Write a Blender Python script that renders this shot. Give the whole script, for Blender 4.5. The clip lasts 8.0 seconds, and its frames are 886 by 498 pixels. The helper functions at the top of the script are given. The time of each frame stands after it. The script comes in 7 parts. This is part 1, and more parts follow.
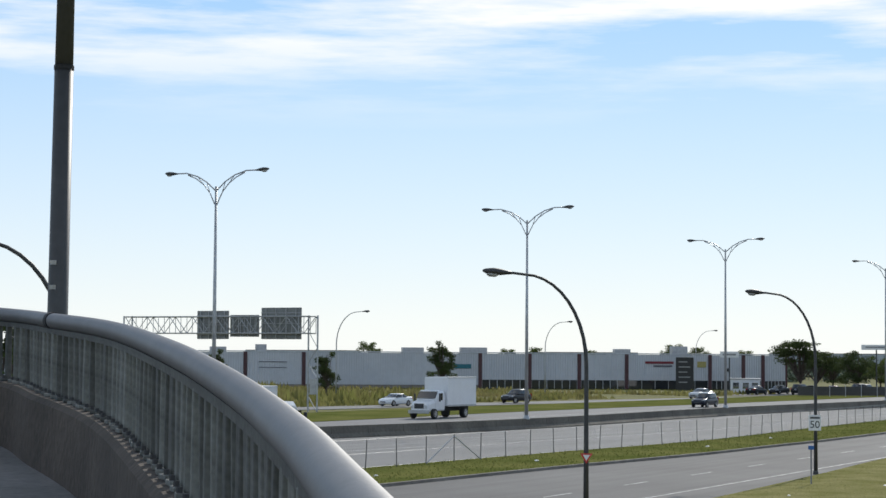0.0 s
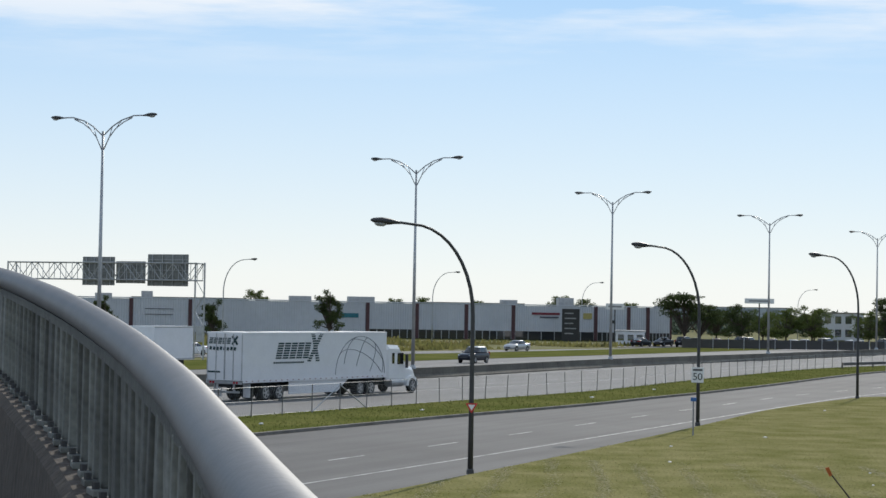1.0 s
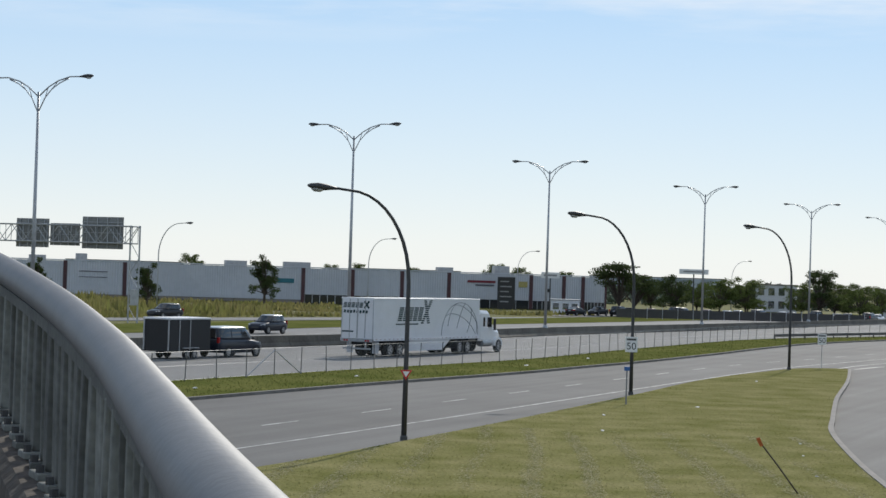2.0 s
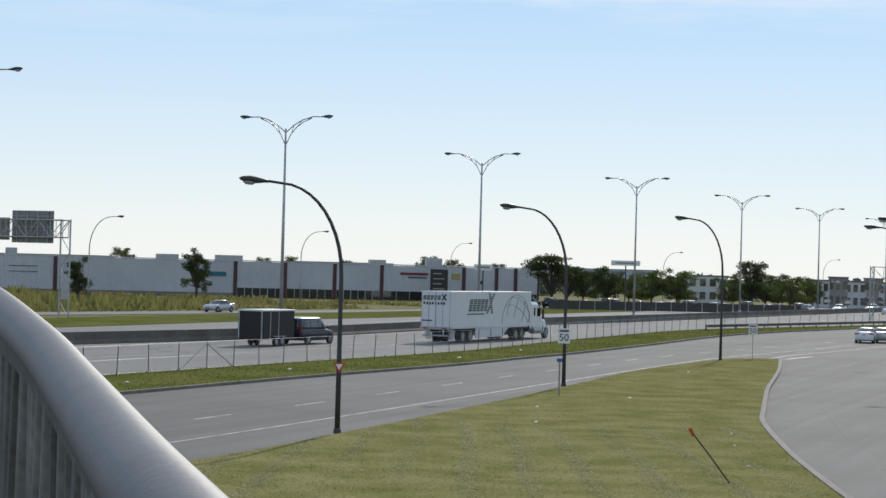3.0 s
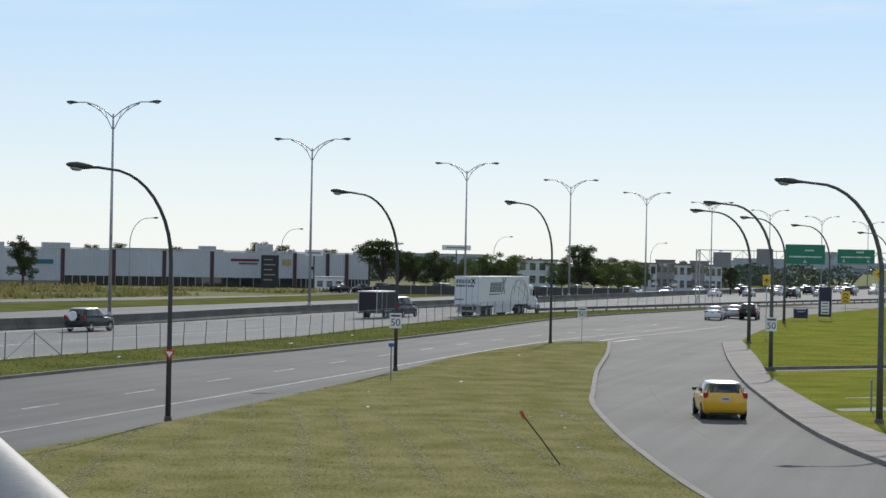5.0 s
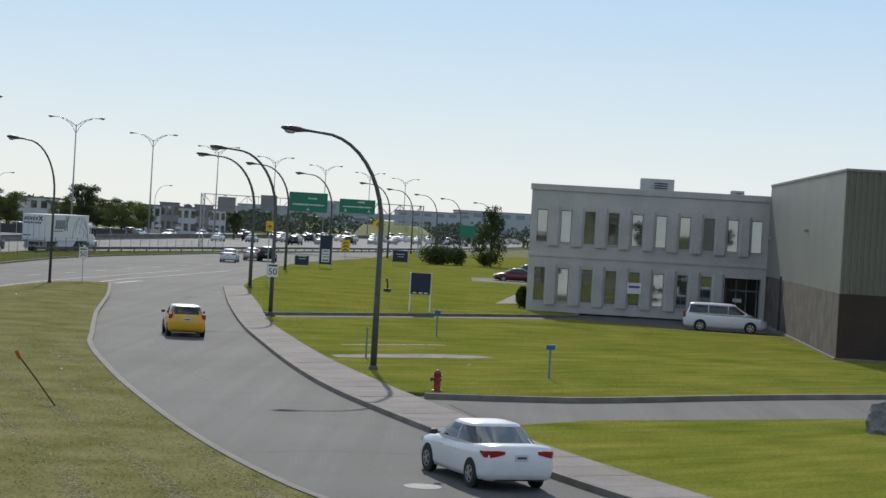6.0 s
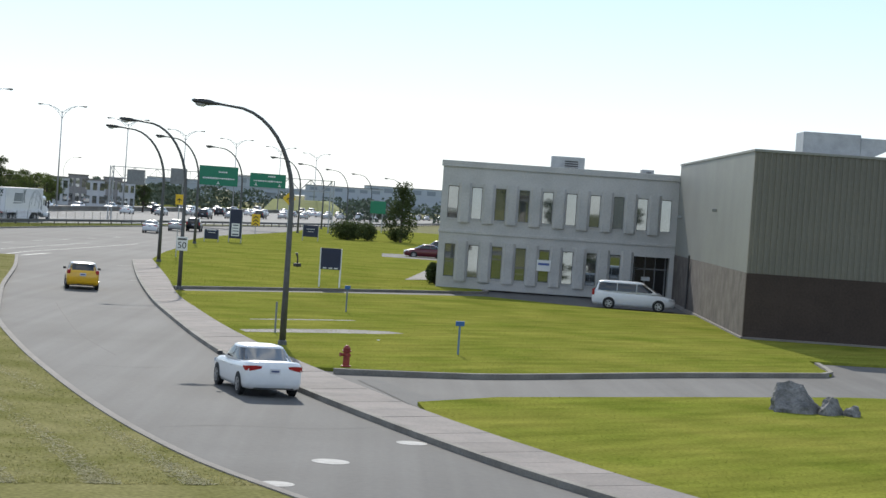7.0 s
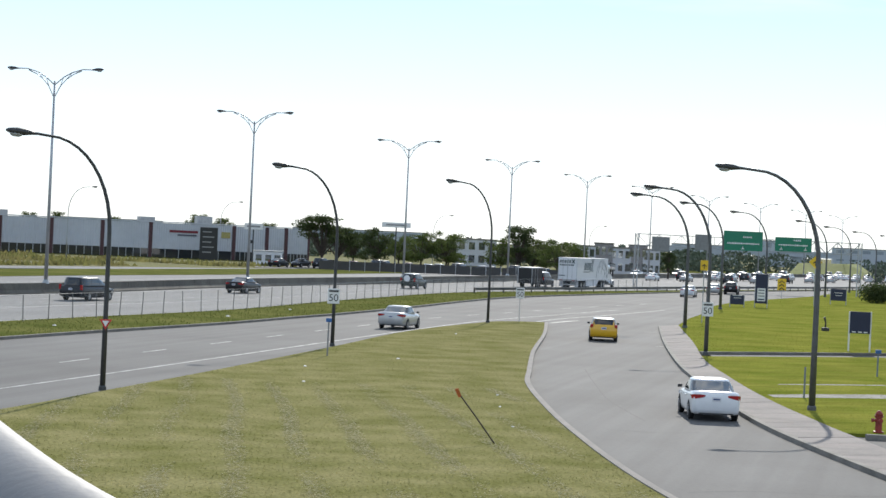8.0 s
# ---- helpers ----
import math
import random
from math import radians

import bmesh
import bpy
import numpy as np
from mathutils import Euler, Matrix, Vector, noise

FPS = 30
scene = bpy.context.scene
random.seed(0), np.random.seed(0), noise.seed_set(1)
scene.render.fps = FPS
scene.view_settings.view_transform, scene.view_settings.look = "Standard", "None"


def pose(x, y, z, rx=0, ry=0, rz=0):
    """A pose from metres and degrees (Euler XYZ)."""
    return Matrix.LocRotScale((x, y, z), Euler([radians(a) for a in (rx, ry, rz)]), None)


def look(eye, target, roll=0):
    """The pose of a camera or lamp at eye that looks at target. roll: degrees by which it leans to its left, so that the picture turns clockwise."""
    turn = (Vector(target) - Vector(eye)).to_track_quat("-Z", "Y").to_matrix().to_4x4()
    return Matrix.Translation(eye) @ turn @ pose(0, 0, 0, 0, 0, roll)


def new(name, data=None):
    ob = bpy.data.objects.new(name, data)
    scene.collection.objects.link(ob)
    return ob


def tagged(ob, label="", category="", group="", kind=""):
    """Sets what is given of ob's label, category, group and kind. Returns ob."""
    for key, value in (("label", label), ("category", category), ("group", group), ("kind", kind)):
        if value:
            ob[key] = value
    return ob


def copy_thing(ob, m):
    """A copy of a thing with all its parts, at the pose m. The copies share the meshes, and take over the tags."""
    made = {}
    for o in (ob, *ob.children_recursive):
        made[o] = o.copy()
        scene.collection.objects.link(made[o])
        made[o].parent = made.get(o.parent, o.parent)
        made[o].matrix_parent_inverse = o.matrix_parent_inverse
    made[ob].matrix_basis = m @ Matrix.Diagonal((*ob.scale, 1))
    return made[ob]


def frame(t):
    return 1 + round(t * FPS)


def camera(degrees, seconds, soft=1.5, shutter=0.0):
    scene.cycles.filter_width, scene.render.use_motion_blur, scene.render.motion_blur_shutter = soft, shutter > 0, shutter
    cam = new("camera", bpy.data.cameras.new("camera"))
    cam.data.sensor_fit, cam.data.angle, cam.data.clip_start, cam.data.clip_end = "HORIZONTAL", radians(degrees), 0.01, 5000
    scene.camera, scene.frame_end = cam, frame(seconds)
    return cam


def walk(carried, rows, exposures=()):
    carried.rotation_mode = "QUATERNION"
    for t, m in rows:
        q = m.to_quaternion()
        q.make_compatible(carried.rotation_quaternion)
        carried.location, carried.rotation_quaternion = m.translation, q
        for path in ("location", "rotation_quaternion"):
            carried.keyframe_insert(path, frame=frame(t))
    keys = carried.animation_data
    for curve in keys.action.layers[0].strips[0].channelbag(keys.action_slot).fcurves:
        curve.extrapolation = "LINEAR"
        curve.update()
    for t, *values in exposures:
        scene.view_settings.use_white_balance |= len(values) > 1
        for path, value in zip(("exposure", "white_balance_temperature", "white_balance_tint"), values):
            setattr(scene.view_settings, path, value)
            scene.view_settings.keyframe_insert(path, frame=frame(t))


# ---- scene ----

EYE_H = 5.8


def aim(yaw, pitch, roll, x=0.0, y=0.0, z=EYE_H):
    """Camera pose from heading to the left, upward tilt and lean, in degrees."""
    return pose(x, y, z, 90 + pitch, 0, yaw) @ pose(0, 0, 0, 0, 0, roll)


cam = camera(25.6, 8.0, soft=1.5)
walk(cam, [
    (0.0, aim(7.542, 3.148, 0.40, -0.02)), (0.5, aim(5.02, 1.919, 0.70)), (1.0, aim(4.251, 1.706, 1.04)),
    (1.5, aim(3.126, 1.148, 1.48)), (2.8, aim(0.903, 0.646, 1.62)), (3.0, aim(0.375, 0.614, 1.53)),
    (3.5, aim(0.003, 0.585, 1.86)), (4.0, aim(-1.205, 0.751, 1.87)), (4.2, aim(-2.11, 0.72, 1.10)),
    (5.3, aim(-7.957, 0.205, 1.70)), (5.5, aim(-12.25, 0.379, 1.85)),
    (6.0, aim(-19.142, -0.803, 3.30)), (6.5, aim(-23.315, -1.138, 3.73)), (7.0, aim(-21.813, -1.344, 3.96)),
    (7.5, aim(-17.709, -0.443, 2.75)), (7.6, aim(-15.85, -0.5, 2.7)), (8.0, aim(-6.391, -0.293, 2.66, -0.01, 0.0, EYE_H - 0.03)),
], exposures=[(0.0, -0.12), (0.6, -0.15), (1.5, -0.24), (4.2, -0.21), (5.5, -0.24), (6.0, -0.34), (6.5, -0.06), (8.0, 0.25)])

# ---- light ----
SUN_EL, SUN_AZ = 31.0, 13.5      # degrees up, degrees to the right of +y
HAZE = 10.5
world = bpy.data.worlds.new("sky")
scene.world = world
world.use_nodes = True
wn, wl = world.node_tree.nodes, world.node_tree.links
wn.clear()
w_out, w_bg = wn.new("ShaderNodeOutputWorld"), wn.new("ShaderNodeBackground")
w_sky = wn.new("ShaderNodeTexSky")
w_sky.sky_type, w_sky.sun_disc = "NISHITA", False
w_sky.sun_elevation, w_sky.sun_rotation = radians(SUN_EL), radians(SUN_AZ)
w_sky.air_density, w_sky.dust_density, w_sky.ozone_density = 1.0, 0.0, 3.0
w_co, w_map = wn.new("ShaderNodeTexCoord"), wn.new("ShaderNodeMapping")
w_map.inputs["Scale"].default_value = (1.6, 1.6, 13.0)
w_noise, w_ramp = wn.new("ShaderNodeTexNoise"), wn.new("ShaderNodeValToRGB")
w_noise.inputs["Scale"].default_value, w_noise.inputs["Detail"].default_value, w_noise.inputs["Roughness"].default_value = 2.4, 9, 0.58
w_ramp.color_ramp.elements[0].position, w_ramp.color_ramp.elements[1].position = 0.46, 0.62
w_xyz = wn.new("ShaderNodeSeparateXYZ")
wl.new(w_co.outputs["Generated"], w_map.inputs["Vector"])
wl.new(w_co.outputs["Generated"], w_xyz.inputs["Vector"])
wl.new(w_map.outputs["Vector"], w_noise.inputs["Vector"])
wl.new(w_noise.outputs["Fac"], w_ramp.inputs["Fac"])
# pale summer haze that thickens towards the horizon all round
w_haze = wn.new("ShaderNodeValToRGB")
w_haze.color_ramp.elements[0].position, w_haze.color_ramp.elements[1].position = 0.0, 0.6
w_haze.color_ramp.elements[0].color, w_haze.color_ramp.elements[1].color = (0.82, 0.82, 0.82, 1), (0.25, 0.25, 0.25, 1)
w_hcol = wn.new("ShaderNodeValToRGB")
w_hcol.color_ramp.elements[0].color, w_hcol.color_ramp.elements[1].color = (0.87, 0.915, 0.95, 1), (0.36, 0.64, 1.0, 1)
w_hcol.color_ramp.elements[0].position, w_hcol.color_ramp.elements[1].position = 0.015, 0.2
w_gain = wn.new("ShaderNodeMix")
w_gain.data_type, w_gain.blend_type = "RGBA", "MULTIPLY"
w_gain.inputs["Factor"].default_value, w_gain.inputs["B"].default_value = 1.0, (HAZE, HAZE, HAZE, 1)
w_mix0, w_mix = wn.new("ShaderNodeMix"), wn.new("ShaderNodeMix")
w_mix0.data_type, w_mix.data_type = "RGBA", "RGBA"
w_mix.inputs["B"].default_value = (HAZE * 0.96, HAZE * 0.97, HAZE * 0.98, 1)
# clouds thin out below nine degrees
w_low = wn.new("ShaderNodeMapRange")
w_low.inputs["From Min"].default_value, w_low.inputs["From Max"].default_value = 0.115, 0.165
w_mul = wn.new("ShaderNodeMath")
w_mul.operation = "MULTIPLY"
wl.new(w_xyz.outputs["Z"], w_low.inputs["Value"])
wl.new(w_xyz.outputs["Z"], w_haze.inputs["Fac"])
wl.new(w_xyz.outputs["Z"], w_hcol.inputs["Fac"])
wl.new(w_hcol.outputs["Color"], w_gain.inputs["A"])
wl.new(w_haze.outputs["Color"], w_mix0.inputs["Factor"])
wl.new(w_sky.outputs["Color"], w_mix0.inputs["A"])
wl.new(w_gain.outputs["Result"], w_mix0.inputs["B"])
wl.new(w_ramp.outputs["Color"], w_mul.inputs[0])
wl.new(w_low.outputs["Result"], w_mul.inputs[1])
wl.new(w_mul.outputs["Value"], w_mix.inputs["Factor"])
wl.new(w_mix0.outputs["Result"], w_mix.inputs["A"])
wl.new(w_mix.outputs["Result"], w_bg.inputs["Color"])
wl.new(w_bg.outputs["Background"], w_out.inputs["Surface"])
w_bg.inputs["Strength"].default_value = 0.11

sun = new("sun", bpy.data.lights.new("sun", "SUN"))
sun.data.energy, sun.data.angle, sun.data.color = 3.6, radians(0.6), (1.0, 0.95, 0.86)
_s = Vector((math.sin(radians(SUN_AZ)) * math.cos(radians(SUN_EL)), math.cos(radians(SUN_AZ)) * math.cos(radians(SUN_EL)), math.sin(radians(SUN_EL))))
sun.matrix_world = look(_s * 100, (0, 0, 0))

# ---- materials ----
MATS = {}


def mat(name, color, rough=0.7, metal=0.0, vary=0.15, scale=3.0, fine=40.0, bump=0.0, color2=None, spec=0.5, coat=0.0, piece=0.0, streak=None):
    """Surface with two scales of colour variation, roughness variation and fine relief, in world metres."""
    if name in MATS:
        return MATS[name]
    m = bpy.data.materials.new(name)
    m.use_nodes = True
    n, l = m.node_tree.nodes, m.node_tree.links
    b = n["Principled BSDF"]
    b.inputs["Roughness"].default_value, b.inputs["Metallic"].default_value = rough, metal
    b.inputs["Specular IOR Level"].default_value, b.inputs["Coat Weight"].default_value = spec, coat
    co = n.new("ShaderNodeTexCoord")
    big, small = n.new("ShaderNodeTexNoise"), n.new("ShaderNodeTexNoise")
    big.inputs["Scale"].default_value, big.inputs["Detail"].default_value = scale, 5
    small.inputs["Scale"].default_value, small.inputs["Detail"].default_value = fine, 4
    for t in (big, small):
        l.new(co.outputs["Object"], t.inputs["Vector"])
    c2 = color2 or tuple(c * (1 - vary * 1.6) for c in color)
    mix = n.new("ShaderNodeMix")
    mix.data_type = "RGBA"
    mix.inputs["A"].default_value, mix.inputs["B"].default_value = (*color, 1), (*c2, 1)
    ramp = n.new("ShaderNodeValToRGB")
    ramp.color_ramp.elements[0].position, ramp.color_ramp.elements[1].position = 0.35, 0.68
    l.new(big.outputs["Fac"], ramp.inputs["Fac"])
    l.new(ramp.outputs["Color"], mix.inputs["Factor"])
    hsv = n.new("ShaderNodeHueSaturation")
    l.new(mix.outputs["Result"], hsv.inputs["Color"])
    rng = n.new("ShaderNodeMapRange")
    rng.inputs["To Min"].default_value, rng.inputs["To Max"].default_value = 1 - vary, 1 + vary
    rng.inputs["From Min"].default_value, rng.inputs["From Max"].default_value = 0.25, 0.75
    l.new(small.outputs["Fac"], rng.inputs["Value"])
    if piece:
        info, mul, rng2 = n.new("ShaderNodeObjectInfo"), n.new("ShaderNodeMath"), n.new("ShaderNodeMapRange")
        mul.operation = "MULTIPLY"
        rng2.inputs["To Min"].default_value, rng2.inputs["To Max"].default_value = 1 - piece, 1 + piece
        l.new(info.outputs["Random"], rng2.inputs["Value"])
        l.new(rng.outputs["Result"], mul.inputs[0])
        l.new(rng2.outputs["Result"], mul.inputs[1])
        l.new(mul.outputs["Value"], hsv.inputs["Value"])
    else:
        l.new(rng.outputs["Result"], hsv.inputs["Value"])
    col = hsv.outputs["Color"]
    if streak:      # wear in long streaks: heading, scale across, scale along, strength
        rot, across, along, amount = streak
        sm, sn, sr, sh = n.new("ShaderNodeMapping"), n.new("ShaderNodeTexNoise"), n.new("ShaderNodeMapRange"), n.new("ShaderNodeHueSaturation")
        sm.vector_type = "TEXTURE"
        sm.inputs["Rotation"].default_value, sm.inputs["Scale"].default_value = (0, 0, radians(rot)), (1 / across, 1 / along, 1)
        sn.inputs["Scale"].default_value, sn.inputs["Detail"].default_value = 1.0, 6
        sr.inputs["From Min"].default_value, sr.inputs["From Max"].default_value = 0.3, 0.7
        sr.inputs["To Min"].default_value, sr.inputs["To Max"].default_value = 1 - amount, 1 + amount
        l.new(co.outputs["Object"], sm.inputs["Vector"])
        l.new(sm.outputs["Vector"], sn.inputs["Vector"])
        l.new(sn.outputs["Fac"], sr.inputs["Value"])
        l.new(col, sh.inputs["Color"])
        l.new(sr.outputs["Result"], sh.inputs["Value"])
        col = sh.outputs["Color"]
    l.new(col, b.inputs["Base Color"])
    if bump:
        bp = n.new("ShaderNodeBump")
        bp.inputs["Strength"].default_value, bp.inputs["Distance"].default_value = min(bump, 1), 0.03
        l.new(small.outputs["Fac"], bp.inputs["Height"])
        l.new(bp.outputs["Normal"], b.inputs["Normal"])
    MATS[name] = m
    return m


def glass_mat(name, color, rough=0.04):
    """Dark tinted pane that mirrors the sky."""
    if name in MATS:
        return MATS[name]
    m = mat(name, color, rough=rough, vary=0.05, scale=1.0, fine=6.0, spec=0.9)
    return m


def glow(name, color, strength):
    m = bpy.data.materials.new(name)
    m.use_nodes = True
    b = m.node_tree.nodes["Principled BSDF"]
    b.inputs["Base Color"].default_value = (*color, 1)
    b.inputs["Emission Color"].default_value, b.inputs["Emission Strength"].default_value = (*color, 1), strength
    return m


M_GRASS = mat("lawn_grass", (0.255, 0.232, 0.108), 0.95, vary=0.32, scale=0.45, fine=9.0, bump=0.4, color2=(0.165, 0.162, 0.058), spec=0.0)
M_GRASS2 = mat("fresh_lawn", (0.225, 0.222, 0.046), 0.95, vary=0.25, scale=0.24, fine=9.0, bump=0.4, color2=(0.15, 0.175, 0.028), spec=0.0, streak=(20, 0.25, 1.3, 0.2))
M_STRIP = mat("verge_grass", (0.15, 0.15, 0.05), 0.95, vary=0.25, scale=0.2, fine=8.0, bump=0.4, color2=(0.09, 0.105, 0.028), spec=0.0)
M_FIELD = mat("rough_field", (0.13, 0.13, 0.035), 0.95, vary=0.35, scale=0.05, fine=0.9, bump=0.4, color2=(0.13, 0.12, 0.045), spec=0.1)
M_ASPHALT = mat("asphalt", (0.118, 0.116, 0.113), 0.85, vary=0.08, scale=0.12, fine=6.0, bump=0.25, color2=(0.088, 0.086, 0.084), spec=0.25, streak=(-20, 1.1, 0.02, 0.16))
M_ASPHALT2 = mat("pale_asphalt", (0.17, 0.168, 0.165), 0.85, vary=0.08, scale=0.10, fine=5.0, bump=0.2, color2=(0.15, 0.148, 0.146), spec=0.3, streak=(-24, 0.8, 0.012, 0.12))
M_CONC = mat("concrete", (0.215, 0.195, 0.178), 0.9, vary=0.14, scale=0.7, fine=12.0, bump=0.25, color2=(0.165, 0.15, 0.136))
M_CONCD = mat("weathered_concrete", (0.23, 0.215, 0.19), 0.9, vary=0.16, scale=0.8, fine=14.0, bump=0.4, color2=(0.15, 0.135, 0.115))
M_PAINT = mat("road_paint", (0.44, 0.44, 0.43), 0.7, vary=0.25, scale=0.8, fine=8.0, color2=(0.17, 0.17, 0.167))
M_STEEL = mat("galvanised_steel", (0.42, 0.43, 0.44), 0.45, 0.7, vary=0.12, scale=2.0, fine=20.0, color2=(0.33, 0.34, 0.35))
M_DARKP = mat("dark_painted_steel", (0.055, 0.056, 0.058), 0.5, 0.2, vary=0.15, scale=1.0, fine=10.0)
M_ALU = mat("weathered_aluminium", (0.125, 0.125, 0.13), 0.55, 0.1, vary=0.05, scale=5.0, fine=50.0, bump=0.05, color2=(0.105, 0.105, 0.11))
M_BAR = mat("streaked_bar_metal", (0.125, 0.13, 0.119), 0.7, 0.0, vary=0.3, scale=6.0, fine=30.0, bump=0.2, color2=(0.08, 0.084, 0.077), piece=0.45)
M_PATCH = mat("patched_asphalt", (0.082, 0.081, 0.08), 0.9, vary=0.12, scale=0.5, fine=8.0, bump=0.2, color2=(0.066, 0.065, 0.064))
M_WHITE = mat("white_panel", (0.72, 0.72, 0.73), 0.5, vary=0.05, scale=0.6, fine=8.0, color2=(0.63, 0.63, 0.65))
M_BLACK = mat("black_rubber", (0.018, 0.018, 0.019), 0.8, vary=0.1)
M_DKGREY = mat("dark_grey_plastic", (0.04, 0.04, 0.042), 0.6, vary=0.1)
M_GLASS = glass_mat("tinted_glass", (0.012, 0.014, 0.016))
M_WINDOW = mat("office_glass", (0.30, 0.325, 0.335), 0.02, 0.85, vary=0.05, scale=1.0, fine=6.0)


# ---- mesh helpers ----
def empty(name, x=0, y=0, z=0, rz=0):
    ob = new(name)
    ob.empty_display_size = 0.2
    ob.matrix_world = pose(x, y, z, 0, 0, rz)
    return ob


def part(name, bm, material, parent=None, label="", smooth=False):
    me = bpy.data.meshes.new(name)
    bm.normal_update()
    bm.to_mesh(me)
    bm.free()
    me.materials.append(material)
    if smooth:
        for p in me.polygons:
            p.use_smooth = True
    ob = new(name, me)
    if parent:
        ob.parent = parent
    if label:
        tagged(ob, label)
    return ob


def box(bm, x0, x1, y0, y1, z0, z1, bevel=0.0):
    r = bmesh.ops.create_cube(bm, size=1)
    bmesh.ops.transform(bm, matrix=Matrix.LocRotScale(((x0 + x1) / 2, (y0 + y1) / 2, (z0 + z1) / 2), None, (abs(x1 - x0), abs(y1 - y0), abs(z1 - z0))), verts=r["verts"])
    if bevel:
        es = list({e for v in r["verts"] for e in v.link_edges})
        bmesh.ops.bevel(bm, geom=es, offset=bevel, segments=2, affect="EDGES", profile=0.5)
    return bm


def obox(bm, m, sx, sy, sz):
    r = bmesh.ops.create_cube(bm, size=1, matrix=m @ Matrix.Diagonal((sx, sy, sz, 1)))
    return bm


def tube(bm, pts, rad, n=8, caps=True, up=Vector((0, 0, 1))):
    """Round bar along points; rad is one radius or one for each point."""
    pts = [Vector(p) for p in pts]
    rads = rad if isinstance(rad, (list, tuple)) else [rad] * len(pts)
    rings = []
    side = None
    for i, p in enumerate(pts):
        d = (pts[min(i + 1, len(pts) - 1)] - pts[max(i - 1, 0)]).normalized()
        ref = side if side is not None else (Vector((1, 0, 0)) if abs(d.z) > 0.9 else up)
        a = d.cross(ref).normalized()
        b2 = a.cross(d).normalized()
        side = b2
        rings.append([bm.verts.new(p + (a * math.cos(2 * math.pi * k / n) + b2 * math.sin(2 * math.pi * k / n)) * rads[i]) for k in range(n)])
    for r0, r1 in zip(rings, rings[1:]):
        for k in range(n):
            bm.faces.new((r0[k], r0[(k + 1) % n], r1[(k + 1) % n], r1[k]))
    if caps:
        bm.faces.new(rings[0][::-1])
        bm.faces.new(rings[-1])
    bmesh.ops.recalc_face_normals(bm, faces=bm.faces[:])
    return bm


def loft(bm, rings, caps=True):
    """Skin over closed rings of equal count."""
    vs = [[bm.verts.new(p) for p in r] for r in rings]
    n = len(vs[0])
    for a, b2 in zip(vs, vs[1:]):
        for k in range(n):
            bm.faces.new((a[k], a[(k + 1) % n], b2[(k + 1) % n], b2[k]))
    if caps:
        bm.faces.new(vs[0][::-1])
        bm.faces.new(vs[-1])
    bmesh.ops.recalc_face_normals(bm, faces=bm.faces[:])
    return bm


def resample(pts, step):
    """Even points along a smooth curve through pts."""
    pts = [Vector((*p, 0)) if len(p) == 2 else Vector(p) for p in pts]
    fine = []
    for i in range(len(pts) - 1):
        p0, p1, p2, p3 = pts[max(i - 1, 0)], pts[i], pts[i + 1], pts[min(i + 2, len(pts) - 1)]
        for k in range(12):
            t = k / 12
            fine.append(0.5 * ((2 * p1) + (p2 - p0) * t + (2 * p0 - 5 * p1 + 4 * p2 - p3) * t * t + (3 * p1 - p0 - 3 * p2 + p3) * t ** 3))
    fine.append(pts[-1])
    out, need = [fine[0]], step
    for a, b2 in zip(fine, fine[1:]):
        d = (b2 - a).length
        while d >= need and d > 0:
            a = a + (b2 - a) * (need / d)
            out.append(a.copy())
            d, need = (b2 - a).length, step
        need -= d
    return out


def sheet(name, outline, z, material, label, kind="structure", parent=None):
    """Flat piece of ground with this outline."""
    bm = bmesh.new()
    f = bm.faces.new([bm.verts.new((p[0], p[1], z)) for p in outline])
    bmesh.ops.triangulate(bm, faces=[f])
    bmesh.ops.recalc_face_normals(bm, faces=bm.faces[:])
    if bm.faces[:][0].normal.z < 0:
        bmesh.ops.reverse_faces(bm, faces=bm.faces[:])
    ob = part(name, bm, material, parent)
    return tagged(ob, label, "", "", kind)


def slab(name, outline, z0, z1, material, label):
    """Raised piece of ground."""
    bm = bmesh.new()
    lo = [bm.verts.new((p[0], p[1], z0)) for p in outline]
    hi = [bm.verts.new((p[0], p[1], z1)) for p in outline]
    n = len(lo)
    for k in range(n):
        bm.faces.new((lo[k], lo[(k + 1) % n], hi[(k + 1) % n], hi[k]))
    f = bm.faces.new(hi)
    bmesh.ops.triangulate(bm, faces=[f])
    bmesh.ops.recalc_face_normals(bm, faces=bm.faces[:])
    return tagged(part(name, bm, material), label, "", "", "structure")


def ribbon(bm, line, width, z0, z1, side=0.0):
    """Strip with a rectangular section along a line; side shifts it to its right."""
    line = [Vector((p[0], p[1], 0)) for p in line]
    rings = []
    for i, p in enumerate(line):
        d = (line[min(i + 1, len(line) - 1)] - line[max(i - 1, 0)]).normalized()
        r = Vector((d.y, -d.x, 0))
        a, b2 = p + r * (side - width / 2), p + r * (side + width / 2)
        rings.append([(a.x, a.y, z0), (b2.x, b2.y, z0), (b2.x, b2.y, z1), (a.x, a.y, z1)])
    return loft(bm, rings)


def shift(line, off):
    line = [Vector((p[0], p[1], 0)) for p in line]
    out = []
    for i, p in enumerate(line):
        d = (line[min(i + 1, len(line) - 1)] - line[max(i - 1, 0)]).normalized()
        out.append(p + Vector((d.y, -d.x, 0)) * off)
    return out


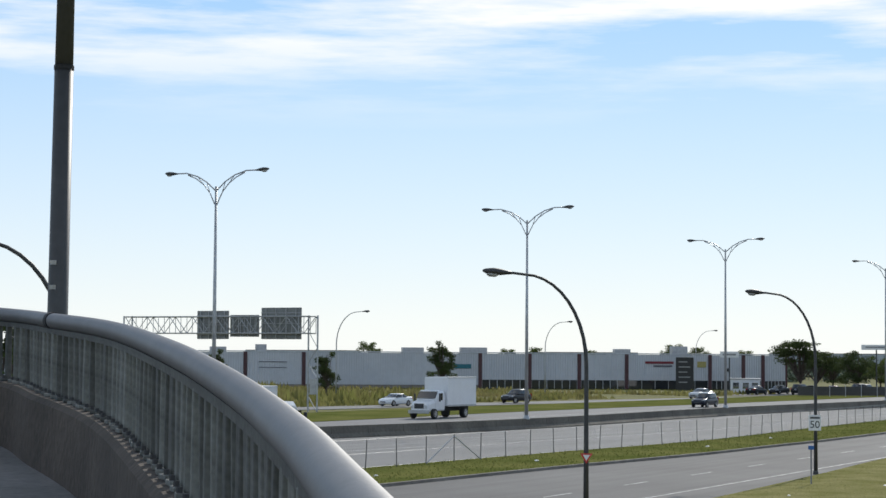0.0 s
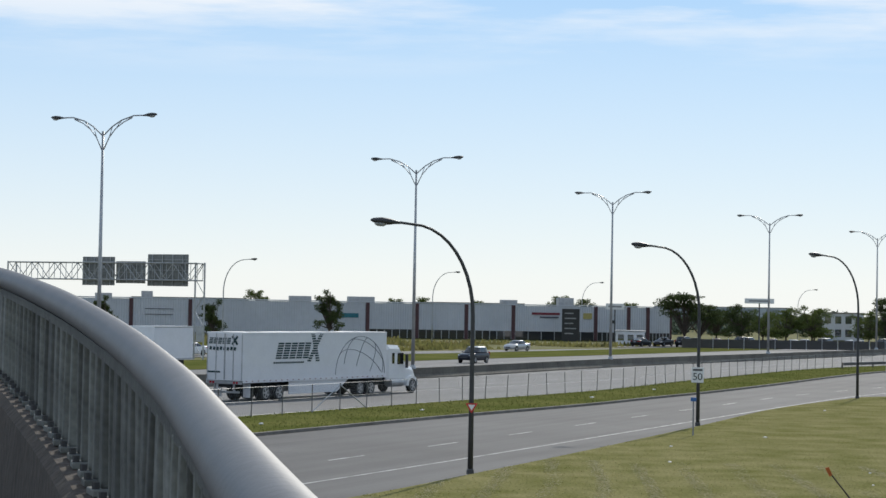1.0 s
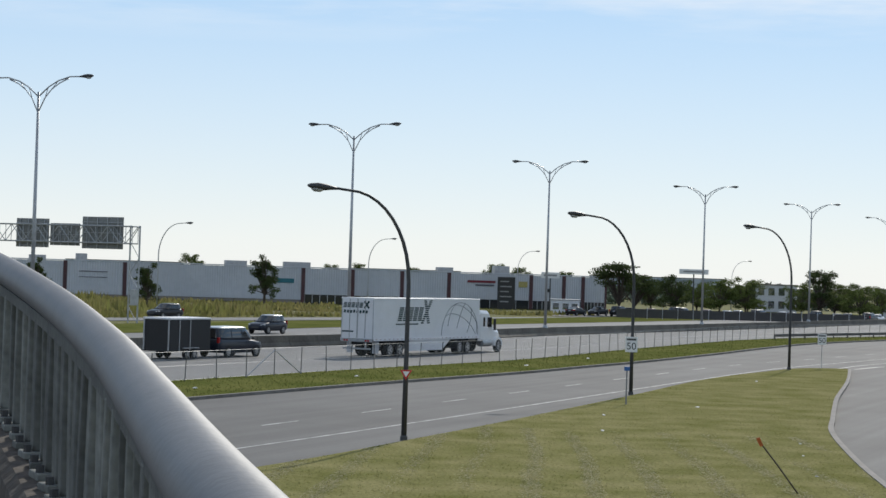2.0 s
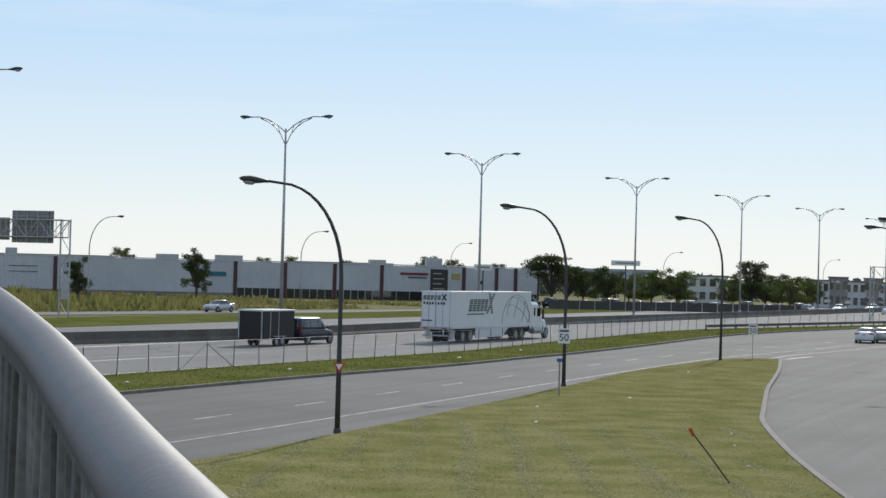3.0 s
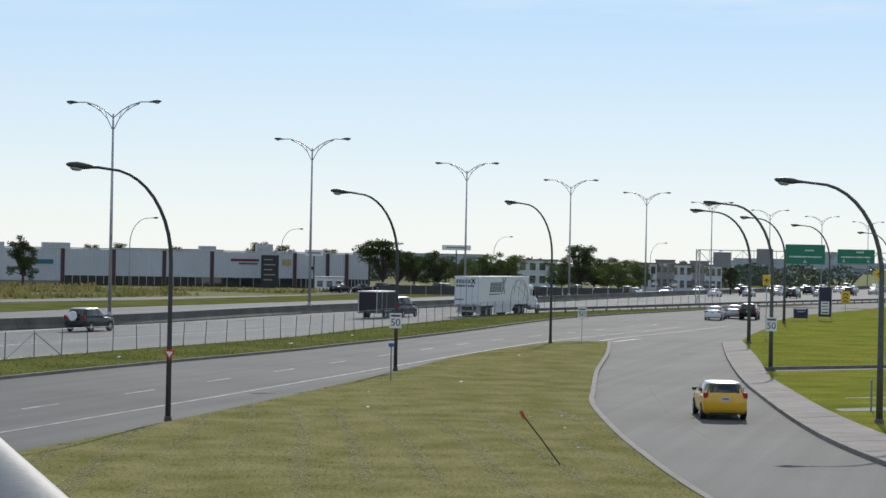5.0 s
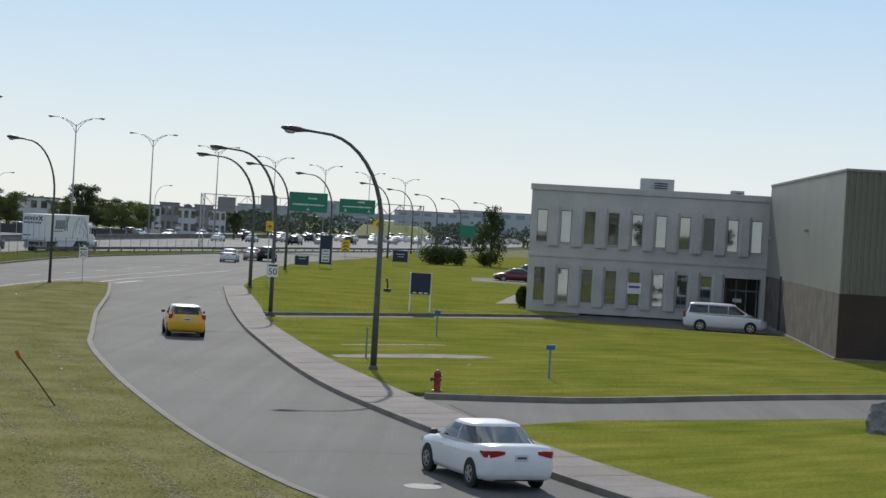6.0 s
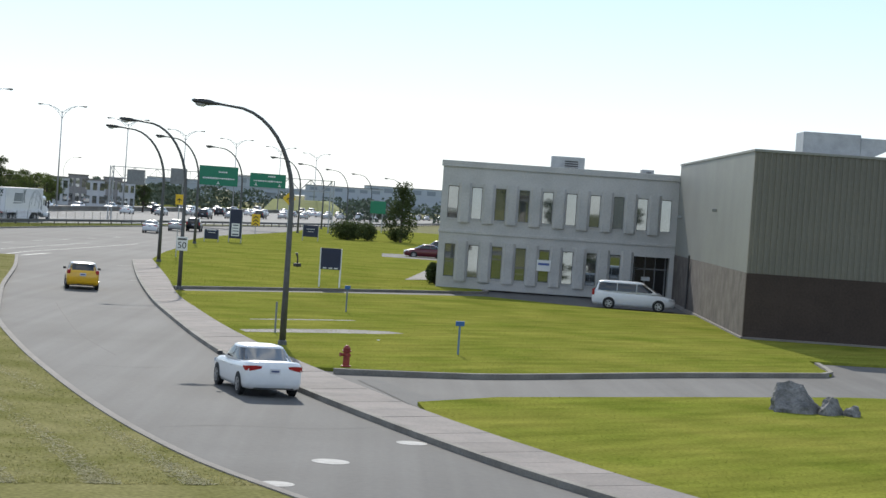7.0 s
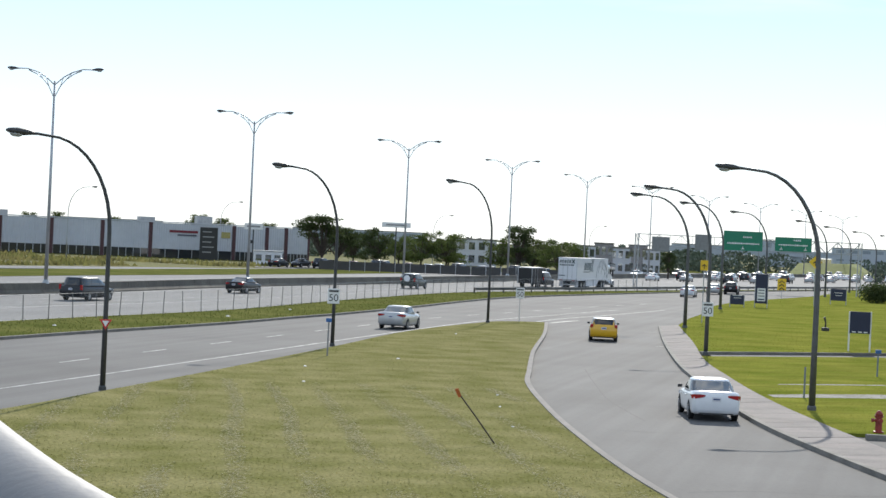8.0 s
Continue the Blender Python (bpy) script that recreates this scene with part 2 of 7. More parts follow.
# ---- ground and roads ----
ISLAND_CURB = resample([(52, -130), (35, -60), (21, -5), (19, 5), (16.8, 13), (14.8, 20), (13.2, 26), (12.0, 31), (11.2, 35.2), (10.6, 39), (10.35, 44), (10.4, 50), (10.7, 57),
                        (11.2, 65), (12.3, 77), (13.6, 85.1), (15.1, 94), (16.6, 102.5), (20.2, 121), (23.3, 139)], 1.5)
RAMP_CURB = resample([(60, -130), (42.5, -60), (27.5, -5), (25.4, 5), (23.2, 13), (21.2, 20), (19.6, 26), (18.6, 31), (18.0, 36), (17.65, 40), (17.5, 46), (17.6, 54), (17.95, 62), (18.9, 70.5),
                      (20.6, 82), (22.9, 96), (27.2, 118), (32.2, 141.5)], 1.5)
WALK_EDGE = resample([(62, -130), (44.6, -60), (29.6, -5), (27.5, 5), (25.2, 13), (23.2, 20), (21.6, 26), (20.6, 31), (19.9, 36), (19.6, 41), (19.5, 46), (19.6, 51), (19.9, 57), (20.35, 64),
                      (21.4, 75), (23.0, 86.5), (25.0, 99), (28.6, 116), (32.8, 137), (34.2, 144)], 1.5)
FAR_CURB = resample([(34.2, 144), (39, 160), (43, 172), (47.3, 188), (54.0, 207), (62.5, 227), (82, 266), (99, 306), (118, 350), (160, 430), (250, 590), (330, 700)], 4)
NEAR_EDGE = resample([(-85, -110), (-38, -10), (-24, 18), (-14, 40), (-7, 57.3), (-3.9, 66.6), (-0.3, 78), (5.6, 97.8), (11.3, 117.5), (18.2, 134.6), (20.5, 138), (23.3, 139)], 1.5)
STRIP_LOW = resample([(-100, -100), (-48, 10), (-30, 48), (-21, 69), (-14.1, 85.5), (-7.7, 101), (0.2, 118.5), (4.4, 129.5), (8.6, 140), (15.4, 159), (22.4, 180), (30.2, 200.5), (44, 227), (70, 272), (120, 350)], 3)
STRIP_UP = resample([(-106, -95), (-52, 20), (-35, 58), (-26, 78), (-17, 98), (-9.3, 115.8), (0.2, 137.2), (10.9, 170), (25.4, 208.6), (44, 238), (72, 281), (120, 351)], 3)
BARRIER = resample([(-130, -90), (-92, 5), (-68, 50), (-47, 91), (-31.5, 124.3), (-13.9, 156.5), (2.4, 199), (22.0, 241), (41.5, 284), (61, 328), (82, 372), (128, 459), (200, 590)], 4)

def band(name, left, right, z, material, label, n=150):
    """Sheet between two lines, in even crossings."""
    def even(line):
        line = [Vector((p[0], p[1], 0)) for p in line]
        acc = [0.0]
        for a, b2 in zip(line, line[1:]):
            acc.append(acc[-1] + (b2 - a).length)
        return [(np.interp(acc[-1] * k / n, acc, [p.x for p in line]), np.interp(acc[-1] * k / n, acc, [p.y for p in line]), z) for k in range(n + 1)]
    bm = bmesh.new()
    va, vb = [bm.verts.new(p) for p in even(left)], [bm.verts.new(p) for p in even(right)]
    for k in range(n):
        bm.faces.new((va[k], vb[k], vb[k + 1], va[k + 1]))
    return tagged(part(name, bm, material), label, "", "", "structure")


bm = bmesh.new()
bmesh.ops.create_circle(bm, cap_ends=True, segments=64, radius=4500)
tagged(part("ground", bm, M_FIELD), "rough grass ground reaching to the horizon", "", "", "structure").location = (0, 0, -0.08)

band("road_service", [*STRIP_LOW, (330, 735)], [*RAMP_CURB, *FAR_CURB], 0.0, M_ASPHALT, "grey worn asphalt of the service road and its ramp")
hw_far = shift(BARRIER, -22.5)
band("road_highway", [*hw_far], [*STRIP_UP, (200, 495), (280, 640)], 0.004, M_ASPHALT2, "pale grey asphalt of the divided highway")
slab("grass_island", [*NEAR_EDGE, *reversed(ISLAND_CURB)], -0.05, 0.12, M_GRASS, "mown dry grass island between two roads")
band("grass_strip", STRIP_UP, STRIP_LOW, 0.12, M_STRIP, "green grass strip along the highway fence")


def kerb(name, line, off, width, top, label, material=None):
    bm = bmesh.new()
    ribbon(bm, line, width, -0.05, top, off)
    return tagged(part(name, bm, material or M_CONC), label, "", "", "structure")


kerb("kerb_island", ISLAND_CURB, 0.0, 0.22, 0.15, "pale concrete kerb round the grass island")
kerb("kerb_ramp", RAMP_CURB, 0.0, 0.2, 0.15, "worn concrete kerb of the sidewalk", M_CONCD)
kerb("kerb_strip", STRIP_LOW, 0.0, 0.2, 0.145, "dark concrete kerb of the grass strip", M_CONCD)
band("sidewalk", RAMP_CURB, WALK_EDGE, 0.10, M_CONCD, "pinkish grey concrete sidewalk in slabs")

# lawns on the building's side
LAWN_A = [*[p for p in WALK_EDGE if 60.5 <= p.y <= 103.6], (36.9, 108.6), (48.4, 113.2), (52.5, 106.4), (58.6, 102.6), (49.9, 84.2), (70, 76.0), (68, 66.0), (51.8, 70.6), (46.0, 71.8), (44.3, 68.2), (43.2, 65.7), (42.0, 65.3), (34.4, 63.2), (26.8, 60.8)]
slab("lawn_entrance", LAWN_A, -0.05, 0.11, M_GRASS2, "sunlit green lawn before the office building")
LAWN_B = [*[p for p in WALK_EDGE if p.y <= 50.0], (20.2, 51.6), (23.5, 53.5), (30.4, 55.1), (38, 56.7), (46, 56.5), (70, 48), (90, 30), (70, -5)]
slab("lawn_rock", LAWN_B, -0.05, 0.11, M_GRASS2, "sunlit green lawn round a boulder")
LAWN_C = [*[p for p in WALK_EDGE if p.y >= 107], *[p for p in FAR_CURB if p.y < 330], (190, 330), (150, 220), (75, 140), (52, 122.5), (50.5, 118.5), (27.4, 107.4)]
slab("lawn_signs", LAWN_C, -0.05, 0.115, M_GRASS2, "green lawn with signboards and bushes")
sheet("driveway", [(19.0, 40), (20.0, 62), (27.4, 108), (51, 122), (70, 150), (110, 120), (110, 40), (46, 50)], -0.01, M_ASPHALT, "grey asphalt driveways and parking")

# ---- bridge ramp with its railing ----
RAIL_POLAR = [(32, 17.5, 1.75), (26, 17.0, 1.5), (20.6, 15.2, 1.13), (18.9, 13.0, 0.94), (17.25, 10.8, 0.68), (15.6, 8.0, 0.06), (13.8, 5.9, -0.98), (12.1, 4.3, -2.4), (10.8, 3.2, -3.95),
              (8.3, 1.95, -7.1), (3.0, 1.2, -12.0), (-15, 0.82, -19), (-50, 0.75, -22), (-95, 0.95, -19), (-125, 1.6, -13), (-140, 3.0, -8)]
RAIL = resample([(-math.sin(radians(a)) * r, math.cos(radians(a)) * r, EYE_H + r * math.tan(radians(e))) for a, r, e in RAIL_POLAR], 0.08)


def swept(bm, line, section):
    """Closed section (across, up) along a line; across is to the right of the way."""
    rings = []
    for i, p in enumerate(line):
        d = line[min(i + 1, len(line) - 1)] - line[max(i - 1, 0)]
        d.z = 0
        d.normalize()
        r = Vector((d.y, -d.x, 0))
        rings.append([tuple(p + r * a + Vector((0, 0, u))) for a, u in section])
    return loft(bm, rings)


def bridge_rail():
    rail = empty("bridge_railing", 0, 0, 0)
    tagged(rail, "weathered aluminium bridge railing with a thick round handrail", "railing")
    bm = bmesh.new()
    tube(bm, RAIL, 0.05, 20)
    part("handrail", bm, M_ALU, rail, "thick brushed aluminium tube", smooth=True)
    bm = bmesh.new()
    k = min(range(len(RAIL)), key=lambda q: abs(math.degrees(math.atan2(-RAIL[q].x, RAIL[q].y)) - 18.95))
    tube(bm, [RAIL[k] - (RAIL[k + 1] - RAIL[k]) * 0.6, RAIL[k] + (RAIL[k + 1] - RAIL[k]) * 0.6], 0.056, 20)
    part("joint_sleeve", bm, M_BLACK, rail, "black joint in the handrail")
    bars = resample([tuple(p) for p in RAIL], 0.2)
    bm = bmesh.new()
    swept(bm, RAIL, [(-0.02, -0.085), (0.02, -0.085), (0.02, -0.05), (-0.02, -0.05)])
    part("under_rail", bm, M_BAR, rail)
    barmesh, footmesh, boltmesh = None, None, None
    for i, p in enumerate(bars):
        if i + 1 >= len(bars):
            break
        d = bars[i + 1] - p
        m = Matrix.Translation(p) @ Matrix.Rotation(math.atan2(d.y, d.x), 4, "Z")
        if barmesh is None:
            bm = bmesh.new()
            box(bm, -0.03, 0.03, -0.02, 0.02, -0.47, -0.07, 0.008)
            b0 = part("baluster", bm, M_BAR, rail)
            barmesh = b0.data
            bm = bmesh.new()
            box(bm, -0.06, 0.06, -0.05, 0.085, -0.49, -0.468, 0.004)
            f0 = part("foot_plate", bm, M_BAR, b0)
            footmesh = f0.data
            bm = bmesh.new()
            tube(bm, [(0.03, -0.037, -0.47), (0.03, -0.037, -0.447)], 0.012, 6)
            o0 = part("bolt", bm, M_DKGREY, b0)
            boltmesh = o0.data
        else:
            b0, f0, o0 = new("baluster", barmesh), new("foot_plate", footmesh), new("bolt", boltmesh)
            b0.parent, f0.parent, o0.parent = rail, b0, b0
        b0.matrix_basis = m @ pose(0, 0, 0, random.uniform(-1.0, 1.0), random.uniform(-1.3, 1.3), random.uniform(-9, 9))
    bm = bmesh.new()
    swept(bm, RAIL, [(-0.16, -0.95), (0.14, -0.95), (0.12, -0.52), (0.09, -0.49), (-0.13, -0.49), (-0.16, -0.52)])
    # dark brown base with random mottling
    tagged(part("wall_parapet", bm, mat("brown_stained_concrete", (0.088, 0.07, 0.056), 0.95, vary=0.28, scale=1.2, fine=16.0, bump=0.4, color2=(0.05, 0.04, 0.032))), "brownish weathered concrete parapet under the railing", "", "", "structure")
    bm = bmesh.new()
    swept(bm, RAIL, [(-0.2, -1.25), (3.2, -1.25), (3.2, -0.88), (-0.2, -0.95)])
    tagged(part("bridge_deck", bm, mat("deck_concrete", (0.16, 0.155, 0.15), 0.95, vary=0.2, scale=1.0, fine=14.0, bump=0.4, color2=(0.11, 0.105, 0.10))), "dark concrete deck of the curved bridge ramp", "", "", "structure")
    for i in (30, 140):
        p = RAIL[i]
        d = (RAIL[i + 1] - RAIL[i]).normalized()
        q = p + Vector((d.y, -d.x, 0)) * 1.6
        bm = bmesh.new()
        tube(bm, [(q.x, q.y, -0.1), (q.x, q.y, p.z - 1.24)], 0.45, 20)
        tagged(part("bridge_pier", bm, M_CONC, smooth=True), "round concrete pier under the ramp", "", "", "structure")


bridge_rail()


# ---- street lamps ----
def luminaire(parent, m, s=1.0):
    """Cobra head that points along +x of m."""
    bm = bmesh.new()
    rings = []
    for x, w, h in ((-0.12, 0.04, 0.04), (0.05, 0.06, 0.06), (0.25, 0.13, 0.10), (0.5, 0.17, 0.11), (0.72, 0.13, 0.07), (0.8, 0.05, 0.03)):
        rings.append([(x * s, math.cos(a) * w * s, math.sin(a) * h * s) for a in [2 * math.pi * k / 10 for k in range(10)]])
    loft(bm, rings)
    bmesh.ops.transform(bm, matrix=m, verts=bm.verts[:])
    hd = part("lamp_head", bm, M_DARKP, parent, smooth=True)
    bm = bmesh.new()
    rings = []
    for z, k2 in ((-0.06, 1.0), (-0.12, 0.85), (-0.16, 0.5)):
        rings.append([((0.5 + math.cos(a) * 0.2 * k2) * s, math.sin(a) * 0.13 * k2 * s, z * s) for a in [2 * math.pi * k / 10 for k in range(10)]])
    loft(bm, rings)
    bmesh.ops.transform(bm, matrix=m, verts=bm.verts[:])
    part("lens", bm, mat("lamp_lens", (0.4, 0.4, 0.38), 0.25), hd, "clear prismatic lens", smooth=True)


def arch_lamp(name, height, reach, straight, label, material, r0=0.1, r1=0.045):
    """Pole that bends over into a long arm along +x."""
    ob = empty(name)
    tagged(ob, label, "street lamp", "street lamps")
    b = height - straight
    pts, rads = [(0, 0, 0.05), (0, 0, straight * 0.5), (0, 0, straight)], [r0, r0 * 0.85, r0 * 0.72]
    for k in range(1, 11):
        a = math.pi / 2 * k / 10
        pts.append((reach * 0.8 * (1 - math.cos(a)), 0, straight + b * math.sin(a)))
        rads.append(r0 * 0.72 + (r1 - r0 * 0.72) * k / 10)
    pts.append((reach, 0, height + 0.06))
    rads.append(r1)
    bm = bmesh.new()
    tube(bm, pts, rads, 12)
    part("pole", bm, material, ob, smooth=True)
    bm = bmesh.new()
    tube(bm, [(0, 0, 0), (0, 0, 0.14), (0, 0, 0.18)], [r0 * 1.35, r0 * 1.3, r0 * 1.05], 12)
    part("base_cover", bm, material, ob)
    bm = bmesh.new()
    box(bm, -0.03, 0.03, -r0 - 0.02, -r0 + 0.02, 0.55, 0.95, 0.008)
    part("hand_hole_cover", bm, material, ob)
    luminaire(ob, pose(reach, 0, height + 0.05, 0, -4, 0), 1.15)
    return ob


def place_all(first, spots):
    """Put the first thing at the first spot and copies at the others."""
    for i, (x, y, z, rz) in enumerate(spots):
        if i == 0:
            first.matrix_basis = pose(x, y, z, 0, 0, rz)
        else:
            copy_thing(first, pose(x, y, z, 0, 0, rz))


c_lamp = arch_lamp("street_lamp", 8.5, 2.75, 5.4, "dark steel street lamp with a bent arm on the grass", M_DARKP, 0.1)
place_all(c_lamp, [(-3.9, 66.9, 0.1, 200)])
for x, y, rz, k in ((-15.8, 47.4, 200, 1.0), (5.6, 98.2, 200, 1.045), (18.35, 134.0, 198, 1.13)):
    copy_thing(c_lamp, pose(x, y, 0.1, 0, 0, rz)).scale = (1.0, 1.0, k)
d_lamp = arch_lamp("street_lamp", 8.72, 3.1, 5.3, "grey steel street lamp with a bent arm beside the sidewalk", mat("grey_pole_paint", (0.11, 0.112, 0.115), 0.5, 0.4), 0.13, 0.05)
place_all(d_lamp, [(21.7, 69.7, 0.1, 178)])
for x, y, rz, kx, kz in ((26.45, 104.6, 172, 0.95, 1.03), (33.6, 139.4, 180, 1.12, 1.09), (48.9, 188.4, 170, 1.12, 1.18), (64.3, 227, 165, 1.15, 1.2), (84.3, 267, 165, 1.15, 1.2),
                         (101.3, 308, 165, 1.15, 1.2), (120.3, 351, 165, 1.15, 1.2), (139, 390, 165, 1.15, 1.2), (161, 430, 165, 1.15, 1.2)):
    copy_thing(d_lamp, pose(x, y, 0.1, 0, 0, rz)).scale = (kx, 1.0, kz)
f_lamp = arch_lamp("street_lamp", 11.2, 3.6, 7.2, "slim grey street lamp with a bent arm by the far road", M_STEEL, 0.1)
place_all(f_lamp, [(-44.8, 238.2, 0, -15), (-24, 303, 0, -15), (-1, 392, 0, -15), (48, 450, 0, -15), (98, 520, 0, -15)])


def median_lamp():
    ob = empty("median_lamp")
    tagged(ob, "tall pale steel twin-arm street lamp on the median barrier", "street lamp", "median lamps")
    bm = bmesh.new()
    tube(bm, [(0, 0, 0), (0, 0, 8), (0, 0, 15.95)], [0.15, 0.12, 0.075], 12)
    part("pole", bm, M_STEEL, ob, smooth=True)
    bm = bmesh.new()
    tube(bm, [(0, 0, -0.06), (0, 0, 0.25)], [0.28, 0.2], 12)
    part("base_cover", bm, M_STEEL, ob)
    for s in (1, -1):
        bm = bmesh.new()
        top = [(0.08, 0, 15.7), (0.75, 0, 16.25), (1.5, 0, 16.65), (2.4, 0, 16.9), (3.3, 0, 16.9)]
        low = [(0.08, 0, 14.75), (0.5, 0, 15.55), (1.0, 0, 16.1), (1.6, 0, 16.5), (2.3, 0, 16.78)]
        tube(bm, [(x * s, y, z) for x, y, z in top], 0.045, 8)
        tube(bm, [(x * s, y, z) for x, y, z in low], 0.038, 8)
        for (a, b2) in ((0.35, 1), (0.8, 2), (1.25, 3)):
            i = b2
            tube(bm, [(top[i][0] * s, 0, top[i][2]), (low[i][0] * s, 0, low[i][2])], 0.025, 6)
        part("arm", bm, M_STEEL, ob, smooth=True)
        luminaire(ob, pose(3.25 * s, 0, 16.9, 0, -3, 0 if s > 0 else 180), 1.15)
    return ob


L_SPOTS = [(-31.5, 124.3), (-13.9, 156.5), (2.45, 199), (22.2, 241.3), (41.5, 284), (61, 328), (82, 372), (104.5, 416), (128, 459), (153, 504), (178, 550)]
place_all(median_lamp(), [(x, y, 0.86, -22) for x, y in L_SPOTS])


# ---- dark pole behind the railing ----
def tall_pole():
    ob = empty("utility_pole", -7.3, 21.4, 0)
    tagged(ob, "thick dark grey steel pole with old stickers", "pole")
    ob.matrix_world = pose(-7.32, 21.4, 0, 0, 0.5, 0)
    bm = bmesh.new()
    tube(bm, [(0, 0, -0.05), (0, 0, 5), (0, 0, 9.07)], [0.14, 0.12, 0.108], 20)
    part("lower_shaft", bm, M_DARKP, ob, smooth=True)
    bm = bmesh.new()
    tube(bm, [(0, 0, 9.04), (0, 0, 9.09)], 0.115, 20)
    part("collar", bm, M_BLACK, ob)
    bm = bmesh.new()
    tube(bm, [(0, 0, 9.08), (0, 0, 13)], [0.104, 0.085], 20)
    part("upper_shaft", bm, M_DARKP, ob, smooth=True)
    for z, w in ((6.83, 0.1), (6.55, 0.11)):
        bm = bmesh.new()
        rings = [[(math.cos(a) * 0.124, math.sin(a) * 0.124, zz) for a in [radians(235 + q * 10) for q in range(5)]] for zz in (z - 0.025, z + 0.025)]
        vs = [[bm.verts.new(p) for p in r] for r in rings]
        for q in range(4):
            bm.faces.new((vs[0][q], vs[0][q + 1], vs[1][q + 1], vs[1][q]))
        part("sticker", bm, mat("worn_sticker", (0.4, 0.4, 0.4), 0.7, vary=0.3), ob, "torn pale sticker")


tall_pole()


# ---- median barrier, highway fence, guard rail, markings ----
def barrier():
    ob = empty("median_barrier")
    tagged(ob, "long grey concrete median barrier with stains and shade in its colour", "barrier")
    line = [p + Vector((0, 0, 0)) for p in BARRIER]
    for i in range(0, len(line) - 1):
        bm = bmesh.new()
        d = (line[i + 1] - line[i]).normalized()
        swept(bm, [line[i] + d * 0.02, line[i + 1] - d * 0.02], [(-0.42, -0.02), (0.42, -0.02), (0.40, 0.1), (0.2, 0.34), (0.15, 0.86), (-0.15, 0.86), (-0.2, 0.34), (-0.40, 0.1)])
        # Stained concrete; the near face's shade is set into the base tone too.
        part("barrier_segment", bm, mat("barrier_concrete", (0.15, 0.138, 0.115), 0.9, vary=0.2, scale=0.35, fine=5.0, bump=0.2, color2=(0.095, 0.086, 0.072)), ob)


barrier()


def fence():
    ob = empty("wire_fence")
    tagged(ob, "thin grey chain-link fence with steel posts in grass", "fence")
    line = resample([tuple(p.xy) for p in shift(STRIP_UP, 0.7) if p.y > 60 and p.y < 262], 2.9)
    bm = bmesh.new()
    tube(bm, [(0, 0, 0), (0, 0, 1.5)], 0.03, 6)
    post = part("post", bm, mat("fence_post_steel", (0.16, 0.16, 0.155), 0.6, 0.5), ob)
    post.matrix_basis = Matrix.Translation((line[0].x, line[0].y, 0.1))
    for p in line[1:]:
        o = new("post", post.data)
        o.parent = ob
        o.matrix_basis = Matrix.Translation((p.x, p.y, 0.1)) @ Matrix.Rotation(random.uniform(-0.05, 0.05), 4, "Y")
    for z in (0.15, 0.85, 1.55):
        bm = bmesh.new()
        tube(bm, [(p.x, p.y, z + 0.05) for p in line], 0.007, 4)
        part("wire", bm, M_STEEL, ob)
    bm = bmesh.new()
    for a, b2 in zip(line, line[1:]):
        n2 = 14
        for k in range(n2):
            p, q = a + (b2 - a) * (k / n2), a + (b2 - a) * ((k + 3.5) / n2 if k + 3.5 <= n2 else 1)
            h = 1.4 if k + 3.5 <= n2 else 1.4 * (n2 - k) / 3.5
            tube(bm, [(p.x, p.y, 0.2), (q.x, q.y, 0.2 + h)], 0.0025, 3, False)
            tube(bm, [(p.x, p.y, 0.2 + h), (q.x, q.y, 0.2)], 0.0025, 3, False)
    tagged(part("mesh", bm, M_STEEL, ob, "sagging wire mesh"), kind="stuff")
    mid = min(range(len(line)), key=lambda k: abs(math.degrees(math.atan2(-line[k].x, line[k].y)) - 7.52))
    for k in (mid - 1, mid + 1):     # braced post
        p, q = line[mid], line[k]
        bm = bmesh.new()
        tube(bm, [(p.x, p.y, 1.5), (q.x, q.y, 0.15)], 0.028, 6)
        part("brace", bm, M_STEEL, ob)


def guard_rail():
    ob = empty("guard_rail")
    tagged(ob, "low grey steel guard rail at the edge of the highway", "guard rail")
    line = resample([(27, 208), (45, 236), (73, 279), (121, 349), (190, 470)], 3.8)
    bm = bmesh.new()
    swept(bm, line, [(-0.03, 0.42), (0.0, 0.42), (0.04, 0.5), (0.0, 0.57), (0.04, 0.64), (0.0, 0.72), (-0.03, 0.72), (0.01, 0.64), (-0.03, 0.57), (0.01, 0.5)])
    # The beam's backlit darkness is put into its steel colour, mottled at random.
    part("beam", bm, mat("weathered_rail_steel", (0.13, 0.125, 0.12), 0.7, 0.2, vary=0.2, scale=0.6), ob)
    bm = bmesh.new()
    box(bm, -0.06, 0.06, -0.06, 0.06, 0, 0.72)
    post = part("post", bm, mat("guard_post_wood", (0.11, 0.10, 0.09), 0.9), ob)
    post.matrix_basis = Matrix.Translation((line[0].x - 0.1, line[0].y, 0))
    for p in line[1:]:
        o = new("post", post.data)
        o.parent = ob
        o.matrix_basis = Matrix.Translation((p.x - 0.1, p.y, 0))


fence()
guard_rail()


def marking(name, line, width, z, label, dash=0.0, gap=0.0):
    bm = bmesh.new()
    fine = resample([tuple(p)[:2] for p in line], 1.0)
    acc = 0
    for a, b2 in zip(fine, fine[1:]):
        if not dash or acc % (dash + gap) < dash:
            d = (b2 - a).normalized()
            r = Vector((d.y, -d.x, 0)) * width / 2
            bm.faces.new([bm.verts.new((p.x, p.y, z)) for p in (a - r, a + r, b2 + r, b2 - r)])
        acc += 1
    return tagged(part(name, bm, M_PAINT), label, "", "", "structure")


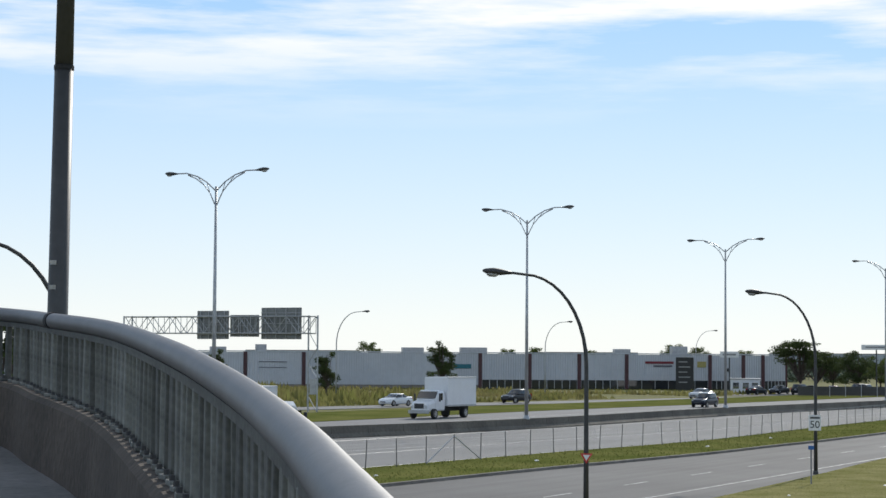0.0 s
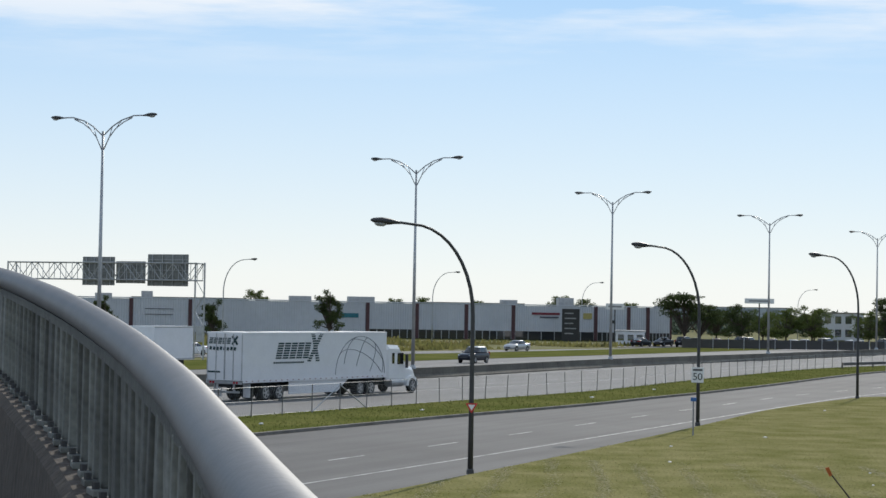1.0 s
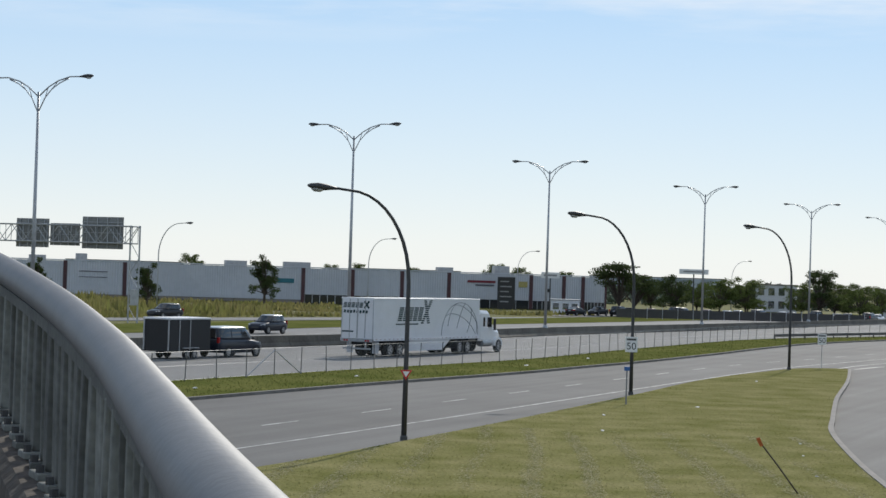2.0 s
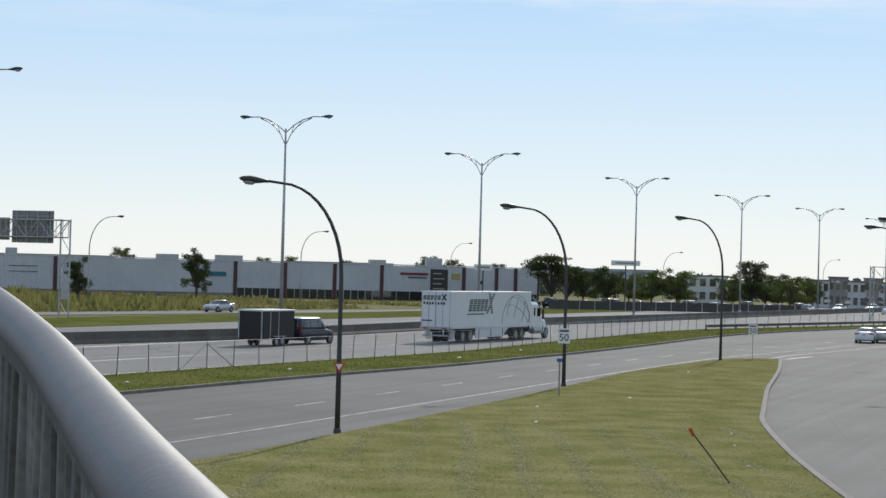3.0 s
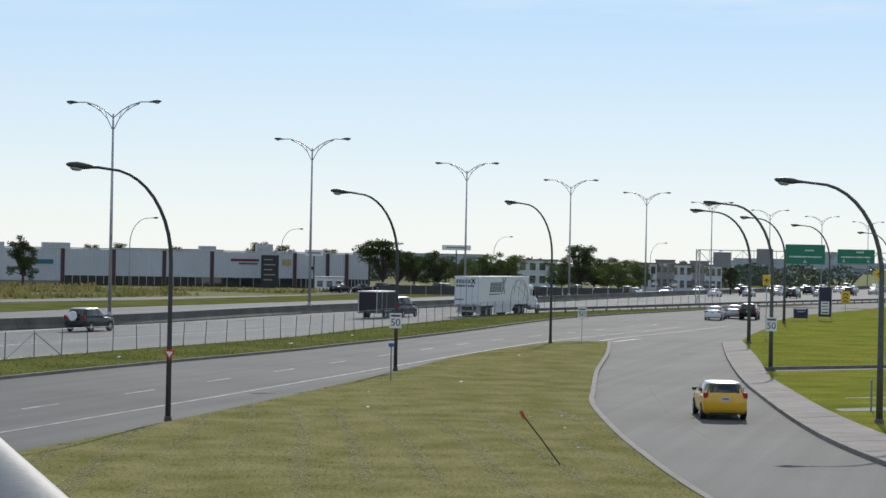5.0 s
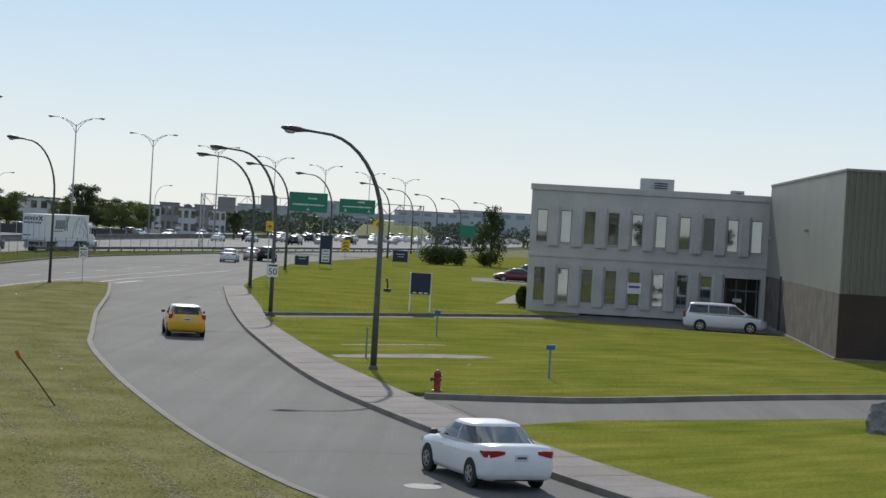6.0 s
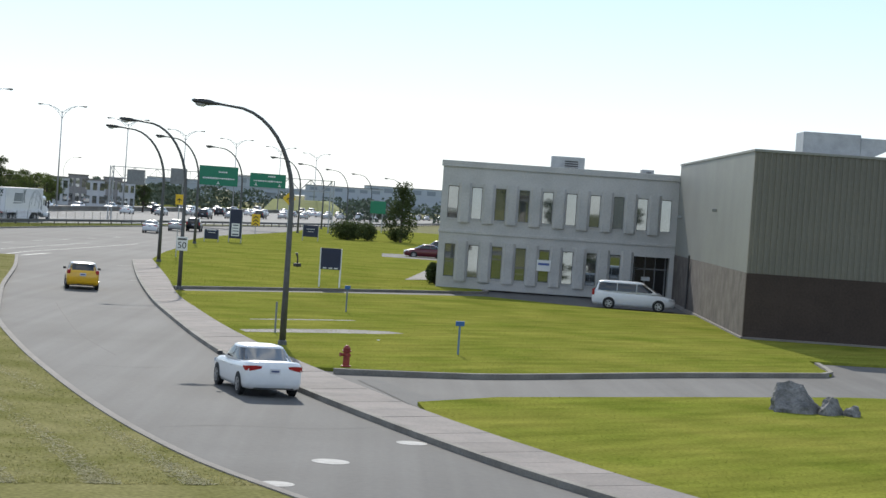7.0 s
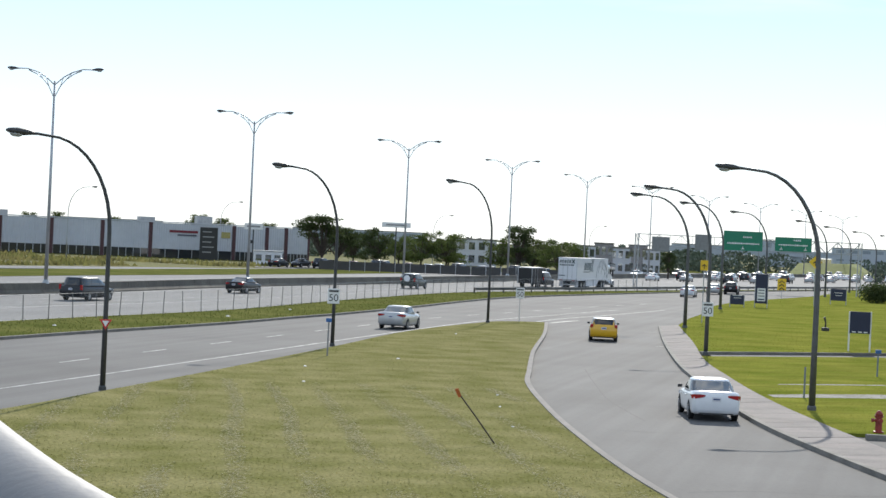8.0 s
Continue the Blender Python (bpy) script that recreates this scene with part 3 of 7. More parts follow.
SR_MID = resample([(-20, 38), (-13.2, 57), (-6.6, 75), (0.5, 95), (8.3, 117), (16.5, 139), (24, 155), (34, 176), (48, 203)], 2)
marking("lane_line_edge", shift(SR_MID, 1.9)[:-14], 0.13, 0.005, "thin white line along the service road")
marking("lane_line_dash", shift(SR_MID, -1.9), 0.13, 0.005, "dashed white lane line of the service road", 3, 6)
marking("lane_line_merge", [(22.6, 140.6), (26, 149), (33, 163), (42, 182)], 0.15, 0.005, "white line at the nose of the island")
marking("lane_line_nose", [(24.0, 141), (26.2, 145.5), (27.6, 148)], 0.3, 0.006, "painted white nose marking")
for k, (off, d2, g2) in enumerate(((1.2, 0, 0), (4.9, 3, 9), (8.6, 3, 9), (12.3, 0, 0), (-1.2, 0, 0), (-4.9, 3, 9), (-8.6, 3, 9), (-14.0, 0, 0))):
    marking("lane_line_%d" % k, [p for p in shift(BARRIER, off) if p.y > 60], 0.14, 0.009, "white lane line of the highway", d2, g2)
marking("lane_line_short", [(25.6, 113.3), (27.0, 113.7)], 0.12, 0.005, "short white dash on the ramp")
marking("lane_line_short", [(29.0, 132.3), (30.6, 132.8)], 0.12, 0.005, "short white dash on the ramp")

bm = bmesh.new()
ribbon(bm, [(-110, 99.8), (-23.5, 243.8), (40, 349.6)], 7.5, -0.07, -0.02)
tagged(part("road_far_side", bm, M_ASPHALT2), "pale asphalt side road beyond the highway", "", "", "structure")
band("verge", [p for p in shift(BARRIER, -37) if p.y > 40], [p for p in shift(BARRIER, -22.2) if p.y > 40], 0.03, M_STRIP, "green verge along the far highway edge")


# ---- signs ----
def letters(bm, text, size, m, thick=0.004):
    """Built-in font as a mesh in the x-z plane of m."""
    cu = bpy.data.curves.new("letters", "FONT")
    cu.body, cu.size, cu.align_x, cu.align_y, cu.extrude = text, size, "CENTER", "CENTER", thick
    ob = bpy.data.objects.new("letters", cu)
    scene.collection.objects.link(ob)
    bpy.context.view_layer.update()
    me = bpy.data.meshes.new_from_object(ob)
    me.transform(m @ pose(0, 0, 0, 90, 0, 0))
    bm.from_mesh(me)
    bpy.data.meshes.remove(me)
    bpy.data.objects.remove(ob)
    return bm


M_SIGNW = mat("sign_white", (0.75, 0.75, 0.74), 0.5, vary=0.04)
M_SIGNK = mat("sign_black", (0.02, 0.02, 0.02), 0.5, vary=0.04)
M_SIGNG = mat("sign_green", (0.012, 0.19, 0.105), 0.5, vary=0.05)
M_SIGNY = mat("sign_yellow", (0.75, 0.48, 0.02), 0.5, vary=0.05)
M_SIGNR = mat("sign_red", (0.55, 0.035, 0.03), 0.5, vary=0.05)
M_NAVY = mat("navy_board", (0.016, 0.022, 0.055), 0.55, vary=0.08)


def speed_sign(x, y, z, rz, own_post=True, height=2.3):
    ob = empty("speed_sign", x, y, z, rz)
    tagged(ob, "white speed limit sign reading 50 on a thin steel post" if own_post else "white speed limit sign reading 50 fixed to a lamp pole", "road sign", "speed signs")
    bm = bmesh.new()
    box(bm, -0.3, 0.3, -0.012, 0.012, height - 0.38, height + 0.38, 0.004)
    pl = part("sign_plate", bm, M_SIGNW, ob)
    bm = bmesh.new()
    letters(bm, "50", 0.5, pose(0, -0.016, height - 0.1))
    part("digits", bm, M_SIGNK, pl, "bold black 50")
    bm = bmesh.new()
    box(bm, -0.24, 0.24, -0.016, -0.012, height + 0.2, height + 0.3)
    part("small_words", bm, mat("sign_dark_grey", (0.08, 0.08, 0.08), 0.6), pl, "black bar of small words")
    for zz in (height - 0.22, height + 0.22):
        bm = bmesh.new()
        box(bm, -0.05, 0.05, 0.012, 0.06, zz - 0.03, zz + 0.03)
        part("bracket", bm, M_STEEL, ob)
    if own_post:
        bm = bmesh.new()
        box(bm, -0.025, 0.025, 0.012, 0.05, 0, height + 0.3, 0.004)
        part("post", bm, M_STEEL, ob)
    return ob


speed_sign(5.55, 97.98, 0.1, -3, False, 2.55)
speed_sign(21.2, 138.3, 0.1, -9, True, 2.05)
speed_sign(26.4, 104.38, 0.1, -14, False, 2.5)


def yield_sign():
    ob = empty("yield_sign", -3.88, 66.72, 0.1, 3)
    tagged(ob, "small red and white triangular yield sign on a lamp pole", "road sign")
    for nm, s, y, mt in (("border", 0.21, -0.115, M_SIGNR), ("face", 0.12, -0.13, M_SIGNW)):
        bm = bmesh.new()
        pts = [(-s, y, 2.32 + s * 0.55), (s, y, 2.32 + s * 0.55), (0, y, 2.32 - s * 1.1)]
        loft(bm, [pts, [(a, b2 + 0.012, c) for a, b2, c in pts]])
        part(nm, bm, mt, ob)
    bm = bmesh.new()
    box(bm, -0.04, 0.04, -0.1, 0.12, 2.2, 2.4)
    part("bracket", bm, M_STEEL, ob)


yield_sign()


def marker_post(x, y, label, h, color, cap=0.0):
    ob = empty("marker_post", x, y, 0.1)
    tagged(ob, label, "marker post")
    bm = bmesh.new()
    box(bm, -0.035, 0.035, -0.02, 0.02, 0, h, 0.005)
    part("stake", bm, mat(label[:18].replace(" ", "_"), color, 0.6), ob)
    if cap:
        bm = bmesh.new()
        box(bm, -cap, cap, -0.05, 0.03, h - 0.02, h + 0.16, 0.01)
        part("marker_head", bm, mat("blue_marker", (0.03, 0.13, 0.38), 0.5), ob, "bright blue head plate")


marker_post(28.2, 68.2, "blue marker post with a wide head in the lawn", 1.12, (0.12, 0.2, 0.33), 0.17)
marker_post(31.5, 91.0, "grey blue marker post in the lawn", 1.15, (0.16, 0.2, 0.25), 0.14)
marker_post(23.2, 75.6, "thin grey steel stake in the lawn", 1.25, (0.2, 0.22, 0.24))
marker_post(4.95, 90.4, "short grey post with a blue tag by the lamp", 1.6, (0.25, 0.25, 0.26), 0.13)


def stick():
    ob = empty("snow_stake", 7.75, 54.0, 0.1)
    tagged(ob, "leaning dark stake with an orange flag in the grass", "stake")
    top = (-1.13, 0.0, 1.45)
    bm = bmesh.new()
    tube(bm, [(0, 0, 0), (top[0] * 0.5, 0, top[2] * 0.5 + 0.02), top], 0.022, 8)
    part("rod", bm, mat("dark_rod", (0.06, 0.045, 0.03), 0.7), ob)
    bm = bmesh.new()
    loft(bm, [[(top[0] - 0.07, -0.02, top[2] + 0.05), (top[0] + 0.03, -0.02, top[2] + 0.08), (top[0] + 0.13, -0.02, top[2] - 0.14), (top[0] + 0.05, -0.02, top[2] - 0.18)],
              [(top[0] - 0.07, 0.02, top[2] + 0.05), (top[0] + 0.03, 0.03, top[2] + 0.08), (top[0] + 0.13, 0.02, top[2] - 0.14), (top[0] + 0.05, 0.03, top[2] - 0.18)]])
    part("flag", bm, mat("orange_tape", (0.45, 0.10, 0.012), 0.7), ob, "faded orange tape flag")


stick()


def hydrant():
    ob = empty("fire_hydrant", 21.45, 61.6, 0.1, 20)
    tagged(ob, "red cast iron fire hydrant on the lawn", "hydrant")
    red = mat("hydrant_red", (0.28, 0.035, 0.025), 0.5, vary=0.2, scale=6.0)
    bm = bmesh.new()
    tube(bm, [(0, 0, 0), (0, 0, 0.06), (0, 0, 0.07), (0, 0, 0.5), (0, 0, 0.52), (0, 0, 0.57)], [0.17, 0.17, 0.115, 0.11, 0.15, 0.15], 16)
    part("barrel", bm, red, ob, smooth=False)
    bm = bmesh.new()
    tube(bm, [(0, 0, 0.57), (0, 0, 0.66), (0, 0, 0.72), (0, 0, 0.74)], [0.13, 0.115, 0.06, 0.03], 16)
    part("bonnet", bm, red, ob, smooth=True)
    for a in (160, 250):
        bm = bmesh.new()
        d = Vector((math.cos(radians(a)), math.sin(radians(a)), 0))
        tube(bm, [d * 0.09 + Vector((0, 0, 0.42)), d * 0.19 + Vector((0, 0, 0.42)), d * 0.2 + Vector((0, 0, 0.42)), d * 0.24 + Vector((0, 0, 0.42))], [0.05, 0.05, 0.07, 0.07], 10)
        part("outlet_cap", bm, red, ob)


hydrant()


def signboard(x, y, rz, w, h, z0, label, boards, white=False):
    ob = empty("signboard", x, y, 0.1, rz)
    tagged(ob, label, "signboard")
    for s in (-1, 1):
        bm = bmesh.new()
        box(bm, s * (w / 2 + 0.02) - 0.05, s * (w / 2 + 0.02) + 0.05, -0.05, 0.05, 0, z0 + h, 0.01)
        part("post", bm, M_SIGNW if white else M_STEEL, ob, "white painted wooden post" if white else "thin grey steel post")
    bm = bmesh.new()
    box(bm, -w / 2, w / 2, -0.09, -0.05, z0, z0 + h, 0.01)
    bd = part("board", bm, M_NAVY, ob, "navy blue board")
    for (x0, x1, za, zb, mt) in boards:
        bm = bmesh.new()
        box(bm, x0, x1, -0.1 - (0.008 if mt is M_NAVY else 0), -0.09 - (0.008 if mt is M_NAVY else 0), za, zb)
        part("lettering_bar", bm, mt, bd)
    return ob


signboard(38.45, 114.6, -18, 1.22, 1.32, 1.12, "navy blue notice board on two white posts", [(-0.46, -0.24, 1.17, 1.24, M_SIGNW), (-0.1, 0.13, 1.17, 1.24, M_SIGNW), (0.24, 0.46, 1.17, 1.24, M_SIGNW)], True)
signboard(53.2, 198.2, -15, 1.4, 1.0, 0.3, "small low navy sign on the lawn", [(-0.5, 0.5, 1.2, 1.26, M_SIGNW), (-0.35, 0.4, 0.95, 1.0, M_SIGNW)])
signboard(56.2, 199.8, -15, 1.25, 3.1, 0.45, "tall navy and white billboard on braced posts", [(-0.42, 0.42, 0.7, 2.05, M_SIGNW), (-0.3, 0.3, 1.8, 1.9, M_NAVY), (-0.34, 0.3, 1.5, 1.58, M_NAVY), (-0.3, 0.34, 1.2, 1.28, M_NAVY), (-0.34, 0.34, 0.82, 0.95, M_NAVY)])
signboard(73.0, 226, -15, 1.8, 1.4, 0.5, "small navy sign near the road", [(-0.5, 0.5, 1.4, 1.46, M_SIGNW), (-0.35, 0.4, 1.1, 1.15, M_SIGNW)])


def warning_sign(x, y, z, diamond, label, s=0.55):
    ob = empty("warning_sign", x, y, 0, -14)
    tagged(ob, label, "road sign")
    bm = bmesh.new()
    if diamond:
        pts = [(-s * 1.2, -0.01, z), (0, -0.01, z - s * 1.2), (s * 1.2, -0.01, z), (0, -0.01, z + s * 1.2)]
        loft(bm, [pts, [(a, 0.01, c) for a, b2, c in pts]])
    else:
        box(bm, -s * 0.75, s * 0.75, -0.01, 0.01, z - s, z + s, 0.005)
    pl = part("sign_plate", bm, M_SIGNY, ob)
    bm = bmesh.new()
    for k in range(1 if not s > 0.7 else 3):
        zz = z - 0.1 + (k - 1) * 0.45 if s > 0.7 else z
        for sx in (-1, 1):
            obox(bm, pose(sx * s * 0.2, -0.02, zz, 0, sx * 40, 0), s * 0.62, 0.012, s * 0.16)
    if s <= 0.7:
        obox(bm, pose(0, -0.02, z - s * 0.25), s * 0.15, 0.012, s * 0.8)
    part("symbol", bm, M_SIGNK, pl, "black arrow")
    bm = bmesh.new()
    box(bm, -0.04, 0.04, 0.012, 0.07, 0.08, z + s * 0.9)
    part("post", bm, M_STEEL, ob)


warning_sign(37.6, 150.4, 4.65, False, "yellow rectangular arrow sign on a pole", 0.4)
warning_sign(66.0, 213, 5.1, True, "yellow diamond warning sign on a post", 0.62)
warning_sign(72.3, 247.5, 1.9, False, "yellow chevron board on a short post", 0.75)


# ---- sign gantries ----
def truss(bm, a, b2, h, w, n, r=0.05):
    """Four chords with zigzag bracing between two points."""
    a, b2 = Vector(a), Vector(b2)
    d = (b2 - a).normalized()
    r2 = Vector((d.y, -d.x, 0)) * w / 2
    up = Vector((0, 0, h))
    for off in (r2, -r2):
        for u in (Vector(), up):
            tube(bm, [a + off + u, b2 + off + u], r, 6)
        for k in range(n):
            p, q = a + (b2 - a) * (k / n) + off, a + (b2 - a) * ((k + 1) / n) + off
            tube(bm, [p, q + up] if k % 2 else [p + up, q], r * 0.6, 5)
            tube(bm, [p, p + up], r * 0.5, 5)
    for k in range(n + 1):
        p = a + (b2 - a) * (k / n)
        tube(bm, [p + r2 + up, p - r2 + up], r * 0.5, 5)


def leg_truss(bm, x, y, z1, w, dirv):
    for s in (-1, 1):
        tube(bm, [(x + dirv[0] * w / 2 * s, y + dirv[1] * w / 2 * s, 0), (x + dirv[0] * w / 2 * s, y + dirv[1] * w / 2 * s, z1)], 0.09, 8)
    n = 6
    for k in range(n):
        s = 1 if k % 2 else -1
        tube(bm, [(x + dirv[0] * w / 2 * s, y + dirv[1] * w / 2 * s, z1 * k / n), (x - dirv[0] * w / 2 * s, y - dirv[1] * w / 2 * s, z1 * (k + 1) / n)], 0.04, 6)


def gantry_back():
    ob = empty("sign_gantry")
    tagged(ob, "steel lattice sign gantry seen from behind its sign panels", "sign gantry")
    A, B = Vector((-39.5, 197, 0)), Vector((-61.5, 205, 0))
    d = (B - A).normalized()
    bm = bmesh.new()
    truss(bm, A + Vector((0, 0, 8.05)), B + Vector((0, 0, 8.05)), 1.75, 1.1, 16, 0.075)
    part("truss", bm, M_STEEL, ob)
    for P in (A, B):
        bm = bmesh.new()
        leg_truss(bm, P.x, P.y, 9.9, 1.1, (d.x, d.y))
        part("leg", bm, M_STEEL, ob)
    back = mat("sign_back_metal", (0.24, 0.245, 0.24), 0.6, 0.3, vary=0.12)
    fr = Vector((d.y, -d.x, 0))
    if fr.y > 0:
        fr = -fr
    ang = math.degrees(math.atan2(d.y, d.x))
    for (s0, s1, z0, z1) in ((2.0, 6.9, 7.45, 10.75), (7.2, 10.8, 7.7, 10.0), (11.0, 15.0, 7.45, 10.45)):
        c = A + d * ((s0 + s1) / 2) - fr * 0.95
        bm = bmesh.new()
        obox(bm, pose(c.x, c.y, (z0 + z1) / 2, 0, 0, ang), s1 - s0, 0.08, z1 - z0)
        pn = part("sign_panel", bm, back, ob, "bare grey back of a sign panel")
        for k in range(4):
            q = A + d * (s0 + (s1 - s0) * (k + 0.5) / 4) - fr * 0.86
            part("stiffener", obox(bmesh.new(), pose(q.x, q.y, (z0 + z1) / 2, 0, 0, ang), 0.08, 0.08, z1 - z0), M_STEEL, pn)
        for k in range(3):
            part("stiffener", obox(bmesh.new(), pose(c.x + fr.x * 0.09, c.y + fr.y * 0.09, z0 + (z1 - z0) * (k + 0.5) / 3, 0, 0, ang), s1 - s0, 0.06, 0.06), M_STEEL, pn)
    bm = bmesh.new()
    obox(bm, pose(-39.3, 196.6, 2.6, 0, 0, ang), 0.7, 0.5, 1.6)
    part("control_cabinet", bm, M_STEEL, ob)


gantry_back()


def gantry_green():
    ob = empty("sign_gantry")
    tagged(ob, "steel sign gantry with two green direction signs over the road", "sign gantry")
    # faces the camera side
    ang = -13.0
    d = Vector((math.cos(radians(ang)), math.sin(radians(ang)), 0))
    C = Vector((73.3, 281.0, 0))
    bm = bmesh.new()
    truss(bm, C + d * -13 + Vector((0, 0, 6.2)), C + d * 19.5 + Vector((0, 0, 6.2)), 1.7, 1.2, 20, 0.06)
    part("truss", bm, M_STEEL, ob)
    for s in (-13, 19.5):
        bm = bmesh.new()
        P = C + d * s
        leg_truss(bm, P.x, P.y, 8.0, 0.5, (d.x, d.y))
        part("leg", bm, M_STEEL, ob)
    for s, w, z0, z1, rows in ((2.5, 5.7, 6.1, 8.95, 2), (9.8, 5.3, 6.3, 8.35, 2)):
        P = C + d * s + Vector((d.y, -d.x, 0)) * 0.75
        bm = bmesh.new()
        obox(bm, pose(P.x, P.y, (z0 + z1) / 2, 0, 0, ang), w, 0.1, z1 - z0)
        pn = part("sign_panel", bm, M_SIGNG, ob, "green reflective direction sign")
        bm = bmesh.new()
        P2 = P + Vector((d.y, -d.x, 0)) * 0.07
        rw = random.Random(int(w * 10))
        for k in range(rows):
            zz = z1 - (0.85 if z1 > 8.5 else 0.4) - k * (0.95 if z1 > 8.5 else 0.72)
            half, u = w * (0.40 if k else 0.2), -w * (0.40 if k else -0.0)
            while u < half:
                ln = rw.uniform(0.12, 0.3)
                Q = P2 + d * (u + ln / 2)
                obox(bm, pose(Q.x, Q.y, zz, 0, 0, ang), ln, 0.02, rw.choice((0.16, 0.2, 0.24)))
                u += ln + 0.07
        for q in ((0.0,) if z1 > 8.5 else (-0.33, 0.33)):
            Q = P2 + d * (q * w)
            obox(bm, pose(Q.x, Q.y, z0 + 0.42, 0, 0, ang), 0.09, 0.02, 0.42)
            for e in (-1, 1):
                Q2 = Q + d * (e * 0.1)
                obox(bm, pose(Q2.x, Q2.y, z0 + 0.3, 0, 0, ang) @ pose(0, 0, 0, 0, -45 * e, 0), 0.09, 0.02, 0.3)
        part("lettering_bar", bm, M_SIGNW, pn)
    back = mat("sign_back_metal", (0.24, 0.245, 0.24))
    for s, w, z0, z1 in ((-3.3, 2.4, 5.9, 8.2), (-9.5, 2.6, 5.4, 7.6)):
        P = C + d * s + Vector((d.y, -d.x, 0)) * 0.75
        bm = bmesh.new()
        obox(bm, pose(P.x, P.y, (z0 + z1) / 2, 0, 0, ang), w, 0.1, z1 - z0)
        part("sign_panel", bm, back, ob, "grey back of a sign")


gantry_green()


# ---- office building ----
FB = Vector((64.0, 117.4, 0))          # inner corner
FU = Vector((-0.922, 0.386, 0))        # along the office front, away from the hall
FN = Vector((-0.386, -0.922, 0))       # out of the office front
OFFICE = Matrix(((FU.x, FN.x, 0, FB.x), (FU.y, FN.y, 0, FB.y), (0, 0, 1, 0.1), (0, 0, 0, 1)))   # x along, y out, z up
FLEN, FTOP = 16.15, 8.55
M_OFFICE = mat("grey_precast", (0.50, 0.485, 0.465), 0.85, vary=0.09, scale=0.6, fine=9.0, bump=0.15, color2=(0.42, 0.41, 0.395))


def ob_at(m, name):
    ob = new(name)
    ob.matrix_world = m
    return ob


def office():
    ob = ob_at(OFFICE, "office_building")
    tagged(ob, "two-storey grey precast office building with tall narrow windows", "building")
    D = 14.0
    bay = FLEN / 10
    ww = 0.72
    zs = (0.0, 0.75, 3.0, 4.75, 6.95, FTOP)
    bm = bmesh.new()
    # bands
    def span(x0, x1, z0, z1, y1=0.0, th=0.35):
        box(bm, x0, x1, y1 - th, y1, z0, z1)
    span(0, FLEN, 3.0, 4.75)
    span(0, FLEN, 6.95, FTOP)
    span(bay * 2, FLEN, 0, 0.75)
    for k in range(11):
        x0 = (k - 0.5) * bay + ww / 2
        x1 = (k + 0.5) * bay - ww / 2
        x0, x1 = max(x0, 0), min(x1, FLEN)
        span(x0, x1, 4.75, 6.95)
        if k != 1 or True:
            if k == 1:
                continue
            span(x0 if k else 0, x1 if k else 0.35, 0.75 if k >= 2 else 0, 3.0)
    part("front_wall", bm, M_OFFICE, ob)
    for k in range(1, 10):
        for z0, z1 in ((4.5, 7.2), (0.5, 3.25)):
            if z0 < 1 and k < 2:
                continue
            bm = bmesh.new()
            pts = [(k * bay - 0.43, 0.002), (k * bay - 0.27, 0.16), (k * bay + 0.27, 0.16), (k * bay + 0.43, 0.002)]
            loft(bm, [[(p[0], p[1], z0) for p in pts], [(p[0], p[1], z1) for p in pts]])
            part("pilaster", bm, M_OFFICE, ob)
    bm = bmesh.new()
    box(bm, -0.02, FLEN + 0.1, 0.0, 0.1, 8.25, FTOP + 0.12, 0.02)
    part("cornice", bm, M_OFFICE, ob)
    bm = bmesh.new()
    box(bm, 0, FLEN + 0.06, 0.0, 0.06, 3.75, 3.95, 0.01)
    part("string_course", bm, M_OFFICE, ob)
    bm = bmesh.new()
    box(bm, FLEN - 0.35, FLEN, -D, -0.35, 0, FTOP)
    part("end_wall", bm, M_OFFICE, ob)
    bm = bmesh.new()
    box(bm, 0.1, FLEN - 0.4, -D, -0.36, FTOP - 0.3, FTOP - 0.1)
    part("roof", bm, M_CONCD, ob)
    bm = bmesh.new()
    box(bm, 0.1, FLEN - 0.4, -D, -D + 0.3, 0, FTOP - 0.3)
    box(bm, 0.1, FLEN - 0.4, -D + 0.3, -0.36, 3.4, 3.6)
    part("back_wall", bm, M_OFFICE, ob)
    frame_mat = mat("window_frame", (0.2, 0.2, 0.2), 0.5)
    room = mat("room_dark", (0.12, 0.12, 0.115), 0.9)
    for k in range(10):
        xc = (k + 0.5) * bay
        for z0, z1 in ((4.75, 6.95), (0.75, 3.0)):
            if z0 < 1 and k < 2:
                continue
            bm = bmesh.new()
            for (a, b2, c, d2) in ((-ww / 2, -ww / 2 + 0.04, z0, z1), (ww / 2 - 0.04, ww / 2, z0, z1), (-ww / 2, ww / 2, z0, z0 + 0.05), (-ww / 2, ww / 2, z1 - 0.05, z1)):
                box(bm, xc + a, xc + b2, -0.2, -0.14, c, d2)
            w = part("window", bm, frame_mat, ob)
            bm = bmesh.new()
            obox(bm, pose(xc, -0.18, (z0 + z1) / 2, random.uniform(-0.75, 1.0) if z0 > 4 else random.uniform(-0.8, 1.2), 0, random.uniform(-3.0, 3.0)), ww - 0.06, 0.012, z1 - z0 - 0.08)
            part("pane", bm, M_WINDOW, w)
            bm = bmesh.new()
            obox(bm, pose(xc, -0.03, z0 - 0.03), ww, 0.16, 0.05)
            part("sill", bm, M_OFFICE, w)
    # entrance recess
    bm = bmesh.new()
    box(bm, 0.3, 0.345, -1.3, -0.36, 0, 3.0)
    box(bm, 2 * bay - 0.04, 2 * bay + 0.02, -1.3, -0.36, 0, 3.0)
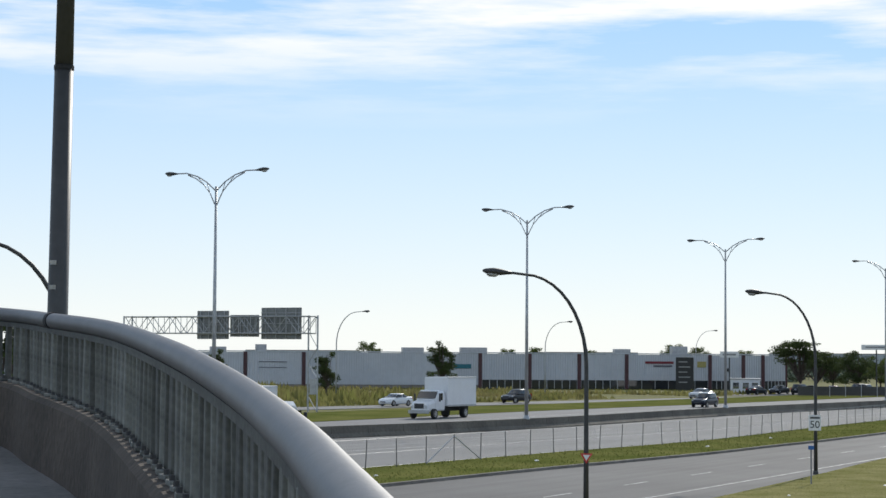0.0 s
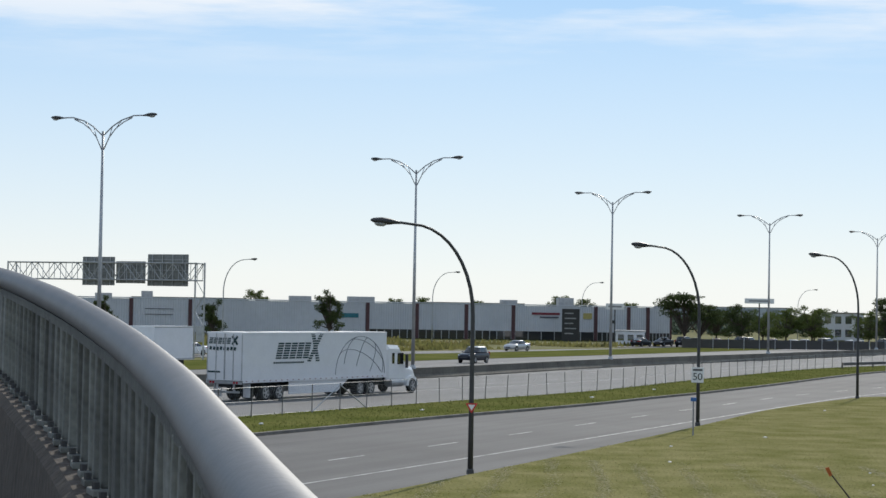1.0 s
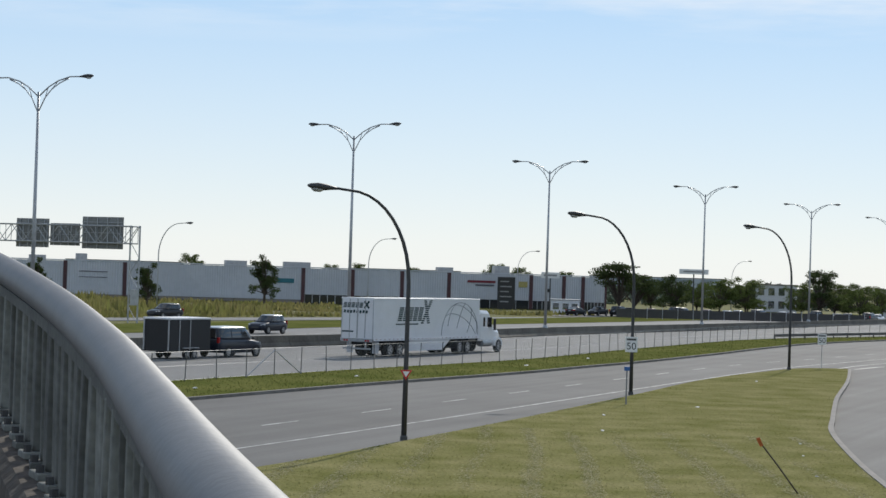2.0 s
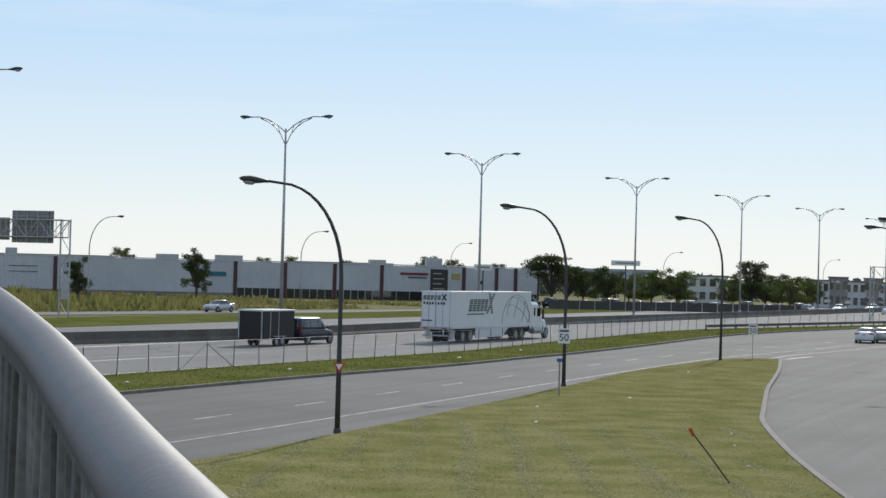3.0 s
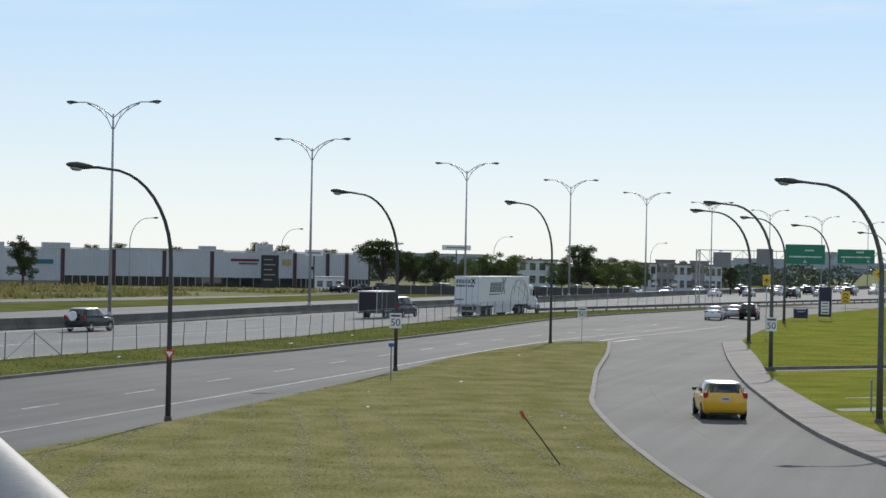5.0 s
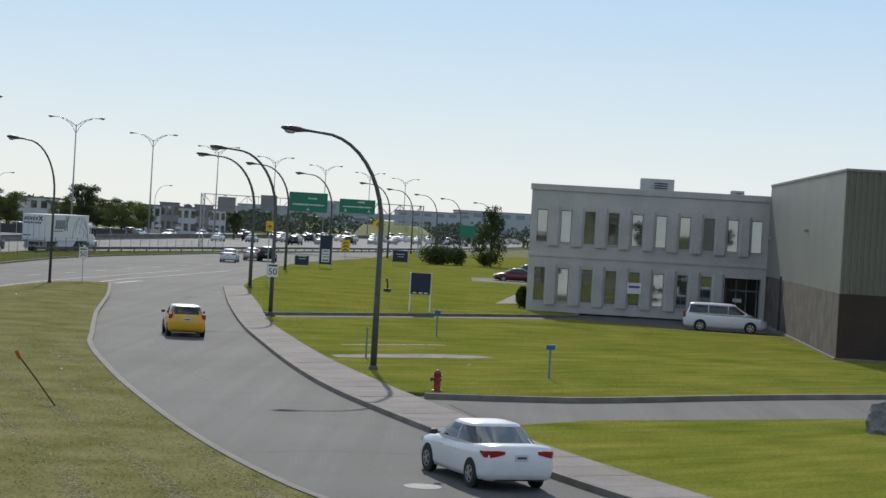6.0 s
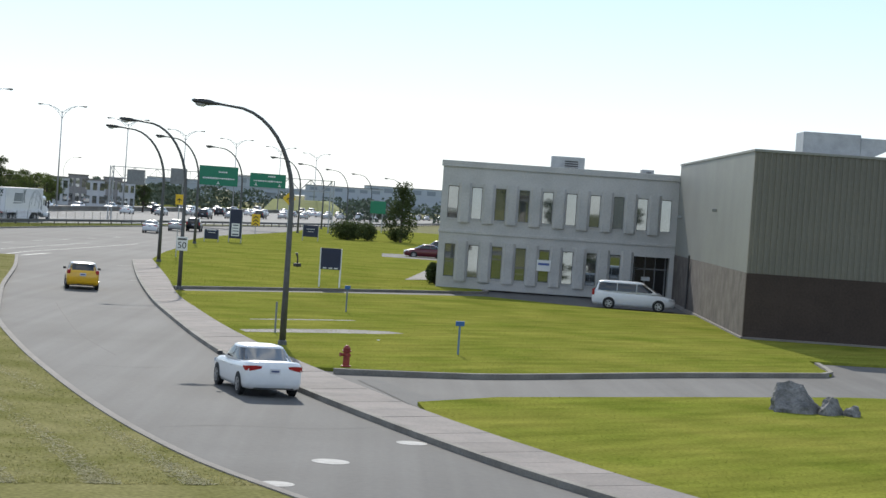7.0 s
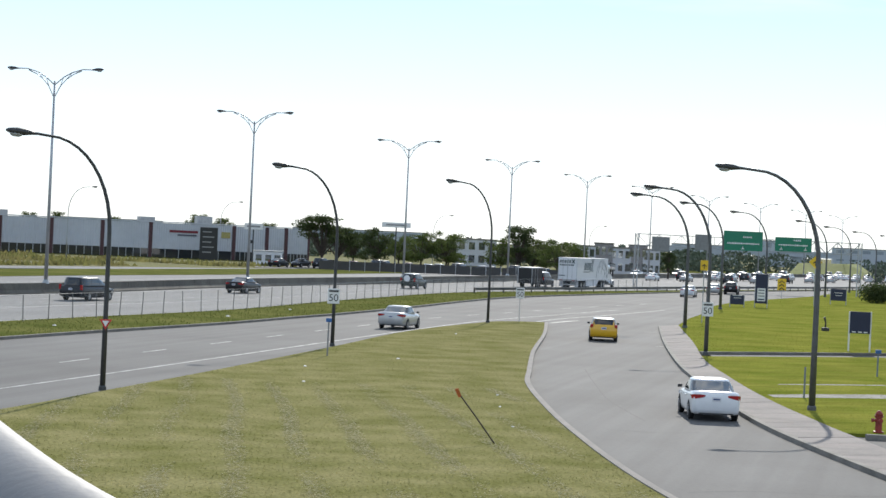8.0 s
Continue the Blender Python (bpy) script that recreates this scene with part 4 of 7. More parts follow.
    box(bm, 0.3, 2 * bay + 0.02, -1.3, -0.36, 3.0, 3.1)
    part("porch_wall", bm, M_OFFICE, ob)
    bm = bmesh.new()
    box(bm, 0.35, 2 * bay - 0.05, -1.3, -1.2, 0, 3.0)
    dr = part("door", bm, glass_mat("door_glass", (0.012, 0.013, 0.014)), ob, "dark glazed entrance door")
    bm = bmesh.new()
    for x in (0.5, 1.2, 1.9, 2.6):
        box(bm, x - 0.04, x + 0.04, -1.2, -1.14, 0, 3.0)
    box(bm, 0.36, 2 * bay - 0.05, -1.2, -1.14, 2.1, 2.2)
    part("door_frame", bm, frame_mat, dr)
    bm = bmesh.new()
    box(bm, 1.5, 2.1, -1.14, -1.12, 1.35, 1.6)
    part("notice", bm, M_SIGNW, dr)
    bm = bmesh.new()
    box(bm, 4.5 * bay + bay - 0.48, 4.5 * bay + bay + 0.48, 0.15, 0.18, 1.55, 2.3)
    sg = part("front_sign", bm, M_SIGNW, ob, "white sign on the front")
    bm = bmesh.new()
    box(bm, 5.5 * bay - 0.38, 5.5 * bay + 0.38, 0.18, 0.19, 1.95, 2.1)
    part("lettering_bar", bm, mat("sign_blue", (0.05, 0.1, 0.35), 0.5), sg)


office()


def roof_unit(m, w, d, h, label, wedge=0.0):
    ob = ob_at(m, "roof_unit")
    tagged(ob, label, "roof unit")
    bm = bmesh.new()
    box(bm, -w / 2, w / 2, -d / 2, d / 2, 0, h, 0.03)
    part("casing", bm, M_STEEL, ob)
    if wedge:
        bm = bmesh.new()
        loft(bm, [[(w / 2 + 0.004, -d / 2, 0.05), (w / 2 + wedge, -d / 2, h * 0.9), (w / 2 + 0.004, -d / 2, h * 0.9)], [(w / 2 + 0.004, d / 2, 0.05), (w / 2 + wedge, d / 2, h * 0.9), (w / 2 + 0.004, d / 2, h * 0.9)]])
        part("hood", bm, M_STEEL, ob)
    bm = bmesh.new()
    for k in range(4):
        box(bm, -w * 0.3, w * 0.1, d / 2, d / 2 + 0.03, h * (0.2 + 0.15 * k), h * (0.28 + 0.15 * k))
    part("louvre", bm, M_DKGREY, ob)


roof_unit(OFFICE @ pose(7.6, -3.0, FTOP - 0.1), 2.3, 1.6, 1.05, "grey rooftop ventilation box on the office")
roof_unit(OFFICE @ pose(2.0, -3.5, FTOP - 0.1), 0.9, 0.9, 0.55, "small grey roof box")

HC = Vector((50.1, 84.4, 0))           # outer corner of the hall
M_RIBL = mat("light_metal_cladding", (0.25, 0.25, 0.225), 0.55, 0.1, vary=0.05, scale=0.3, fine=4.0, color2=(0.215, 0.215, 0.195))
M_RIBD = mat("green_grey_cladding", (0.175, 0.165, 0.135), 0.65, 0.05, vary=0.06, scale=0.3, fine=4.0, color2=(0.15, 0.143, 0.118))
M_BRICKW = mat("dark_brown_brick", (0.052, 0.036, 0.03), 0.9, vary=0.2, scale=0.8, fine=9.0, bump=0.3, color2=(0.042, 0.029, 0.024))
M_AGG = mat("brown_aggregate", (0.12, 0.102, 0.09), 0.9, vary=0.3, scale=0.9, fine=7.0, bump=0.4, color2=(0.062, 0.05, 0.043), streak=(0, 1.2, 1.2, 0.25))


def hall():
    """Warehouse hall: x runs along the shaded front, y towards the office."""
    fx, fy = -FU, (FB - HC).normalized()
    L = (FB - HC).length
    ob = ob_at(Matrix(((fx.x, fy.x, 0, HC.x), (fx.y, fy.y, 0, HC.y), (0, 0, 1, 0.08), (0, 0, 0, 1))), "industrial_hall")
    tagged(ob, "large industrial hall with ribbed metal cladding over dark brick", "building")
    T, S, W2 = 9.35, 3.3, 60.0
    bm = bmesh.new()
    box(bm, 0.02, 0.3, 0.3, L - 0.02, S, T)
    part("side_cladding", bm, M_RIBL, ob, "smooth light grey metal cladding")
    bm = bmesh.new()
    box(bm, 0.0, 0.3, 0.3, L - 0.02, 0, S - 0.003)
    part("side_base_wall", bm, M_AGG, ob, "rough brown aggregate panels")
    bm = bmesh.new()
    n = 200
    pts = []
    for k in range(n):
        x = 0.02 + W2 * k / n
        pts += [(x, 0.05), (x + W2 / n * 0.5, 0.05), (x + W2 / n * 0.58, -0.01), (x + W2 / n * 0.92, -0.01)]
    pts += [(W2, 0.05), (W2, 0.3), (0.02, 0.3)]
    lo, hi = [bm.verts.new((p[0], p[1], S)) for p in pts], [bm.verts.new((p[0], p[1], T)) for p in pts]
    for k in range(len(pts)):
        bm.faces.new((lo[k], lo[(k + 1) % len(pts)], hi[(k + 1) % len(pts)], hi[k]))
    bmesh.ops.recalc_face_normals(bm, faces=bm.faces[:])
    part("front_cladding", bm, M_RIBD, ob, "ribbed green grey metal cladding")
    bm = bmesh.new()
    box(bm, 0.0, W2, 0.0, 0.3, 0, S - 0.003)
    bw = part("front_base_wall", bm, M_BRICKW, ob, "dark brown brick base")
    bm = bmesh.new()
    box(bm, -0.03, W2, -0.05, 0.32, T, T + 0.14, 0.02)
    box(bm, -0.03, 0.32, 0.33, L - 0.02, T, T + 0.14, 0.02)
    part("roof_edge", bm, M_RIBL, ob)
    bm = bmesh.new()
    box(bm, 0.31, W2, 0.31, L - 0.02, T - 0.25, T - 0.05)
    part("roof", bm, M_CONCD, ob)
    bm = bmesh.new()
    box(bm, 0.3, W2, L - 0.3, L - 0.02, 0, T - 0.26)
    box(bm, W2 - 0.3, W2, 0.31, L - 0.3, 0, T - 0.26)
    part("back_wall", bm, M_RIBD, ob)
    bm = bmesh.new()
    box(bm, -0.06, W2, -0.12, -0.004, -0.1, 0.12)
    box(bm, -0.12, -0.004, -0.12, L, -0.1, 0.12)
    part("footing", bm, M_CONC, ob)
    bm = bmesh.new()
    tube(bm, [(-0.09, L * 0.72, 0.1), (-0.09, L * 0.72, 3.2), (-0.09, L * 0.72, 3.5)], 0.06, 8)
    part("drain_pipe", bm, M_DKGREY, ob)
    for z, y in ((5.8, L * 0.93), (6.3, L * 0.4)):
        bm = bmesh.new()
        box(bm, -0.25, 0.015, y - 0.1, y + 0.1, z, z + 0.18, 0.02)
        part("wall_lamp", bm, M_STEEL, ob)
    return ob


HALL = hall()
roof_unit(HALL.matrix_world @ pose(4.6, 6.0, 9.25), 3.0, 2.4, 1.5, "large grey rooftop air handler with a hood", 2.6)
bm = bmesh.new()
tube(bm, [(64.3, 116.8, 8.3), (64.3, 116.8, 9.3), (64.5, 116.7, 9.6), (64.8, 116.6, 9.3)], 0.09, 8)
tagged(part("vent_pipe", bm, M_STEEL, smooth=True), "bent grey metal roof vent pipe", "vent pipe")


# ---- boulders ----
def boulder(x, y, sx, sy, sz, rz, seed, label):
    bm = bmesh.new()
    bmesh.ops.create_icosphere(bm, subdivisions=4, radius=1)
    rng = random.Random(seed)
    cuts = []
    for k in range(11):
        a, u = rng.uniform(0, 6.28), rng.uniform(-0.1, 0.9)
        cuts.append((Vector((math.cos(a) * math.sqrt(1 - u * u), math.sin(a) * math.sqrt(1 - u * u), u)), rng.uniform(0.5, 0.86)))
    for v in bm.verts:
        for nrm, d in cuts:
            over = v.co.dot(nrm) - d
            if over > 0:
                v.co -= nrm * over
        q = v.co * 1.6 + Vector((seed * 3.1, seed, 0))
        k = 1.25 + 0.22 * noise.noise(q) + 0.12 * noise.noise(q * 3.1) + 0.05 * noise.noise(q * 8)
        v.co = Vector((v.co.x * sx * k, v.co.y * sy * k, max(v.co.z * sz * k, -0.12)))
        v.co.x -= v.co.z * 0.2
    ob = part("boulder", bm, mat("grey_rock", (0.19, 0.185, 0.18), 0.9, vary=0.35, scale=2.2, fine=14.0, bump=0.8, color2=(0.08, 0.078, 0.075)))
    ob.matrix_basis = pose(x, y, 0.14, 0, 0, rz)
    return tagged(ob, label, "boulder", "boulders")


boulder(32.9, 51.9, 1.0, 0.65, 0.74, -20, 2.9, "large jagged grey boulder lying on the lawn")
boulder(33.8, 51.3, 0.5, 0.4, 0.42, 25, 4.2, "smaller grey boulder beside the large one")
boulder(34.4, 51.0, 0.33, 0.28, 0.24, 60, 7.7, "low flat grey stone beside the boulders")


# ---- manholes, slabs ----
def manhole(x, y, r, label):
    bm = bmesh.new()
    bmesh.ops.create_circle(bm, cap_ends=True, segments=28, radius=r)
    ob = part("manhole_cover", bm, mat("worn_iron", (0.4, 0.395, 0.38), 0.8, 0.0, vary=0.25, scale=3, color2=(0.28, 0.27, 0.26)))
    ob.matrix_basis = pose(x, y, 0.006)
    tagged(ob, label, "", "", "structure")


manhole(13.8, 40.2, 0.42, "round pale manhole cover in the asphalt")
manhole(16.95, 43.5, 0.38, "round pale manhole cover by the kerb")
manhole(11.6, 37.0, 0.36, "round pale manhole cover by the grass")
slab("old_pad", [(21.9, 75.3), (22.0, 76.6), (24.5, 77.9), (27.4, 79.0), (29.3, 78.9), (29.7, 78.0), (28.4, 77.2), (25, 76.3)], 0.0, 0.113, M_CONCD, "flat stained concrete pad sunk in the lawn")
slab("old_pad_far", [(24.2, 82.7), (24.3, 83.1), (27, 84.3), (29.8, 85.2), (29.9, 84.8), (27.2, 83.8)], 0.0, 0.112, M_CONCD, "thin concrete strip sunk in the lawn")
kerb("kerb_driveway", resample([(20.6, 60.3), (23.5, 60.1), (26.8, 60.4), (34.4, 63.1), (41.5, 65.1), (43.0, 65.6), (44.2, 67.6), (45.8, 71.0)], 1.2), 0.0, 0.2, 0.17, "dark worn concrete kerb of the driveway", M_CONCD)
kerb("kerb_entrance", resample([(26.6, 106.6), (33, 109.9), (43, 114.9), (50.3, 118.4), (51.8, 121.5)], 1.2), 0.0, 0.2, 0.16, "concrete kerb along the entrance drive", M_CONCD)


sheet("asphalt_patch", [(20.78, 58.46), (21.60, 59.16), (21.36, 52.77), (19.97, 50.91)], 0.004, M_PATCH, "darker asphalt patch at the mouth of the driveway")
slab("office_path", [(49.6, 130.9), (58.3, 149.4), (60.2, 146.5), (52.9, 133.4)], 0.0, 0.135, M_CONC, "pale concrete path beside the office")


def stand_pipe(x, y):
    ob = empty("stand_pipe", x, y, 0.11, 15)
    tagged(ob, "small dark iron stand pipe on a block in the lawn", "stand pipe")
    part("base_block", box(bmesh.new(), -0.24, 0.24, -0.2, 0.2, 0, 0.26, 0.03), M_DKGREY, ob)
    bm = bmesh.new()
    tube(bm, [(0, 0, 0.25), (0.02, 0, 0.6), (-0.05, 0, 0.85), (-0.12, 0, 1.05)], [0.07, 0.06, 0.07, 0.1], 10)
    part("pipe", bm, M_DKGREY, ob, smooth=True)


stand_pipe(45.8, 144.6)


def litter(x, y, z, size, seed):
    """Crumpled scrap of paper."""
    rng = random.Random(seed)
    bm = bmesh.new()
    bmesh.ops.create_icosphere(bm, subdivisions=2, radius=size)
    for v in bm.verts:
        v.co *= rng.uniform(0.6, 1.15)
        v.co.z = max(v.co.z * 0.5, -0.01)
    ob = part("paper_scrap", bm, M_SIGNW)
    ob.matrix_basis = pose(x, y, z, 0, 0, seed * 50)
    tagged(ob, "crumpled white paper scrap lying in the grass", "litter", "litter")


for i, (x, y, size) in enumerate(((8.2, 90, 0.09), (3.6, 82.5, 0.08), (10.2, 71, 0.06), (9.0, 59, 0.05), (9.6, 66, 0.05), (3.2, 74, 0.07), (14.0, 116, 0.08), (26.9, 73.5, 0.07))):
    litter(x, y, 0.13, size, i)
for i, (x, y) in enumerate(((-8.9, 106.5), (-15.2, 91.2), (0.4, 126.5), (4.9, 141.2))):
    litter(x, y, 0.15, 0.13, i + 20)


# ---- far warehouse ----
WA, WB = Vector((-135, 326, 0)), Vector((16, 371, 0))


def warehouse():
    d = (WB - WA).normalized()
    n = Vector((d.y, -d.x, 0))
    L = (WB - WA).length
    ob = ob_at(Matrix(((d.x, -n.x, 0, WA.x), (d.y, -n.y, 0, WA.y), (0, 0, 1, 0), (0, 0, 0, 1))), "long_warehouse")
    tagged(ob, "long low white warehouse with maroon pilasters", "building")
    H = 6.35
    white = mat("white_corrugated", (0.50, 0.515, 0.55), 0.55, vary=0.05, scale=0.12, fine=1.0, color2=(0.44, 0.455, 0.49))
    maroon = mat("maroon_metal", (0.075, 0.028, 0.032), 0.6)
    # pilasters stand at these headings from the bridge
    cuts = [0.0]
    for a in (19.0, 16.6, 15.0, 13.3, 11.6, 6.43, 4.98, 3.53, 2.15, -0.26, -1.22, -1.78):
        w = Vector((-math.sin(radians(a)), math.cos(radians(a)), 0))
        cuts.append((WA.x * w.y - WA.y * w.x) / (d.y * w.x - d.x * w.y))
    cuts.append(L)
    nb = len(cuts) - 1
    for k in range(nb):
        x0, x1 = cuts[k] + 0.35, cuts[k + 1] - 0.35
        bm = bmesh.new()
        low = 1.6 if x0 > L * 0.6 else 0.6
        pts = []
        m2 = max(6, int((x1 - x0) * 2.3))
        for q in range(m2):
            xa = x0 + (x1 - x0) * q / m2
            pts += [(xa, 0.0), (xa + (x1 - x0) / m2 * 0.5, 0.0), (xa + (x1 - x0) / m2 * 0.6, 0.05), (xa + (x1 - x0) / m2 * 0.9, 0.05)]
        pts += [(x1, 0.0), (x1, 0.3), (x0, 0.3)]
        lo, hi = [bm.verts.new((p[0], p[1], low)) for p in pts], [bm.verts.new((p[0], p[1], H)) for p in pts]
        for q in range(len(pts)):
            bm.faces.new((lo[q], lo[(q + 1) % len(pts)], hi[(q + 1) % len(pts)], hi[q]))
        bmesh.ops.recalc_face_normals(bm, faces=bm.faces[:])
        part("wall_panel", bm, white, ob)
        bm = bmesh.new()
        box(bm, x0, x1, 0.05, 0.3, 0, low - 0.01)
        bs = part("base_wall", bm, M_CONC if low < 1 else glass_mat("shop_glass", (0.03, 0.033, 0.036)), ob)
        if low > 1:
            bm = bmesh.new()
            for q in range(7):
                xx = x0 + (x1 - x0) * q / 6
                box(bm, xx - 0.06, xx + 0.06, 0.0, 0.048, 0, low - 0.02)
            part("mullion", bm, M_STEEL, bs)
        bm = bmesh.new()
        box(bm, x1 + 0.01, x1 + 0.69 if k < nb - 1 else x1 + 0.35, -0.12, 0.28, 0, H + 0.05)
        part("pilaster", bm, maroon, ob, "maroon metal pilaster")
    bm = bmesh.new()
    box(bm, 0, L, -0.1, 0.3, H + 0.06, H + 0.25)
    part("parapet_cap", bm, white, ob)
    bm = bmesh.new()
    box(bm, 0, L, 0.35, 50, H - 0.4, H - 0.1)
    box(bm, 0, 0.3, 0.35, 50, 0, H - 0.41)
    box(bm, L - 0.3, L, 0.35, 50, 0, H - 0.41)
    part("roof", bm, M_CONC, ob)
    # shop signs: plain shapes
    grey = mat("sign_grey", (0.1, 0.1, 0.12))
    for a, z, w, h, mt in ((1.2, 4.9, 5.4, 0.45, mat("sign_dark_red", (0.2, 0.03, 0.04))), (1.1, 4.25, 3.6, 0.28, grey), (6.95, 4.0, 3.2, 0.8, mat("sign_teal", (0.03, 0.16, 0.2))),
                           (-0.02, 4.6, 1.7, 1.1, mat("sign_ochre", (0.4, 0.34, 0.12))), (12.5, 4.6, 5.0, 0.12, grey), (12.5, 3.6, 5.0, 0.1, grey), (-0.75, 3.6, 0.8, 0.6, M_SIGNK)):
        w2 = Vector((-math.sin(radians(a)), math.cos(radians(a)), 0))
        x = (WA.x * w2.y - WA.y * w2.x) / (d.y * w2.x - d.x * w2.y)
        bm = bmesh.new()
        box(bm, x - w / 2, x + w / 2, -0.1, -0.01, z - h / 2, z + h / 2)
        part("shop_sign", bm, mt, ob)
    return ob


WH = warehouse()
wm = WH.matrix_world
for x, y, w, h in ((22, 8, 4, 1.4), (52, 10, 3, 1.1), (60, 12, 2, 1.6), (88, 9, 4, 1.2), (100, 12, 5, 1.3), (128, 9, 3, 1.2), (36, 14, 6, 1.0), (140, 12, 3, 1.8)):
    roof_unit(wm @ pose(x, y, 6.2), w, 2.0, h, "grey ventilation box on the warehouse roof")


def pylon(x, y, rz):
    ob = empty("shop_pylon", x, y, 0, rz)
    tagged(ob, "tall black shopping centre pylon with white sign panels", "pylon sign")
    bm = bmesh.new()
    box(bm, -1.6, 1.6, -0.3, 0.3, 0, 5.9, 0.03)
    body = part("body", bm, M_SIGNK, ob)
    for k in range(5):
        bm = bmesh.new()
        box(bm, -1.1, 1.0 if k % 2 else 0.5, -0.33, -0.305, 1.3 + k * 0.92, 1.5 + k * 0.92)
        part("sign_panel", bm, mat("panel_grey", (0.3, 0.3, 0.3)), body)


pylon(-2.9, 357, -4)


def pole_sign(x, y, rz, w, h, z, label, posts=1):
    """Flat sign cabinet on slim posts."""
    ob = empty("pole_sign", x, y, 0, rz)
    tagged(ob, label, "pole sign")
    pn = part("cabinet", box(bmesh.new(), -w / 2, w / 2, -0.2, 0.2, z, z + h, 0.03), M_SIGNW, ob)
    part("lettering_bar", box(bmesh.new(), -w * 0.36, w * 0.36, -0.215, -0.203, z + h * 0.35, z + h * 0.65), mat("panel_grey", (0.3, 0.3, 0.3)), pn)
    for k in range(posts):
        px = 0 if posts == 1 else (k - 0.5) * w * 0.7
        part("post", tube(bmesh.new(), [(px, 0, -0.05), (px, 0, z)], 0.11, 8), M_DARKP, ob)


pole_sign(28.9, 331, -5, 4.9, 0.85, 7.35, "long low white sign board on a tall pole")
pole_sign(4.6, 322, -1, 3.0, 1.0, 5.9, "white sign cabinet on a tall pole by the shops")
kiosk = empty("kiosk", 7.2, 325, 0, -2)
tagged(kiosk, "low pale metal kiosk by the car park", "kiosk")
part("body", box(bmesh.new(), -2.4, 2.4, 0, 2.5, -0.05, 2.35, 0.03), M_WHITE, kiosk)
part("roof", box(bmesh.new(), -2.55, 2.55, -0.15, 2.65, 2.36, 2.5, 0.02), M_STEEL, kiosk)
for px in (-1.5, 0.1, 1.6):
    part("window", box(bmesh.new(), px - 0.5, px + 0.5, -0.03, -0.004, 0.8, 1.8), M_WINDOW, kiosk)
road_sign = empty("direction_sign", 110.5, 306.5, 0, -20)
tagged(road_sign, "green direction sign on two steel posts far along the road", "road sign")
part("sign_panel", box(bmesh.new(), -1.3, 1.3, -0.05, 0.0, 3.3, 5.4, 0.02), M_SIGNG, road_sign)
for px in (-0.8, 0.8):
    part("post", tube(bmesh.new(), [(px, 0.08, -0.05), (px, 0.08, 5.2)], 0.07, 8), M_STEEL, road_sign)


# ---- other far buildings and overpass ----
def block(name, x, y, rz, w, d, h, label, wall_mat, cols, rows, gl=None):
    ob = empty(name, x, y, 0, rz)
    tagged(ob, label, "building")
    bm = bmesh.new()
    box(bm, -w / 2, w / 2, 0, d, 0, h)
    part("wall", bm, wall_mat, ob)
    bm = bmesh.new()
    box(bm, -w / 2 - 0.15, w / 2 + 0.15, -0.15, d + 0.15, h, h + 0.3)
    part("roof", bm, M_CONCD, ob)
    for i in range(cols):
        for j in range(rows):
            cx, cz = -w / 2 + (i + 0.5) * w / cols, (j + 0.5) * h / rows + 0.1
            bm = bmesh.new()
            box(bm, cx - w / cols * 0.3, cx + w / cols * 0.3, -0.06, -0.004, cz - h / rows * 0.28, cz + h / rows * 0.28)
            part("window", bm, gl or M_WINDOW, ob)
    return ob


M_PALE = mat("pale_render", (0.55, 0.55, 0.56), 0.8, vary=0.06, scale=0.3)
block("office_block", 57, 440, -6, 9, 10, 5.9, "white and glass two-storey office block", M_PALE, 4, 2)
for k, (a, w, h) in enumerate(((-10.55, 4.6, 5.6), (-11.1, 4.0, 6.3), (-11.6, 4.4, 5.5), (-12.1, 4.0, 6.2), (-12.5, 3.6, 5.4))):
    block("town_house", math.sin(radians(-a)) * 418, math.cos(radians(a)) * 418, -12, w, 9, h, "white cubic town house with dark windows", M_PALE if k % 2 == 0 else mat("grey_brick", (0.3, 0.28, 0.27), 0.9), 3, 2)
# Distance haze is put into the pale blue wall and pane colours.
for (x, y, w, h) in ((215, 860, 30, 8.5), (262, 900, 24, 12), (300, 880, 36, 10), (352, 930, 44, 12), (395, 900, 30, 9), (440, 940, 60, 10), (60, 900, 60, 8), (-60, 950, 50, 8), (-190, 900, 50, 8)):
    block("distant_block", x, y, -15, w, 20, h, "distant city block paled by haze in its colour", mat("hazy_wall", (0.42, 0.46, 0.5), 0.9, vary=0.04), 6, 3, mat("hazy_pane", (0.25, 0.29, 0.33), 0.4))


def overpass():
    # concrete in the blocks' wall colour, which has the distance haze in it
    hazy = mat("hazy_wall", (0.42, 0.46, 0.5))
    ob = empty("overpass", 205, 620, 0, -16)
    tagged(ob, "distant concrete highway overpass on columns", "bridge")
    bm = bmesh.new()
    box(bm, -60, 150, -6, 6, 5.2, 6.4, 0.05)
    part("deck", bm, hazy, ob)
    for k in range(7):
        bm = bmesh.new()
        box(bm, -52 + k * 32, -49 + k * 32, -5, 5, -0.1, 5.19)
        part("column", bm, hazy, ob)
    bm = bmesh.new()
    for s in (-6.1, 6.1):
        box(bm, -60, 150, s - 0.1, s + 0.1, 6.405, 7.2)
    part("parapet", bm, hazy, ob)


overpass()
bm = bmesh.new()
loft(bm, [[(156, 530, -0.1), (182, 526, -0.1), (190, 552, -0.1), (164, 556, -0.1)], [(164, 545, 3.7), (177, 542, 4.0), (183, 549, 4.0), (168, 552, 3.7)]])
